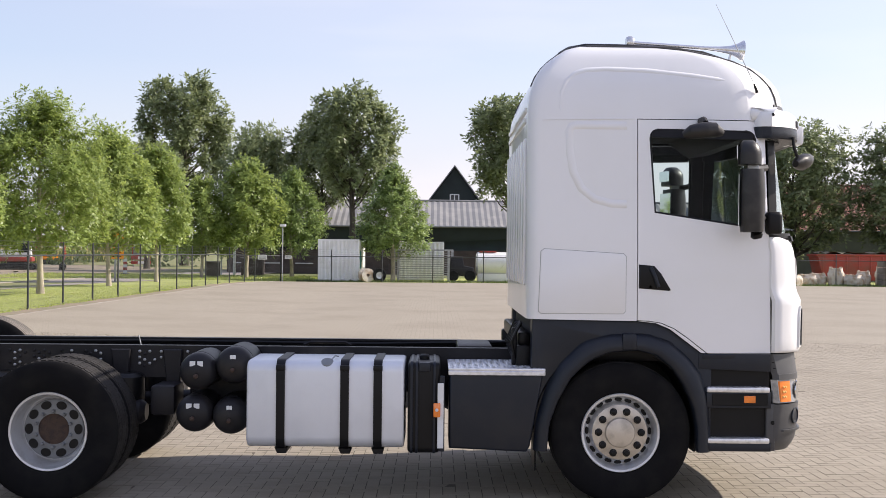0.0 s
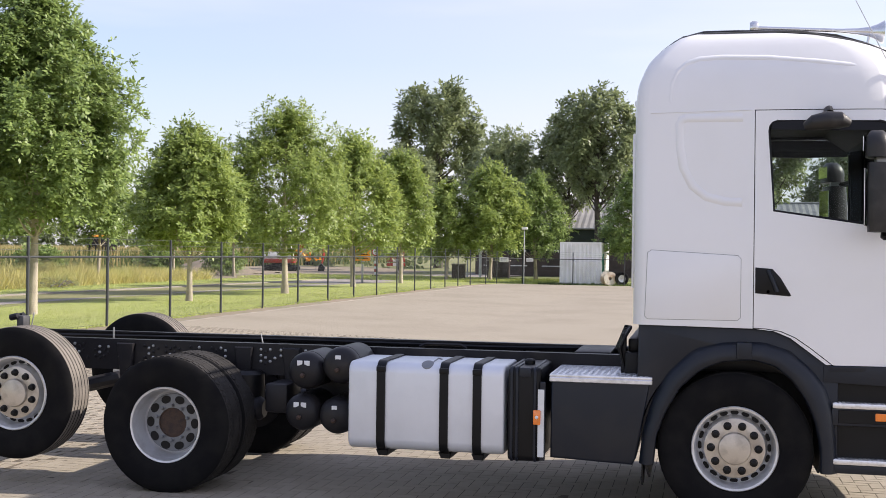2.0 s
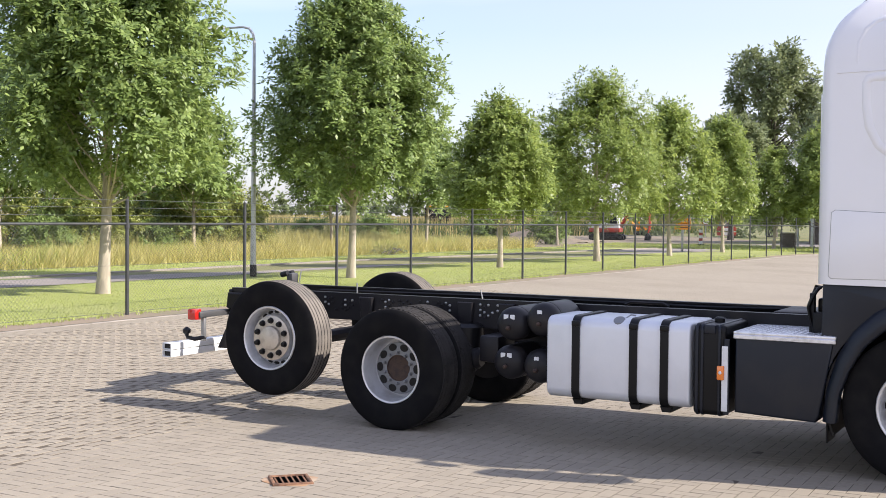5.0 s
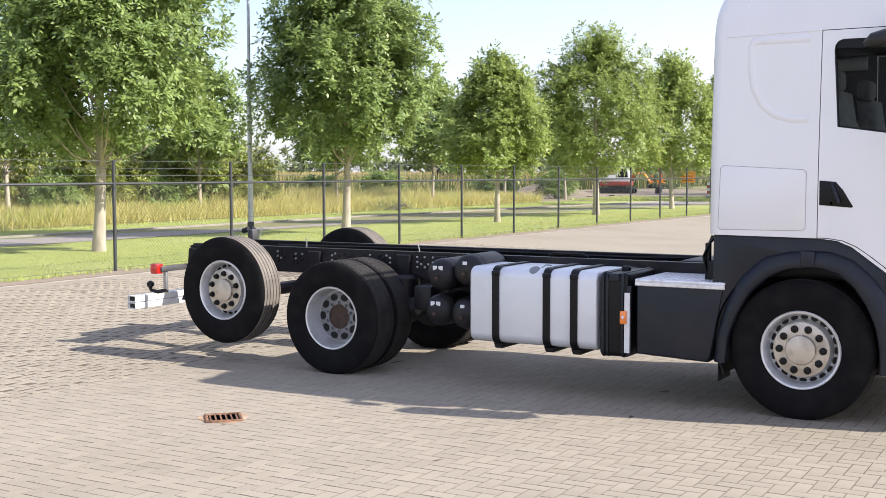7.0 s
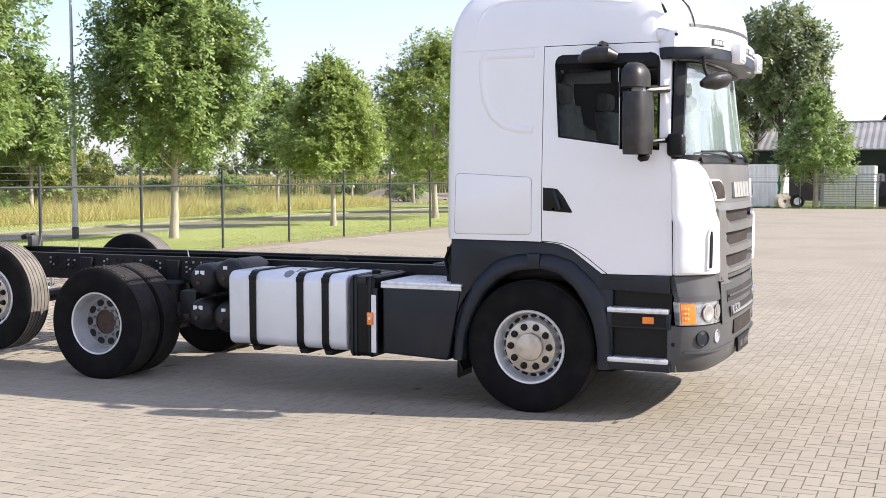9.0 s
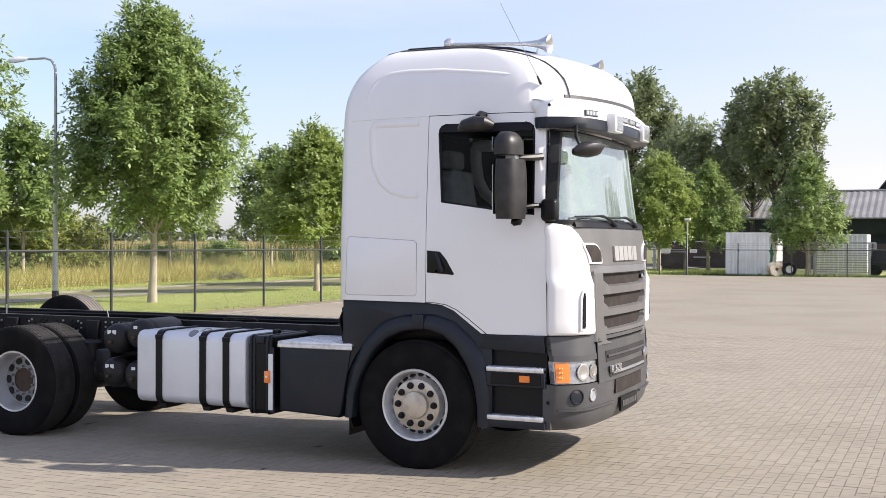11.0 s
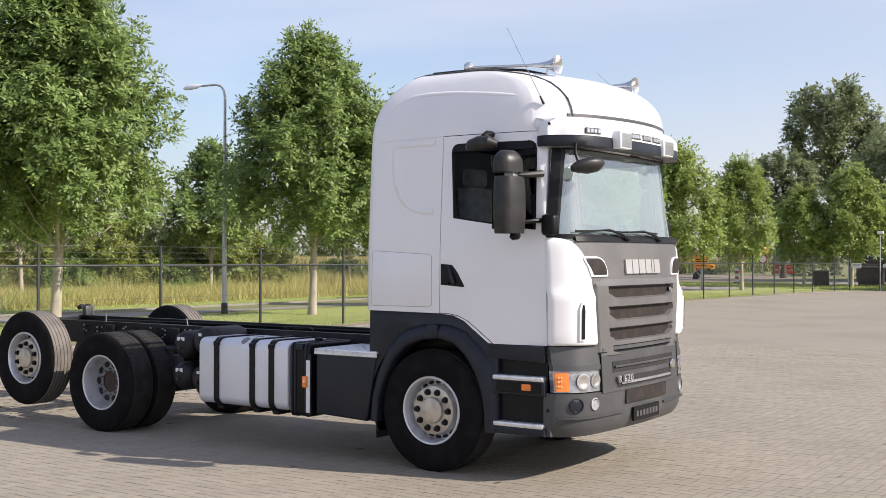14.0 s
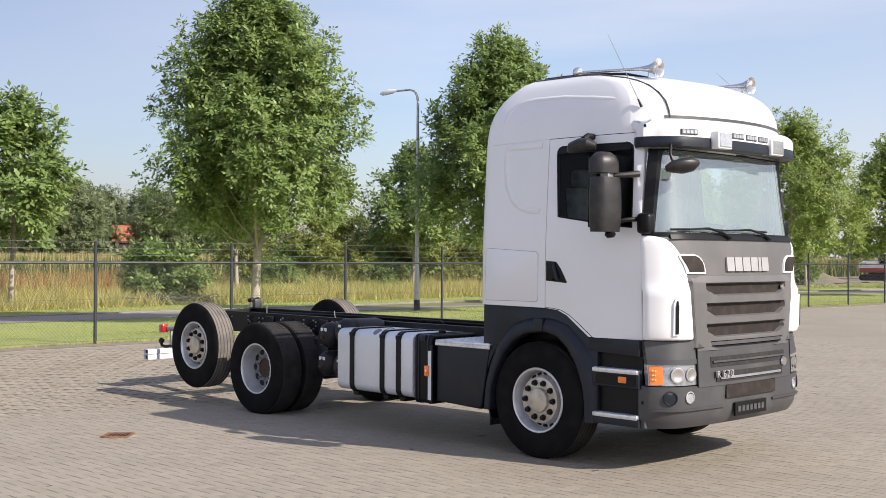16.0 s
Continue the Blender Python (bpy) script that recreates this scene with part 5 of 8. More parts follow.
for z0, z1 in zip(CUTS, CUTS[1:]):
    rows = []
    for z in np.linspace(z0, z1, max(8, int((z1 - z0) / 0.006))):
        near, nq = nose_line(max(z, 1.17), -0.04, 0.9)
        far, fq = nose_line(max(z, 1.17), 0.04, 0.9)
        row = []
        for k in np.linspace(-0.90, 0.90, 131):
            t = (grille_depth(k, z) + 0.04) / 0.08
            a = [float(np.interp(k, nq, [p[c] for p in near])) for c in (0, 1)]
            b = [float(np.interp(k, fq, [p[c] for p in far])) for c in (0, 1)]
            row.append((a[0] + (b[0] - a[0]) * t, a[1] + (b[1] - a[1]) * t, z))
        rows.append(row)
    part("grille_bar", grid(rows), M_grille, grille, "", 50)
for s in (-1, 1):
    intake = part("air_intake", band([(1.767, 0.675, 0.93, 0.020), (1.79, 0.68, 0.94, 0.024), (1.85, 0.70, 0.965, 0.024), (1.90, 0.735, 1.0, 0.022), (1.925, 0.78, 1.01, 0.02), (1.937, 0.83, 1.01, 0.014)], s, 0.03), M_white, grille, "white-rimmed corner intake")
    part("intake_mesh", band([(1.782, 0.70, 0.90, 0.026), (1.83, 0.707, 0.925, 0.029), (1.87, 0.727, 0.955, 0.028), (1.905, 0.767, 0.98, 0.026), (1.922, 0.81, 0.985, 0.022)], s, 0.02), M_mesh, intake)
# name plate drawn as plain chrome bars
for i, (w, slant) in enumerate(((0.115, 0.02), (0.115, 0.02), (0.125, -0.02), (0.12, 0.0), (0.045, 0.0), (0.125, -0.02))):
    ya = -0.36 + (0, 0.13, 0.26, 0.40, 0.535, 0.595)[i]
    part("name_bar", front_band(1.787, 1.912, ya, ya + w, 0.030, 0.024, 0.02, 2, 4), M_letter, grille)
part("emblem", lathe([(0.0, 0.0), (0.035, 0.0), (0.03, 0.012), (0.0, 0.014)], 20, "x", Matrix.Translation((1.472, 0.66, 1.635))), M_chrome, grille)
# lower grille
lower = part("lower_grille", front_band(0.78, 1.12, -0.80, 0.80, 0.040, 0.020, 0.06, 5, 25), M_bumper, truck, "grey lower grille with slats and model letters")
part("slot_mesh", front_band(0.945, 1.035, -0.62, 0.66, 0.036, 0.030, 0.02, 2, 21), M_slot, lower)
part("slot_mesh", front_band(0.815, 0.90, -0.55, 0.60, 0.046, 0.040, 0.02, 2, 21), M_slot, lower)
part("slat", front_band(1.135, 1.165, -0.78, 0.78, 0.026, 0.022, 0.06, 2, 25), M_bumper, lower)
part("slat", front_band(0.985, 1.0, -0.60, 0.64, 0.048, 0.046, 0.02, 2, 21), M_bumper, lower)
part("slat", front_band(0.835, 0.855, -0.50, 0.55, 0.056, 0.054, 0.02, 2, 21), M_galv, lower)
# black strips laid on the panel paint the shade of its gaps
part("panel_gap", front_band(1.118, 1.126, -0.83, 0.83, 0.0275, 0.027, 0.02, 2, 25), M_black, lower)
for s in (-1, 1):
    ks = sorted((s * 0.80, s * 0.812))
    part("panel_gap", front_band(0.79, 1.12, ks[0], ks[1], 0.043, 0.026, 0.02, 4, 2), M_black, lower)
part("badge_ring", lathe([(0.0, 0.0), (0.045, 0.0), (0.04, 0.014), (0.0, 0.016)], 22, "x", Matrix.Translation((1.505, 0.62, 0.93))), M_chrome, lower)
for ch, at in (("R", 0.0), ("6", 0.094), ("2", 0.150), ("0", 0.206)):
    txt = bpy.data.curves.new("model_letter", "FONT")
    txt.body, txt.size, txt.extrude = ch, 0.086, 0.010
    tob = new("text_source", txt)
    bpy.context.view_layer.update()
    tme = bpy.data.meshes.new_from_object(tob.evaluated_get(bpy.context.evaluated_depsgraph_get()))
    bpy.data.objects.remove(tob)
    part("model_letter", tme, M_letter, lower, "chrome model letter", m=Matrix.Translation((1.522, -0.58, 0.855)) @ Matrix(((0, 0, 1, 0), (1, 0, 0, 0), (0, 1, 0, 0), (0, 0, 0, 1))) @ Matrix.Rotation(radians(-4), 4, "Y") @ Matrix.Translation((at, 0, 0)))

# outer and inner edge of the wheel arch, from its rear foot over the top to the front foot
ARCH_K = (0.0, 0.10, 0.20, 0.30, 0.40, 0.47, 0.58, 0.68, 0.76, 0.84, 0.90, 0.95, 1.0)
ARCH_OUT = ((-0.668, 0.43), (-0.645, 0.66), (-0.575, 0.90), (-0.47, 1.10), (-0.30, 1.265), (-0.10, 1.325), (0.19, 1.335), (0.37, 1.28), (0.52, 1.15), (0.61, 1.03), (0.665, 0.88), (0.685, 0.68), (0.692, 0.43))
ARCH_IN = ((-0.575, 0.43), (-0.555, 0.64), (-0.49, 0.82), (-0.39, 1.0), (-0.25, 1.13), (-0.10, 1.195), (0.12, 1.215), (0.27, 1.175), (0.39, 1.08), (0.48, 0.95), (0.55, 0.80), (0.585, 0.62), (0.59, 0.43))
# bumper
bumper = part("bumper", front_band(0.43, 0.795, -1.32, 1.32, 0.012, 0.034, 0.07, 9, 61, lambda p: (p[0] - 0.05 * max(0.0, (0.56 - p[2]) / 0.13) ** 2, p[1] * (1 - 0.02 * max(0.0, (0.56 - p[2]) / 0.13) ** 2), p[2])), M_bumper, truck, "matt grey moulded front bumper", 50)
part("bumper_crease", front_band(0.585, 0.60, -1.28, -0.42, 0.040, 0.042, 0.02, 2, 25), M_bumper, bumper)
part("bumper_crease", front_band(0.585, 0.60, 0.42, 1.28, 0.040, 0.042, 0.02, 2, 25), M_bumper, bumper)
part("centre_slot", front_band(0.66, 0.775, -0.40, 0.46, 0.044, 0.042, 0.02, 3, 15), M_mesh, bumper)
plate = part("number_plate", front_band(0.49, 0.61, -0.27, 0.27, 0.050, 0.050, 0.02, 3, 9), M_black, bumper, "blank dark number plate holder")
for i in range(7):
    part("plate_bar", front_band(0.525, 0.575, -0.23 + i * 0.067, -0.185 + i * 0.067, 0.055, 0.055, 0.008, 2, 2), M_bumper, plate)
for s in (-1, 1):
    def nose_point(k, z, g):
        pts = [p for p in outline(max(z, 1.17), g, 61) if p[0] > 0.6]
        ln = np.concatenate([[0], np.cumsum([math.hypot(b[0] - a[0], b[1] - a[1]) for a, b in zip(pts, pts[1:])])])
        q = ln - ln[-1] / 2
        return Vector((float(np.interp(s * k, q, [p[0] for p in pts])), float(np.interp(s * k, q, [p[1] for p in pts])), z))
    for k, r, mat, nm in ((1.10, 0.056, M_plastic, "round_cover"), (0.90, 0.046, M_clear, "fog_lamp")):
        c, d = nose_point(k, 0.70, 0.026), (nose_point(k + 0.03, 0.7, 0.026) - nose_point(k - 0.03, 0.7, 0.026))
        nrm = Vector((d.y, -d.x, 0)).normalized() * s
        m = Matrix.Translation(c) @ nrm.to_track_quat("X", "Z").to_matrix().to_4x4()
        ring = part(nm, lathe([(0.0, 0.0), (r * 1.15, 0.0), (r * 1.15, 0.010), (r, 0.012), (r * 0.92, 0.004), (0.0, 0.006)], 26, "x", m), mat, bumper)
    ks = sorted((s * 0.80, s * 1.285))
    lamp = part("headlight", front_band(0.805, 0.985, ks[0], ks[1], 0.024, 0.014, 0.05, 5, 21), M_lens, truck, "clear headlight with amber corner indicator")
    ks = sorted((s * 1.165, s * 1.28))
    part("indicator", front_band(0.815, 0.975, ks[0], ks[1], 0.030, 0.022, 0.02, 4, 9), M_orange, lamp, "amber indicator lens")
    for i in range(2):
        for j in range(3):
            c = nose_point(1.235 + i * 0.022, 0.855 + j * 0.038, 0.030)
            d = nose_point(1.265, 0.9, 0.03) - nose_point(1.225, 0.9, 0.03)
            m = Matrix.Translation(c) @ (Vector((d.y, -d.x, 0)).normalized() * s).to_track_quat("X", "Z").to_matrix().to_4x4()
            part("indicator_bulb", lathe([(0.0, -0.004), (0.010, -0.004), (0.008, 0.003), (0.0, 0.005)], 8, "x", m), M_amber, lamp)
    for k, r in ((0.88, 0.062), (1.03, 0.068)):
        c = nose_point(k, 0.892, 0.022)
        d = nose_point(k + 0.03, 0.9, 0.022) - nose_point(k - 0.03, 0.9, 0.022)
        nrm = Vector((d.y, -d.x, 0)).normalized() * s
        m = Matrix.Translation(c) @ nrm.to_track_quat("X", "Z").to_matrix().to_4x4()
        part("reflector", lathe([(0.0, 0.0), (r, 0.0), (r, 0.008), (r * 0.8, 0.010), (r * 0.55, 0.004), (0.0, 0.004)], 24, "x", m), M_chrome, lamp)
    ks = sorted((s * 0.78, s * 1.30))
    part("lamp_surround", front_band(0.985, 1.03, ks[0], ks[1], 0.028, 0.026, 0.05, 2, 21), M_bumper, truck)
    part("headlight_brow", front_band(1.03, 1.185, ks[0], ks[1], 0.022, 0.004, 0.05, 4, 21), M_bumper, truck, "grey panel above the headlight")
    for z in (1.072, 1.116):
        part("brow_groove", front_band(z, z + 0.007, ks[0], ks[1], 0.0195 - 0.116 * (z - 1.03), 0.0185 - 0.116 * (z - 1.03), 0.02, 2, 21), M_black, truck)
    # steps behind the front corner
    y_out, y_in = s * 1.235, s * 1.06
    steps = part("step_well", prism([(0.60, 1.185), (1.16, 1.185), (1.16, 0.44), (0.66, 0.44), (0.66, 0.80)], "y", s * 0.75, s * 1.165), M_black, truck, "dark plastic boarding step well")
    part("step_edge", prism([(0.60, 1.1865), (1.15, 1.1865), (1.15, 1.05), (0.60, 1.07)], "y", s * 1.05, s * 1.2165, 0.004, 2), M_plastic, steps)
    part("step_side", prism([(0.655, 0.893), (1.16, 0.893), (1.16, 0.77), (0.66, 0.77)], "y", s * 1.05, y_out, 0.012, 2), M_plastic, steps)
    part("step_side", prism([(0.655, 0.50), (1.16, 0.50), (1.16, 0.435), (0.67, 0.435)], "y", s * 1.05, y_out, 0.012, 2), M_plastic, steps)
    for z in (0.903, 0.510):
        part("step_tread", box(0.66, 1.145, min(y_out + s * 0.008, s * 1.06), max(y_out + s * 0.008, s * 1.06), z - 0.012, z + 0.028, 0.008, 2), M_alu, steps, "ribbed aluminium step tread")
        bm = bmesh.new()
        for i in range(16):
            box(0.675 + i * 0.029, 0.69 + i * 0.029, min(s * 1.08, s * 1.222), max(s * 1.08, s * 1.222), z + 0.024, z + 0.0305, bm=bm)
        part("tread_ribs", bm, M_alu, steps)
    part("side_marker", box(0.945, 1.035, min(y_out, y_out + s * 0.008), max(y_out, y_out + s * 0.008), 0.812, 0.866, 0.004, 1), M_orange, steps, "amber side marker lamp")
    part("marker_housing", box(0.70, 1.13, min(y_out, y_out + s * 0.004), max(y_out, y_out + s * 0.004), 0.79, 0.882, 0.003, 1), M_black, steps)
    part("bumper_side", prism([(1.13, 0.80), (1.20, 0.80), (1.20, 0.435), (1.13, 0.435)], "y", s * 1.0, s * 1.198, 0.01, 2), M_bumper, truck)
    part("sensor", lathe([(0.0, 0.0), (0.017, 0.0), (0.017, 0.006), (0.0, 0.006)], 12, "y", Matrix.Translation((1.18, s * 1.202, 0.655))), M_black, truck)

    # side skirt over the wheel, with the arch cut out
    arch = [(0.64 * math.cos(a) - 0.03, 0.60 + 0.655 * math.sin(a)) for a in np.linspace(radians(200), radians(-12), 28)]
    skirt = [(-0.69, 1.443), (0.112, 1.433), (0.20, 1.430), (0.30, 1.416), (0.40, 1.374), (0.50, 1.306), (0.657, 1.183), (0.70, 1.183), (0.70, 0.44), (0.64, 0.44)] + arch[::-1][1:-3] + [(-0.66, 0.95), (-0.695, 1.0)]
    part("wing_panel", prism(skirt, "y", s * 1.05, s * 1.208, 0.012, 2), M_plastic, truck, "dark plastic panel over the front wheel")
    ring = []
    for k in np.linspace(0, 1, 45):
        ox, oz = [float(np.interp(k, ARCH_K, [p[i] for p in ARCH_OUT])) for i in (0, 1)]
        ix, iz = [float(np.interp(k, ARCH_K, [p[i] for p in ARCH_IN])) for i in (0, 1)]
        row = []
        for w, y in ((-0.10, 1.195), (0.0, 1.214), (0.14, 1.238), (0.35, 1.256), (0.65, 1.266), (0.88, 1.266), (1.0, 1.256), (1.05, 1.235), (1.06, 1.16)):
            row.append((ox + (ix - ox) * w, s * y, oz + (iz - oz) * w))
        ring.append(row)
    part("wheel_arch", grid(ring), M_plastic, truck, "broad flared plastic wheel arch", 60)
    inner = []
    for a in np.linspace(radians(205), radians(-16), 24):
        inner.append([(0.62 * math.cos(a) - 0.03, s * yy, 0.60 + 0.63 * math.sin(a)) for yy in (0.62, 0.9, 1.19)])
    part("arch_liner", grid(inner, thick=0.015, inward=lambda c: Vector((c.x, 0, c.z - 0.6)).normalized()), M_black, truck)
    part("mud_flap", box(-0.66, -0.645, min(s * 0.85, s * 1.15), max(s * 0.85, s * 1.15), 0.26, 0.52, 0.004, 1), M_black, truck, "black rubber mud flap")
    part("arch_clip", box(0.0, 0.11, min(s * 1.19, s * 1.275), max(s * 1.19, s * 1.275), 1.215, 1.338, 0.012, 2), M_plastic, truck)
part("cab_floor", box(-0.68, 1.25, -1.02, 1.02, 1.10, 1.24, 0.02), M_black, truck)
part("engine_block", box(-0.62, 1.2, -0.55, 0.55, 0.42, 1.12, 0.05), M_chassis, truck, "dark engine under the cab")
part("front_axle", sweep([(0, -0.95, HUB_Z - 0.05), (0, -0.6, HUB_Z - 0.12), (0, 0.6, HUB_Z - 0.12), (0, 0.95, HUB_Z - 0.05)], 0.065, 10), M_chassis, truck)

# ---- sun visor, roof gear, mirrors ----


def visor_row(z, back=0.0, narrow=1.0, end=1.12):
    row = [(1.555 - back - 0.17 * k * k - 0.22 * abs(k) ** 12, 1.172 * narrow * k, z) for k in np.linspace(-1, 1, 45)]
    close = [(end - 0.075, 1.118 * narrow, z), (end - 0.055, 1.15 * narrow, z), (end - 0.02, 1.170 * narrow, z), (end + 0.03, 1.176 * narrow, z)]
    return [(x, -y, h) for x, y, h in close] + row + close[::-1]


inward = lambda c: Vector((-1, -0.2 * c.y, 0)).normalized()
visor = part("sun_visor", grid([visor_row(2.860, 0.012), visor_row(2.868), visor_row(2.91), visor_row(2.95, 0.008)], thick=0.025, inward=inward), M_plastic, truck, "dark sun visor with white upper edge", 50)
part("visor_top", grid([visor_row(2.952, 0.004, 1.0, 1.13), visor_row(2.99, 0.004, 1.0, 1.13), visor_row(3.03, 0.008, 0.999, 1.13), visor_row(3.06, 0.02, 0.995, 1.145), visor_row(3.085, 0.05, 0.985, 1.165), visor_row(3.10, 0.10, 0.970, 1.18), visor_row(3.108, 0.17, 0.945, 1.19), visor_row(3.110, 0.26, 0.90, 1.16)], thick=0.02, inward=inward), M_white, visor, "white upper part of the visor", 60)
inner_edge = nose_line(2.858, 0.0, 1.12)[0]
part("visor_underside", grid([visor_row(2.864, 0.02), [tuple(float(np.interp(k, np.linspace(0, 1, len(inner_edge)), [p[i] for p in inner_edge])) for i in (0, 1)) + (2.865,) for k in np.linspace(0, 1, 53)]], thick=0.012, inward=lambda c: Vector((0, 0, 1))), M_plastic, visor)
for y in (-0.53, 0.38):
    lampb = part("spot_lamp", box(1.46, 1.575, y - 0.115, y + 0.115, 2.862, 3.015, 0.015, 2), M_white, visor, "square white spot lamp")
    part("spot_lens", box(1.573, 1.582, y - 0.098, y + 0.098, 2.878, 2.998, 0.006, 1), M_clear, lampb)
for y in (-0.90, -0.27, -0.06, 0.15):
    k = y / 1.172
    turn = math.atan2(-0.34 * k - 2.64 * math.copysign(abs(k) ** 11, k), 1.172)
    at = pose(1.555 - 0.17 * k * k - 0.22 * abs(k) ** 12, y, 2.993, 0, 0, -math.degrees(turn))
    part("marker_frame", box(-0.03, 0.004, -0.088, 0.088, -0.025, 0.025, 0.004, 1), M_bumper, visor, m=at)
    for i in range(4):
        part("marker_lamp", box(-0.02, 0.008, -0.078 + i * 0.042, -0.045 + i * 0.042, -0.018, 0.018, 0.004, 1), M_clear, visor, m=at)
for s in (-1, 1):
    part("visor_corner", box(0.99, 1.20, min(s * 1.03, s * 1.143), max(s * 1.03, s * 1.143), 2.99, 3.108, 0.050, 4), M_white, visor, smooth=60)
    part("plug", lathe([(0.0, 0.0), (0.014, 0.0), (0.012, s * 0.005), (0.0, s * 0.005)], 12, "y", Matrix.Translation((1.17, s * 1.168, 3.045))), M_black, visor)
part("roof_strip", front_band(3.124, 3.149, -1.02, 1.02, 0.006, 0.006, 0.02, 2, 31), M_bumper, truck, "grey strip across the roof front")
for s in (-1, 1):
    edge = []
    for z in (3.13, 3.2, 3.28, 3.36, 3.43, 3.49, 3.53, 3.56):
        line = sorted((y, x) for x, y in outline(z, 0.004, 61) if x > 0.3 and y < 0)
        edge.append((float(np.interp(-0.93, [p[0] for p in line], [p[1] for p in line])), s * 0.93, z))
    edge += [(0.45, s * 0.925, 3.600), (0.1, s * 0.92, 3.604), (-0.25, s * 0.915, 3.604)]
    for z in (3.585, 3.55, 3.48, 3.42, 3.35, 3.28):
        edge.append((float(np.interp(z, [q[0] for q in SLICES], [q[1] for q in SLICES])) - 0.003, s * 0.90, z))
    part("roof_edge_trim", sweep(edge, 0.008, 6), M_bumper, truck)
    # horn: a long pipe with a bell
    hy = -0.77 if s < 0 else 0.865
    hx, hz = (1.035, 3.606) if s < 0 else (1.01, 3.625)
    horn = part("air_horn", lathe([(0.016, -0.92), (0.016, -0.30), (0.024, -0.18), (0.036, -0.10), (0.058, -0.045), (0.082, -0.008), (0.086, 0.0), (0.078, -0.004), (0.05, -0.05), (0.03, -0.10), (0.0, -0.13)], 28, "x", Matrix.Translation((hx, hy, hz)) @ Matrix.Rotation(radians(3.5), 4, "Y")), M_horn, truck, "long chrome air horn on the roof")
    part("horn_drum", lathe([(0.0, -0.01), (0.045, -0.01), (0.055, 0.01), (0.055, 0.035), (0.045, 0.05), (0.0, 0.05)], 20, "x", Matrix.Translation((hx - 0.94, hy, hz + 0.055))), M_horn, horn)
    part("horn_foot", cyl((hx - 0.10, hy, hz - 0.02), (hx - 0.115, hy, 3.50), 0.010, 8), M_horn, horn)
    part("horn_foot", cyl((hx - 0.92, hy, hz + 0.05), (hx - 0.92, hy, 3.58), 0.018, 8), M_horn, horn)
    base = Vector((1.07, s * 1.078, 3.225))
    ant = part("antenna", sweep([base, base + Vector((-0.03, s * 0.012, 0.07))], [0.013, 0.008], 8), M_black, truck, "thin whip antenna")
    back = 0.34 if s < 0 else 0.62
    part("whip", sweep([base + Vector((-0.03, s * 0.012, 0.07)), base + Vector((-0.55 * back, s * 0.03, 0.38)), base + Vector((-back, s * 0.045, 0.68 if s < 0 else 0.62))], [0.004, 0.003, 0.002], 5), M_galv, ant)
# low dark deflector along the back of the roof
RAIL = ((0.92, 0.74, 3.530), (0.70, 0.80, 3.572), (0.40, 0.82, 3.604), (0.0, 0.82, 3.618), (-0.25, 0.80, 3.622), (-0.36, 0.60, 3.632), (-0.39, 0.30, 3.648), (-0.40, 0.0, 3.650))
part("roof_deflector", sweep([(x, -y, z) for x, y, z in RAIL] + list(RAIL[-2::-1]), [0.012] + [0.026] * 13 + [0.012], 8, flat=0.9), M_black, truck, "black roof deflector frame")
part("roof_hatch", box(-0.25, 0.3, -0.4, 0.4, 3.61, 3.66, 0.015, 2), M_plastic, truck)

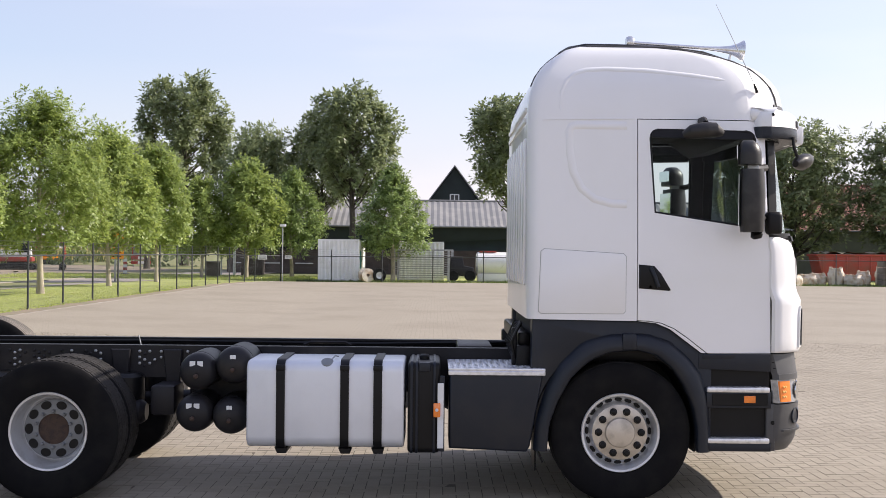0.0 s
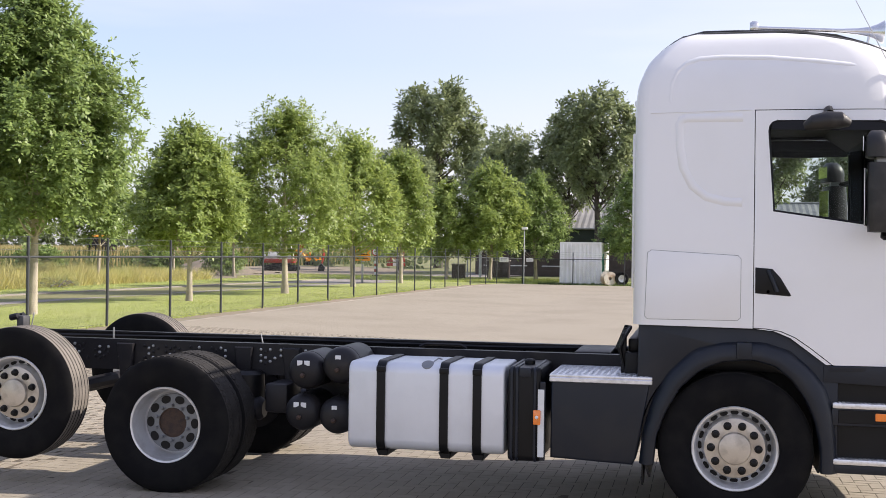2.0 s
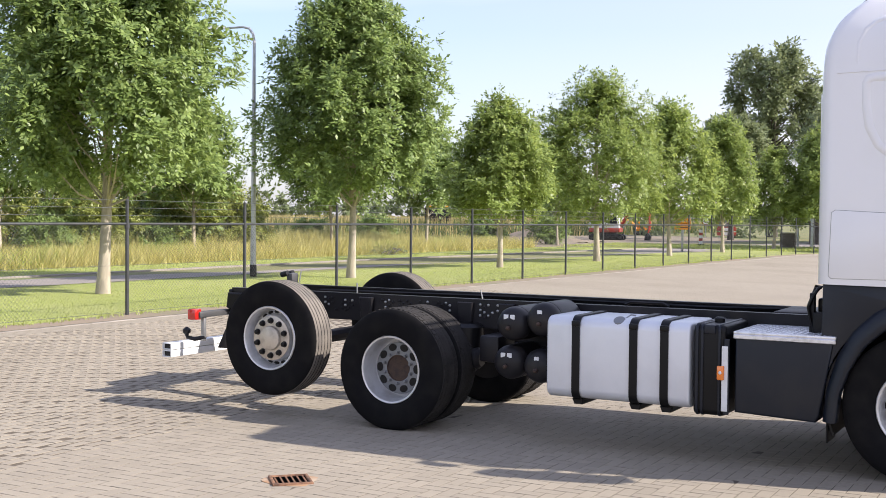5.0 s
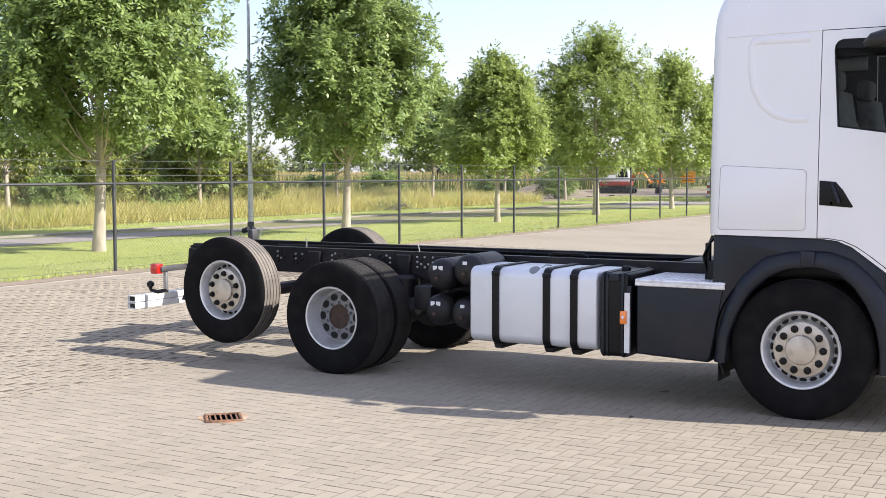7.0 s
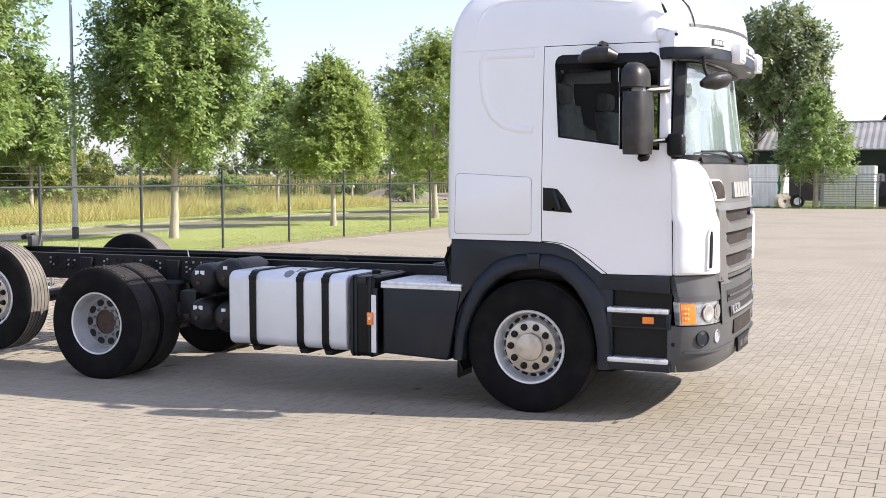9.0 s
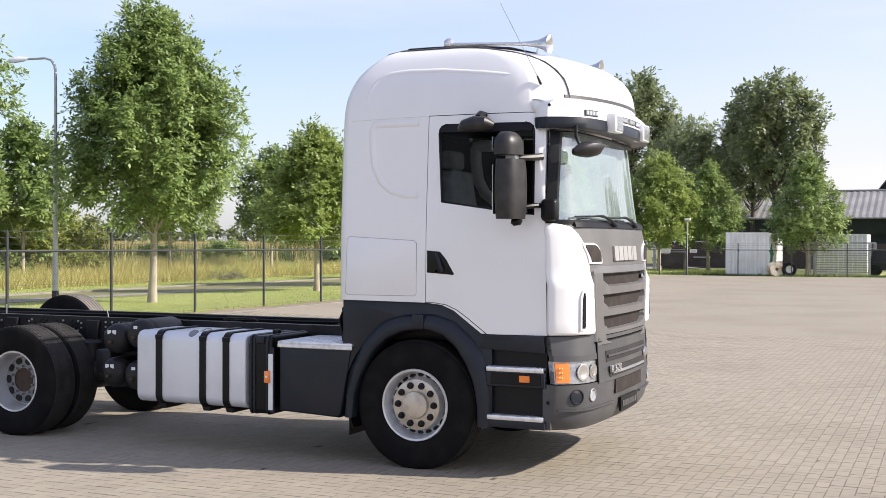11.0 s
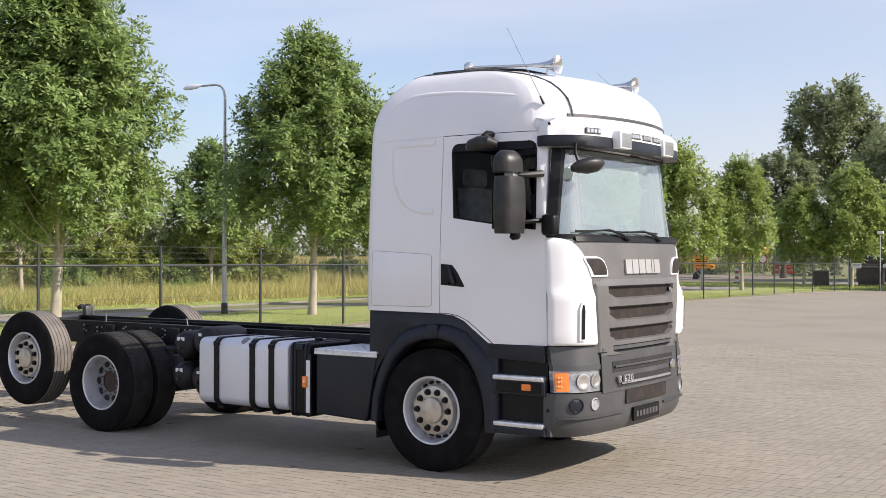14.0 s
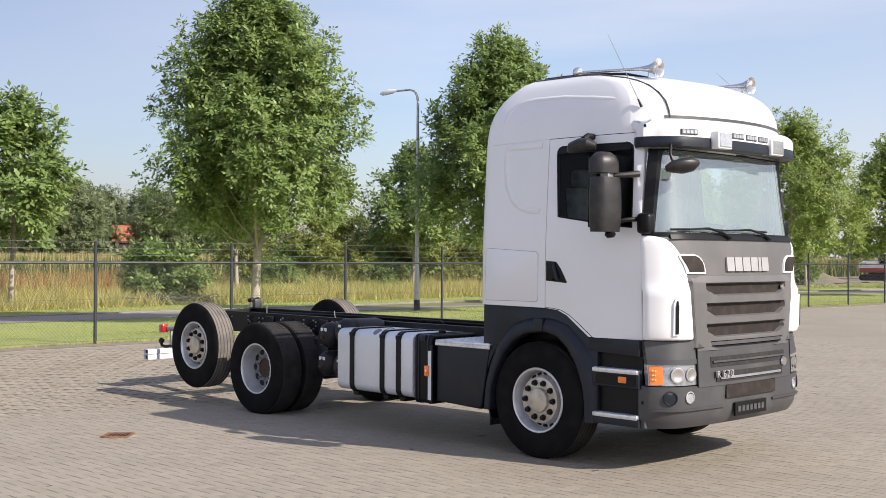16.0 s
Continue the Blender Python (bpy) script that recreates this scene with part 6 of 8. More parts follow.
for s in (-1, 1):
    arm = part("mirror_arm", sweep([(1.13, s * 1.12, 2.24), (1.08, s * 1.24, 2.235), (1.0, s * 1.33, 2.22), (0.95, s * 1.38, 2.20)], [0.022, 0.020, 0.020, 0.018], 8), M_black, truck, "wing mirrors in black housings")
    part("arm_foot", box(1.11, 1.245, min(s * 1.10, s * 1.22), max(s * 1.10, s * 1.22), 2.11, 2.29, 0.035, 3), M_black, arm)
    part("arm_upper", sweep([(1.11, s * 1.17, 2.63), (1.03, s * 1.30, 2.615), (0.96, s * 1.38, 2.61)], [0.03, 0.026, 0.024], 8), M_mirrorcase, arm)

    def housing(z0, z1, w, d, name, cx=0.945, cy=1.395, turn=0.0):
        m = Matrix.Translation((cx, s * cy, 0)) @ Matrix.Rotation(s * turn, 4, "Z")
        rows = []
        for k in np.linspace(0, 1, 9):
            z = z0 + (z1 - z0) * k
            f = math.sqrt(1 - (max(0.0, k - 0.40) / 0.68) ** 2) if name == "wide_mirror" else 0.84 + 0.16 * math.sin(math.pi * (0.04 + 0.92 * k)) ** 0.45
            ring = []
            for i in range(20):
                a = 2 * math.pi * i / 20
                c, q = math.cos(a), math.sin(a)
                px = math.copysign(abs(c) ** 0.75, c) * d * f * (1.0 if c > 0 else 0.55)
                py = math.copysign(abs(q) ** 0.6, q) * w * f
                ring.append(m @ Vector((px, py, z)))
            rows.append(ring)
        bm = bmesh.new()
        vs = [[bm.verts.new(p) for p in r] for r in rows]
        for a, b in zip(vs, vs[1:]):
            for i in range(20):
                bm.faces.new((a[i], a[(i + 1) % 20], b[(i + 1) % 20], b[i]))
        bm.faces.new(vs[0])
        bm.faces.new(vs[-1])
        bmesh.ops.bevel(bm, geom=[e for e in bm.edges if len(e.link_faces) == 2 and e.calc_face_angle(0) > 0.9], offset=0.012, segments=2, affect="EDGES")
        h = part(name, bm, M_mirrorcase, arm, "weathered dark plastic housing", 45)
        part("mirror_glass", prism([(m @ Vector((-0.58 * d, yy, 0))).xy[:] for yy in (-w * 0.8, w * 0.8)] + [(m @ Vector((-0.60 * d, yy, 0))).xy[:] for yy in (w * 0.8, -w * 0.8)], "z", z0 + 0.04, z1 - 0.04), M_mirror, h)
        return h
    housing(2.125, 2.595, 0.145, 0.122, "main_mirror", cx=0.918, cy=1.415, turn=0.25)
    housing(2.632, 2.815, 0.135, 0.112, "wide_mirror", cx=0.90, cy=1.41, turn=0.25)
    part("mirror_joint", box(0.90, 0.99, min(s * 1.33, s * 1.45), max(s * 1.33, s * 1.45), 2.585, 2.64, 0.012, 2), M_galv, arm)
    part("mirror_camera", sweep([(0.97, s * 1.40, 2.15), (0.985, s * 1.41, 2.10), (0.99, s * 1.41, 2.075)], [0.03, 0.05, 0.03], 10), M_black, arm)
near_m = part("kerb_mirror", sweep([(0.45, -1.30, 2.865), (0.50, -1.33, 2.885), (0.59, -1.335, 2.90), (0.68, -1.33, 2.90), (0.74, -1.30, 2.885)], [0.03, 0.056, 0.066, 0.062, 0.03], 12, flat=0.95), M_mirrorcase, truck, "rounded kerb mirror over the door")
part("mirror_stalk", sweep([(0.61, -1.17, 2.985), (0.61, -1.25, 2.985), (0.61, -1.31, 2.95)], 0.030, 8), M_black, near_m)
fm = part("front_mirror", sweep([(1.36, -1.13, 2.665), (1.40, -1.09, 2.68), (1.45, -1.02, 2.69), (1.50, -0.94, 2.705), (1.525, -0.89, 2.72)], [0.03, 0.062, 0.078, 0.07, 0.03], 12, flat=0.8), M_mirrorcase, truck, "front mirror on a bent arm")
part("mirror_stalk", sweep([(1.36, -1.06, 2.88), (1.365, -1.075, 2.80), (1.385, -1.07, 2.74), (1.43, -1.04, 2.70)], 0.013, 8), M_black, fm)
# wipers
part("wiper_cowl", front_band(2.065, 2.105, -1.06, 1.06, 0.016, 0.012, 0.04, 2, 31), M_black, truck)
for y0, y1 in ((0.42, -0.30), (-0.28, -0.92)):
    def scr(y, z, g=0.03):
        pts = [p for p in outline(z, g, 61) if p[0] > 1.0]
        return (float(np.interp(y, [p[1] for p in pts], [p[0] for p in pts])), y, z)
    w = part("wiper", sweep([scr(y0, 2.085), scr(y0 - 0.12, 2.13), scr((y0 + y1) / 2, 2.165), scr(y1, 2.15)], [0.016, 0.013, 0.010, 0.006], 8), M_black, truck, "black wiper arm")
    part("blade", sweep([scr(y0 - 0.02, 2.15, 0.014), scr((y0 + y1) / 2 - 0.05, 2.16, 0.014), scr(y1 - 0.12, 2.15, 0.014)], 0.008, 6), M_black, w)

# ---- inside the cab ----
part("dashboard", prism([(0.72, 1.24), (1.22, 1.24), (1.28, 2.06), (1.05, 2.10), (0.86, 2.02), (0.78, 1.80)], "y", -1.10, 1.10, 0.03, 2), M_dash, truck, "grey dashboard")
part("dash_hump", prism([(0.85, 2.0), (1.12, 2.02), (1.10, 2.16), (0.92, 2.13)], "y", 0.30, 0.95, 0.03, 2), M_inside, truck)
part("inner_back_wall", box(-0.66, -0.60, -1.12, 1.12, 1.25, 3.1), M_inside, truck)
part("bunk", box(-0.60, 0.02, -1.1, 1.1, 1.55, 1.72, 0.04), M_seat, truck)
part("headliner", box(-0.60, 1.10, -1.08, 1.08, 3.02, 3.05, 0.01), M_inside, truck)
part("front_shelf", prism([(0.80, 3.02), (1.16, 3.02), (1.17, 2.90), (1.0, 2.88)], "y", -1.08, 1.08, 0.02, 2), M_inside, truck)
for y in (-0.66, 0.66):
    seat = part("seat", box(0.14, 0.68, y - 0.26, y + 0.26, 1.72, 1.90, 0.06, 3), M_seat, truck, "dark cloth cab seat")
    part("backrest", prism([(0.12, 1.86), (0.28, 1.84), (0.26, 2.2), (0.20, 2.56), (0.06, 2.56)], "y", y - 0.25, y + 0.25, 0.05, 3), M_seat, seat)
    part("headrest", box(0.04, 0.17, y - 0.14, y + 0.14, 2.575, 2.74, 0.04, 3), M_seat, seat)
    part("seat_base", box(0.15, 0.6, y - 0.2, y + 0.2, 1.24, 1.74, 0.02), M_inside, seat)
wheel_pts = [(Matrix.Translation((0.80, 0.66, 2.08)) @ Matrix.Rotation(radians(-42), 4, "Y")) @ Vector((0.23 * math.cos(a), 0.23 * math.sin(a), 0)) for a in np.linspace(0, 2 * math.pi, 33)[:-1]]
sw = part("steering_wheel", sweep(wheel_pts, 0.017, 8, closed=True), M_black, truck, "black steering wheel")
part("column", cyl((0.82, 0.66, 2.05), (1.0, 0.66, 1.85), 0.05, 12), M_inside, sw)
for a in (0.5, 2.6, 4.7):
    part("spoke", cyl((0.80, 0.66, 2.08), wheel_pts[int(a / 6.283 * 32)], 0.014, 6), M_inside, sw)

# ---- chassis ----
for s in (-1, 1):
    rail = [(s * 0.47, 0.885), (s * 0.39, 0.885), (s * 0.39, 0.90), (s * 0.458, 0.90), (s * 0.458, 1.135), (s * 0.39, 1.135), (s * 0.39, 1.15), (s * 0.47, 1.15)]
    fr = part("frame_rail", prism(rail, "x", -6.85, 1.0), M_chassis, truck, "black steel frame rail with bolt holes", 0)
    # bolts and small brackets on the web
    bolt_me = mesh_of(lathe([(0.013, 0), (0.013, 0.010 * s), (0.006, 0.014 * s)], 6, "y"), "bolt")
    bolt_me.materials.append(M_chassis)
    bright_me = bolt_me.copy()
    bright_me.materials.clear()
    bright_me.materials.append(M_galv)
    r = np.random.default_rng(5)
    for cx in (-6.6, -6.38, -6.15, -5.65, -5.45, -5.22, -4.98, -4.78, -4.55, -4.35, -4.12, -3.9, -3.72, -3.5):
        for i in range(4):
            for j in range(3):
                if r.random() < 0.72:
                    o = new("bolt", bright_me if r.random() < 0.5 else bolt_me)
                    o.matrix_basis, o.parent = pose(cx + i * 0.042, s * 0.47, 1.10 - j * 0.05 - 0.02 * (i % 2)), fr
    for cx in (-5.15, -4.05, -3.62):
        part("hanger_bracket", prism([(cx - 0.08, 1.12), (cx + 0.08, 1.12), (cx + 0.06, 0.75), (cx - 0.03, 0.70)], "y", s * 0.475, s * 0.51, 0.008, 1), M_chassis, fr)
    part("air_spring", lathe([(0.10, 0.62), (0.14, 0.66), (0.145, 0.78), (0.14, 0.90), (0.10, 0.93)], 20, "z", Matrix.Translation((-4.95, s * 0.56, 0))), M_black, truck)
    part("air_spring", lathe([(0.10, 0.62), (0.14, 0.66), (0.145, 0.78), (0.14, 0.90), (0.10, 0.93)], 20, "z", Matrix.Translation((-3.98, s * 0.56, 0))), M_black, truck)
    part("trailing_arm", box(-5.1, -3.9, min(s * 0.50, s * 0.60), max(s * 0.50, s * 0.60), 0.55, 0.62, 0.015), M_chassis, truck)
    part("rail_pipe", sweep([(-6.3, s * 0.36, 1.10), (-4.0, s * 0.36, 1.12), (-2.0, s * 0.35, 1.11), (-0.6, s * 0.34, 1.14)], 0.018, 6), M_black, fr)
for x in (-6.75, -5.2, -4.0, -2.9, -1.7, -0.75):
    part("cross_member", box(x - 0.06, x + 0.06, -0.45, 0.45, 0.93, 1.09, 0.01), M_chassis, truck)
part("drive_axle", sweep([(X_D, -0.75, HUB_Z), (X_D, -0.35, HUB_Z), (X_D, -0.2, HUB_Z), (X_D, 0.2, HUB_Z), (X_D, 0.35, HUB_Z), (X_D, 0.75, HUB_Z)], [0.09, 0.10, 0.2, 0.2, 0.10, 0.09], 14), M_chassis, truck)
part("tag_axle", sweep([(X_T, -0.95, TAG_Z), (X_T, -0.6, TAG_Z - 0.06), (X_T, 0.6, TAG_Z - 0.06), (X_T, 0.95, TAG_Z)], 0.07, 10), M_chassis, truck)
part("prop_shaft", cyl((X_D, 0, 0.62), (-0.5, 0, 0.85), 0.06, 12), M_chassis, truck)
part("gearbox", sweep([(-1.5, 0, 0.8), (-1.3, 0, 0.8), (-0.6, 0, 0.8)], [0.14, 0.24, 0.3], 14), M_chassis, truck)
# hose gantry behind the cab
part("cable_stand", box(-0.83, -0.79, -0.98, -0.92, 1.0, 1.36, 0.01), M_black, truck)
for i in range(5):
    part("air_hose", sweep([(-0.80, -0.98 + i * 0.05, 1.08), (-0.835 - 0.008 * i, -1.0 + i * 0.04, 1.25), (-0.80, -1.0 + i * 0.03, 1.33 + 0.02 * i), (-0.76, -0.98 + i * 0.03, 1.40)], 0.012, 6), M_black, truck)
part("rear_mount", box(-0.80, -0.66, -1.02, -0.92, 0.95, 1.22, 0.02), M_black, truck)
part("rear_mount", box(-0.80, -0.66, 0.92, 1.02, 0.95, 1.22, 0.02), M_black, truck)
part("rear_cross", box(-0.78, -0.68, -0.92, 0.92, 1.20, 1.32, 0.02), M_black, truck)
# pressed ribs of the cab's back wall
for y in (-1.0, -0.72, -0.44, -0.16, 0.16, 0.44, 0.72, 1.0):
    part("wall_rib", box(-0.755, -0.733, y - 0.06, y + 0.06, 1.70, 2.85, 0.01, 2), M_white, truck)
for z in (3.0, 3.08):
    part("wall_rib", box(-0.748, -0.728, -1.0, 1.0, z - 0.02, z + 0.02, 0.008, 2), M_white, truck)
# fuel tank with straps
def round_box(x0, x1, y0, y1, z0, z1, r, n=6):
    """A long box along x with rounded long edges."""
    pts = []
    for cy, cz, a0 in ((y1 - r, z1 - r, 0), (y0 + r, z1 - r, 90), (y0 + r, z0 + r, 180), (y1 - r, z0 + r, 270)):
        pts += [(cy + r * math.cos(radians(a0 + 90 * i / n)), cz + r * math.sin(radians(a0 + 90 * i / n))) for i in range(n + 1)]
    return pts


TY0, TY1, TZ0, TZ1 = -1.238, -0.56, 0.435, 1.105
tank = part("fuel_tank", prism(round_box(0, 0, TY0, TY1, TZ0, TZ1, 0.085), "x", -2.885, -1.672, 0.022, 3), M_tank, truck, "silver aluminium fuel tank with black straps", 40)
for x in (-2.622, -2.13, -1.875):
    ring = round_box(0, 0, TY0 - 0.012, TY1 + 0.01, TZ0 - 0.012, TZ1 + 0.012, 0.09)
    outer, inner_r = ring, round_box(0, 0, TY0 - 0.001, TY1, TZ0, TZ1, 0.085)
    bm = bmesh.new()
    vs = [[bm.verts.new((x + dx, p[0], p[1])) for p in q] for q, dx in ((outer, -0.033), (outer, 0.033), (inner_r, 0.033), (inner_r, -0.033))]
    k = len(outer)
    for a, b in zip(vs, vs[1:] + vs[:1]):
        for i in range(k):
            bm.faces.new((a[i], a[(i + 1) % k], b[(i + 1) % k], b[i]))
    part("tank_strap", bm, M_black, tank)
    part("strap_clamp", box(x - 0.036, x + 0.036, TY0 - 0.020, TY0 + 0.01, 1.03, 1.075, 0.008, 2), M_black, tank)
    part("tank_bracket", prism([(x - 0.05, 0.43), (x + 0.05, 0.43), (x + 0.04, 0.385), (x - 0.03, 0.385)], "y", -1.19, -0.5, 0.006, 1), M_black, tank)
cap = part("filler_cap", lathe([(0.0, 0.0), (0.056, 0.0), (0.056, 0.02), (0.048, 0.045), (0.035, 0.05), (0.0, 0.05)], 24, "z", Matrix.Translation((-2.27, -1.165, 1.058)) @ Matrix.Rotation(radians(32), 4, "X")), M_signgrey, tank, "round chrome filler cap")
part("cap_chain", sweep([(-2.25, -1.12, 1.10), (-2.22, -1.05, 1.13), (-2.2, -1.0, 1.12)], 0.006, 5), M_galv, tank)

# black slim locker beside the tank, with reflector strip and marker lamp
lock = part("side_locker", prism(round_box(0, 0, -1.232, -0.55, 0.40, 1.10, 0.05), "x", -1.645, -1.395, 0.025, 3), M_black, truck, "black ribbed plastic side locker", 40)
for x in (-1.615, -1.575, -1.44):
    part("locker_rib", prism(round_box(0, 0, -1.243, -0.56, 0.395, 1.108, 0.055), "x", x - 0.011, x + 0.011, 0.004, 1), M_plastic, lock)
part("locker_latch", box(-1.56, -1.47, -1.245, -1.2, 1.03, 1.10, 0.01, 2), M_plastic, lock)
part("reflector_strip", box(-1.415, -1.368, -1.262, -1.255, 0.445, 0.945, 0.003, 1), M_label, lock, "white reflector strip")
mk = part("marker_lamp", box(-1.447, -1.392, -1.285, -1.255, 0.685, 0.795, 0.008, 2), M_orange, lock, "amber side marker lamp")
part("marker_bulb", lathe([(0.0, 0.0), (0.013, 0.0), (0.009, -0.006), (0.0, -0.008)], 12, "y", Matrix.Translation((-1.42, -1.285, 0.742))), M_label, mk)
part("marker_bracket", box(-1.40, -1.36, -1.255, -1.235, 0.42, 1.0, 0.004, 1), M_plastic, lock)
part("coolant_cap", lathe([(0.04, 1.09), (0.04, 1.13), (0.028, 1.14), (0.0, 1.14)], 16, "z", Matrix.Translation((-1.52, -0.95, 0))), M_black, lock)

# grey battery box with tread plate lid
bb = part("battery_box", prism([(-1.325, 0.44), (-0.725, 0.415), (-0.70, 0.46), (-0.60, 1.02), (-0.62, 1.035), (-1.325, 1.035)], "y", -1.225, -0.5, 0.022, 3), M_plastic, truck, "dark grey battery box with bright tread plate lid", 40)
lid = part("tread_lid", box(-1.335, -0.585, -1.235, -0.5, 1.037, 1.062, 0.008, 2), M_alu, bb, "dimpled aluminium tread plate")
stud_me = mesh_of(box(-0.022, 0.022, -0.004, 0.004, 0, 0.004, 0.0015, 1), "stud")
stud_me.materials.append(M_alu)
for i in range(16):
    for j in range(14):
        o = new("stud", stud_me)
        o.matrix_basis, o.parent = pose(-1.30 + i * 0.045, -1.21 + j * 0.05, 1.0615, 0, 0, 45 if (i + j) % 2 else -45), lid
part("lid_edge", box(-1.335, -0.585, -1.240, -1.225, 1.005, 1.040, 0.005, 1), M_alu, bb)

# four air bottles lying across, behind the tank
for i, (x, z) in enumerate(((-3.30, 0.995), (-3.015, 1.045), (-3.325, 0.665), (-3.04, 0.650))):
    b = part("air_bottle", lathe([(0.0, -1.105), (0.05, -1.10), (0.10, -1.085), (0.132, -1.055), (0.146, -1.015), (0.148, -0.98), (0.148, -0.55), (0.13, -0.50), (0.08, -0.47), (0.0, -0.46)], 32, "y", Matrix.Translation((x, 0, z))), M_chassis, truck, "black steel air bottle with white stickers")
    for dx in ((-0.03, 0.03) if i % 2 == 0 else (0.0,)):
        part("sticker", box(x + dx - 0.022, x + dx + 0.022, -1.098, -1.090, z + 0.045, z + 0.085, 0.002, 1, None), M_label, b, m=Matrix.Identity(4))
    part("bottle_band", lathe([(0.150, -0.95), (0.150, -0.91)], 32, "y", Matrix.Translation((x, 0, z))), M_black, b)
    part("drain_valve", lathe([(0.018, 0), (0.018, -0.03), (0.008, -0.04)], 10, "y", Matrix.Translation((x, -1.10, z - 0.03))), M_rust, b)
part("bottle_bracket", box(-3.45, -2.90, -0.62, -0.47, 0.62, 1.10, 0.02), M_chassis, truck)
part("valve_block", box(-3.72, -3.52, -0.85, -0.5, 0.62, 0.86, 0.03), M_chassis, truck)
part("brake_chamber", lathe([(0.0, 0.0), (0.09, 0.01), (0.10, 0.08), (0.10, 0.16), (0.07, 0.2), (0.0, 0.2)], 18, "x", Matrix.Translation((-4.0, -0.62, 0.62))), M_chassis, truck)
# two unseen far-side boxes, sized to set the shadow edge under the truck
part("silencer", box(-2.9, -1.4, 0.55, 0.96, 0.50, 1.05, 0.06, 3), M_galv, truck, "unseen box on the far side that shapes the ground shadow")
part("far_tank", box(-1.3, -0.7, 0.55, 1.05, 0.47, 1.05, 0.05, 3), M_plastic, truck)

# the tail: lamp bar, underrun beam, tow ball, lashing posts
tail = part("underrun_beam", boolean(mesh_of(box(-7.24, -7.12, -1.1, 1.1, 0.455, 0.524, 0.006, 2)), mesh_of(box(-7.232, -7.128, -1.2, 1.2, 0.463, 0.516))), M_label, truck, "white underrun beam of two hollow tubes", 0)
part("upper_tube", boolean(mesh_of(box(-7.24, -7.12, -1.1, 1.1, 0.531, 0.60, 0.006, 2)), mesh_of(box(-7.232, -7.128, -1.2, 1.2, 0.539, 0.592))), M_label, tail, smooth=0)
# added dark plates just inside the tube ends imitate the shade within
for s in (-1, 1):
    for z in (0.464, 0.540):
        part("tube_plug", box(-7.231, -7.129, min(s * 1.055, s * 1.07), max(s * 1.055, s * 1.07), z, z + 0.051), M_slot, tail)
part("tube_joint", box(-7.22, -7.14, -1.09, 1.09, 0.522, 0.533), M_galv, tail)
for s in (-1, 1):
    part("beam_arm", prism([(-7.05, 0.50), (-6.93, 0.50), (-6.70, 0.95), (-6.82, 0.95)], "y", s * 0.40, s * 0.46), M_chassis, truck)
    lb = part("lamp_bracket", box(-6.92, -6.84, min(s * 0.5, s * 0.98), max(s * 0.5, s * 0.98), 0.865, 0.925, 0.008), M_bumper, truck, "grey steel rear lamp bracket")
    part("rear_lamp", box(-6.97, -6.86, min(s * 0.93, s * 1.03), max(s * 0.93, s * 1.03), 0.84, 0.955, 0.02, 2), M_red, lb, "red rear lamp")
    part("bracket_leg", box(-6.90, -6.86, min(s * 0.86, s * 0.9), max(s * 0.86, s * 0.9), 0.62, 0.90, 0.006), M_galv, lb)
    part("tow_eye", sweep([(-6.86, s * 0.88, 0.66), (-6.98, s * 0.90, 0.635), (-7.06, s * 0.92, 0.65), (-7.07, s * 0.92, 0.68), (-7.07, s * 0.92, 0.70), (-7.07, s * 0.92, 0.73), (-7.07, s * 0.92, 0.755)], [0.024, 0.022, 0.020, 0.022, 0.040, 0.042, 0.014], 10), M_chassis, lb)
    part("mud_wing_stub", prism([(-6.6, 1.10), (-6.84, 1.10), (-6.86, 0.95), (-6.80, 0.92)], "y", s * 0.47, s * 0.56, 0.01, 1), M_black, truck)
post = part("coupling_bracket", box(-6.80, -6.72, 0.40, 0.52, 1.145, 1.27, 0.015), M_bumper, truck, "small grey bracket with air couplings")
for y in (0.40, 0.50):
    part("coupling", cyl((-6.86, y, 1.25), (-6.78, y, 1.27), 0.032, 10), M_chassis, post)
part("coupling_rod", cyl((-6.70, 0.50, 1.14), (-6.68, 0.52, 1.30), 0.006, 6), M_galv, post)
part("rear_cross_plate", box(-6.9, -6.82, -0.47, 0.47, 0.85, 1.13, 0.01), M_chassis, truck)
part("rail_rod", cyl((-5.3, -0.43, 1.145), (-5.3, -0.43, 1.25), 0.008, 6), M_galv, truck)
part("rail_rod", cyl((-3.9, -0.43, 1.145), (-3.92, -0.43, 1.23), 0.006, 6), M_galv, truck)
part("deck_hoop", sweep([(-2.55, -0.3, 1.15), (-2.5, -0.3, 1.175), (-2.2, -0.3, 1.175), (-2.15, -0.3, 1.15)], 0.014, 6), M_chassis, truck)
part("deck_box", box(-1.25, -0.95, -0.35, 0.3, 1.02, 1.16, 0.02), M_chassis, truck)

# ---- lamps and signs ----
lamp = thing("street_lamp", "grey steel street lamp with a curved arm", "street lamp", pose(-19.85, 16.1, 0.13))
part("pole", sweep([(0, 0, 0), (0, 0, 1.3), (0, 0, 1.35), (0, 0, 4.6), (0, 0, 4.65), (0, 0, 6.75), (-0.05, 0.01, 6.95), (-0.2, 0.03, 7.12), (-0.45, 0.06, 7.19), (-1.2, 0.15, 7.22)], [0.085, 0.08, 0.07, 0.06, 0.05, 0.042, 0.04, 0.036, 0.034, 0.03], 14), M_lead, lamp)
part("foot_sleeve", lathe([(0.10, 0), (0.10, 0.35), (0.085, 0.38)], 14, "z"), M_black, lamp)
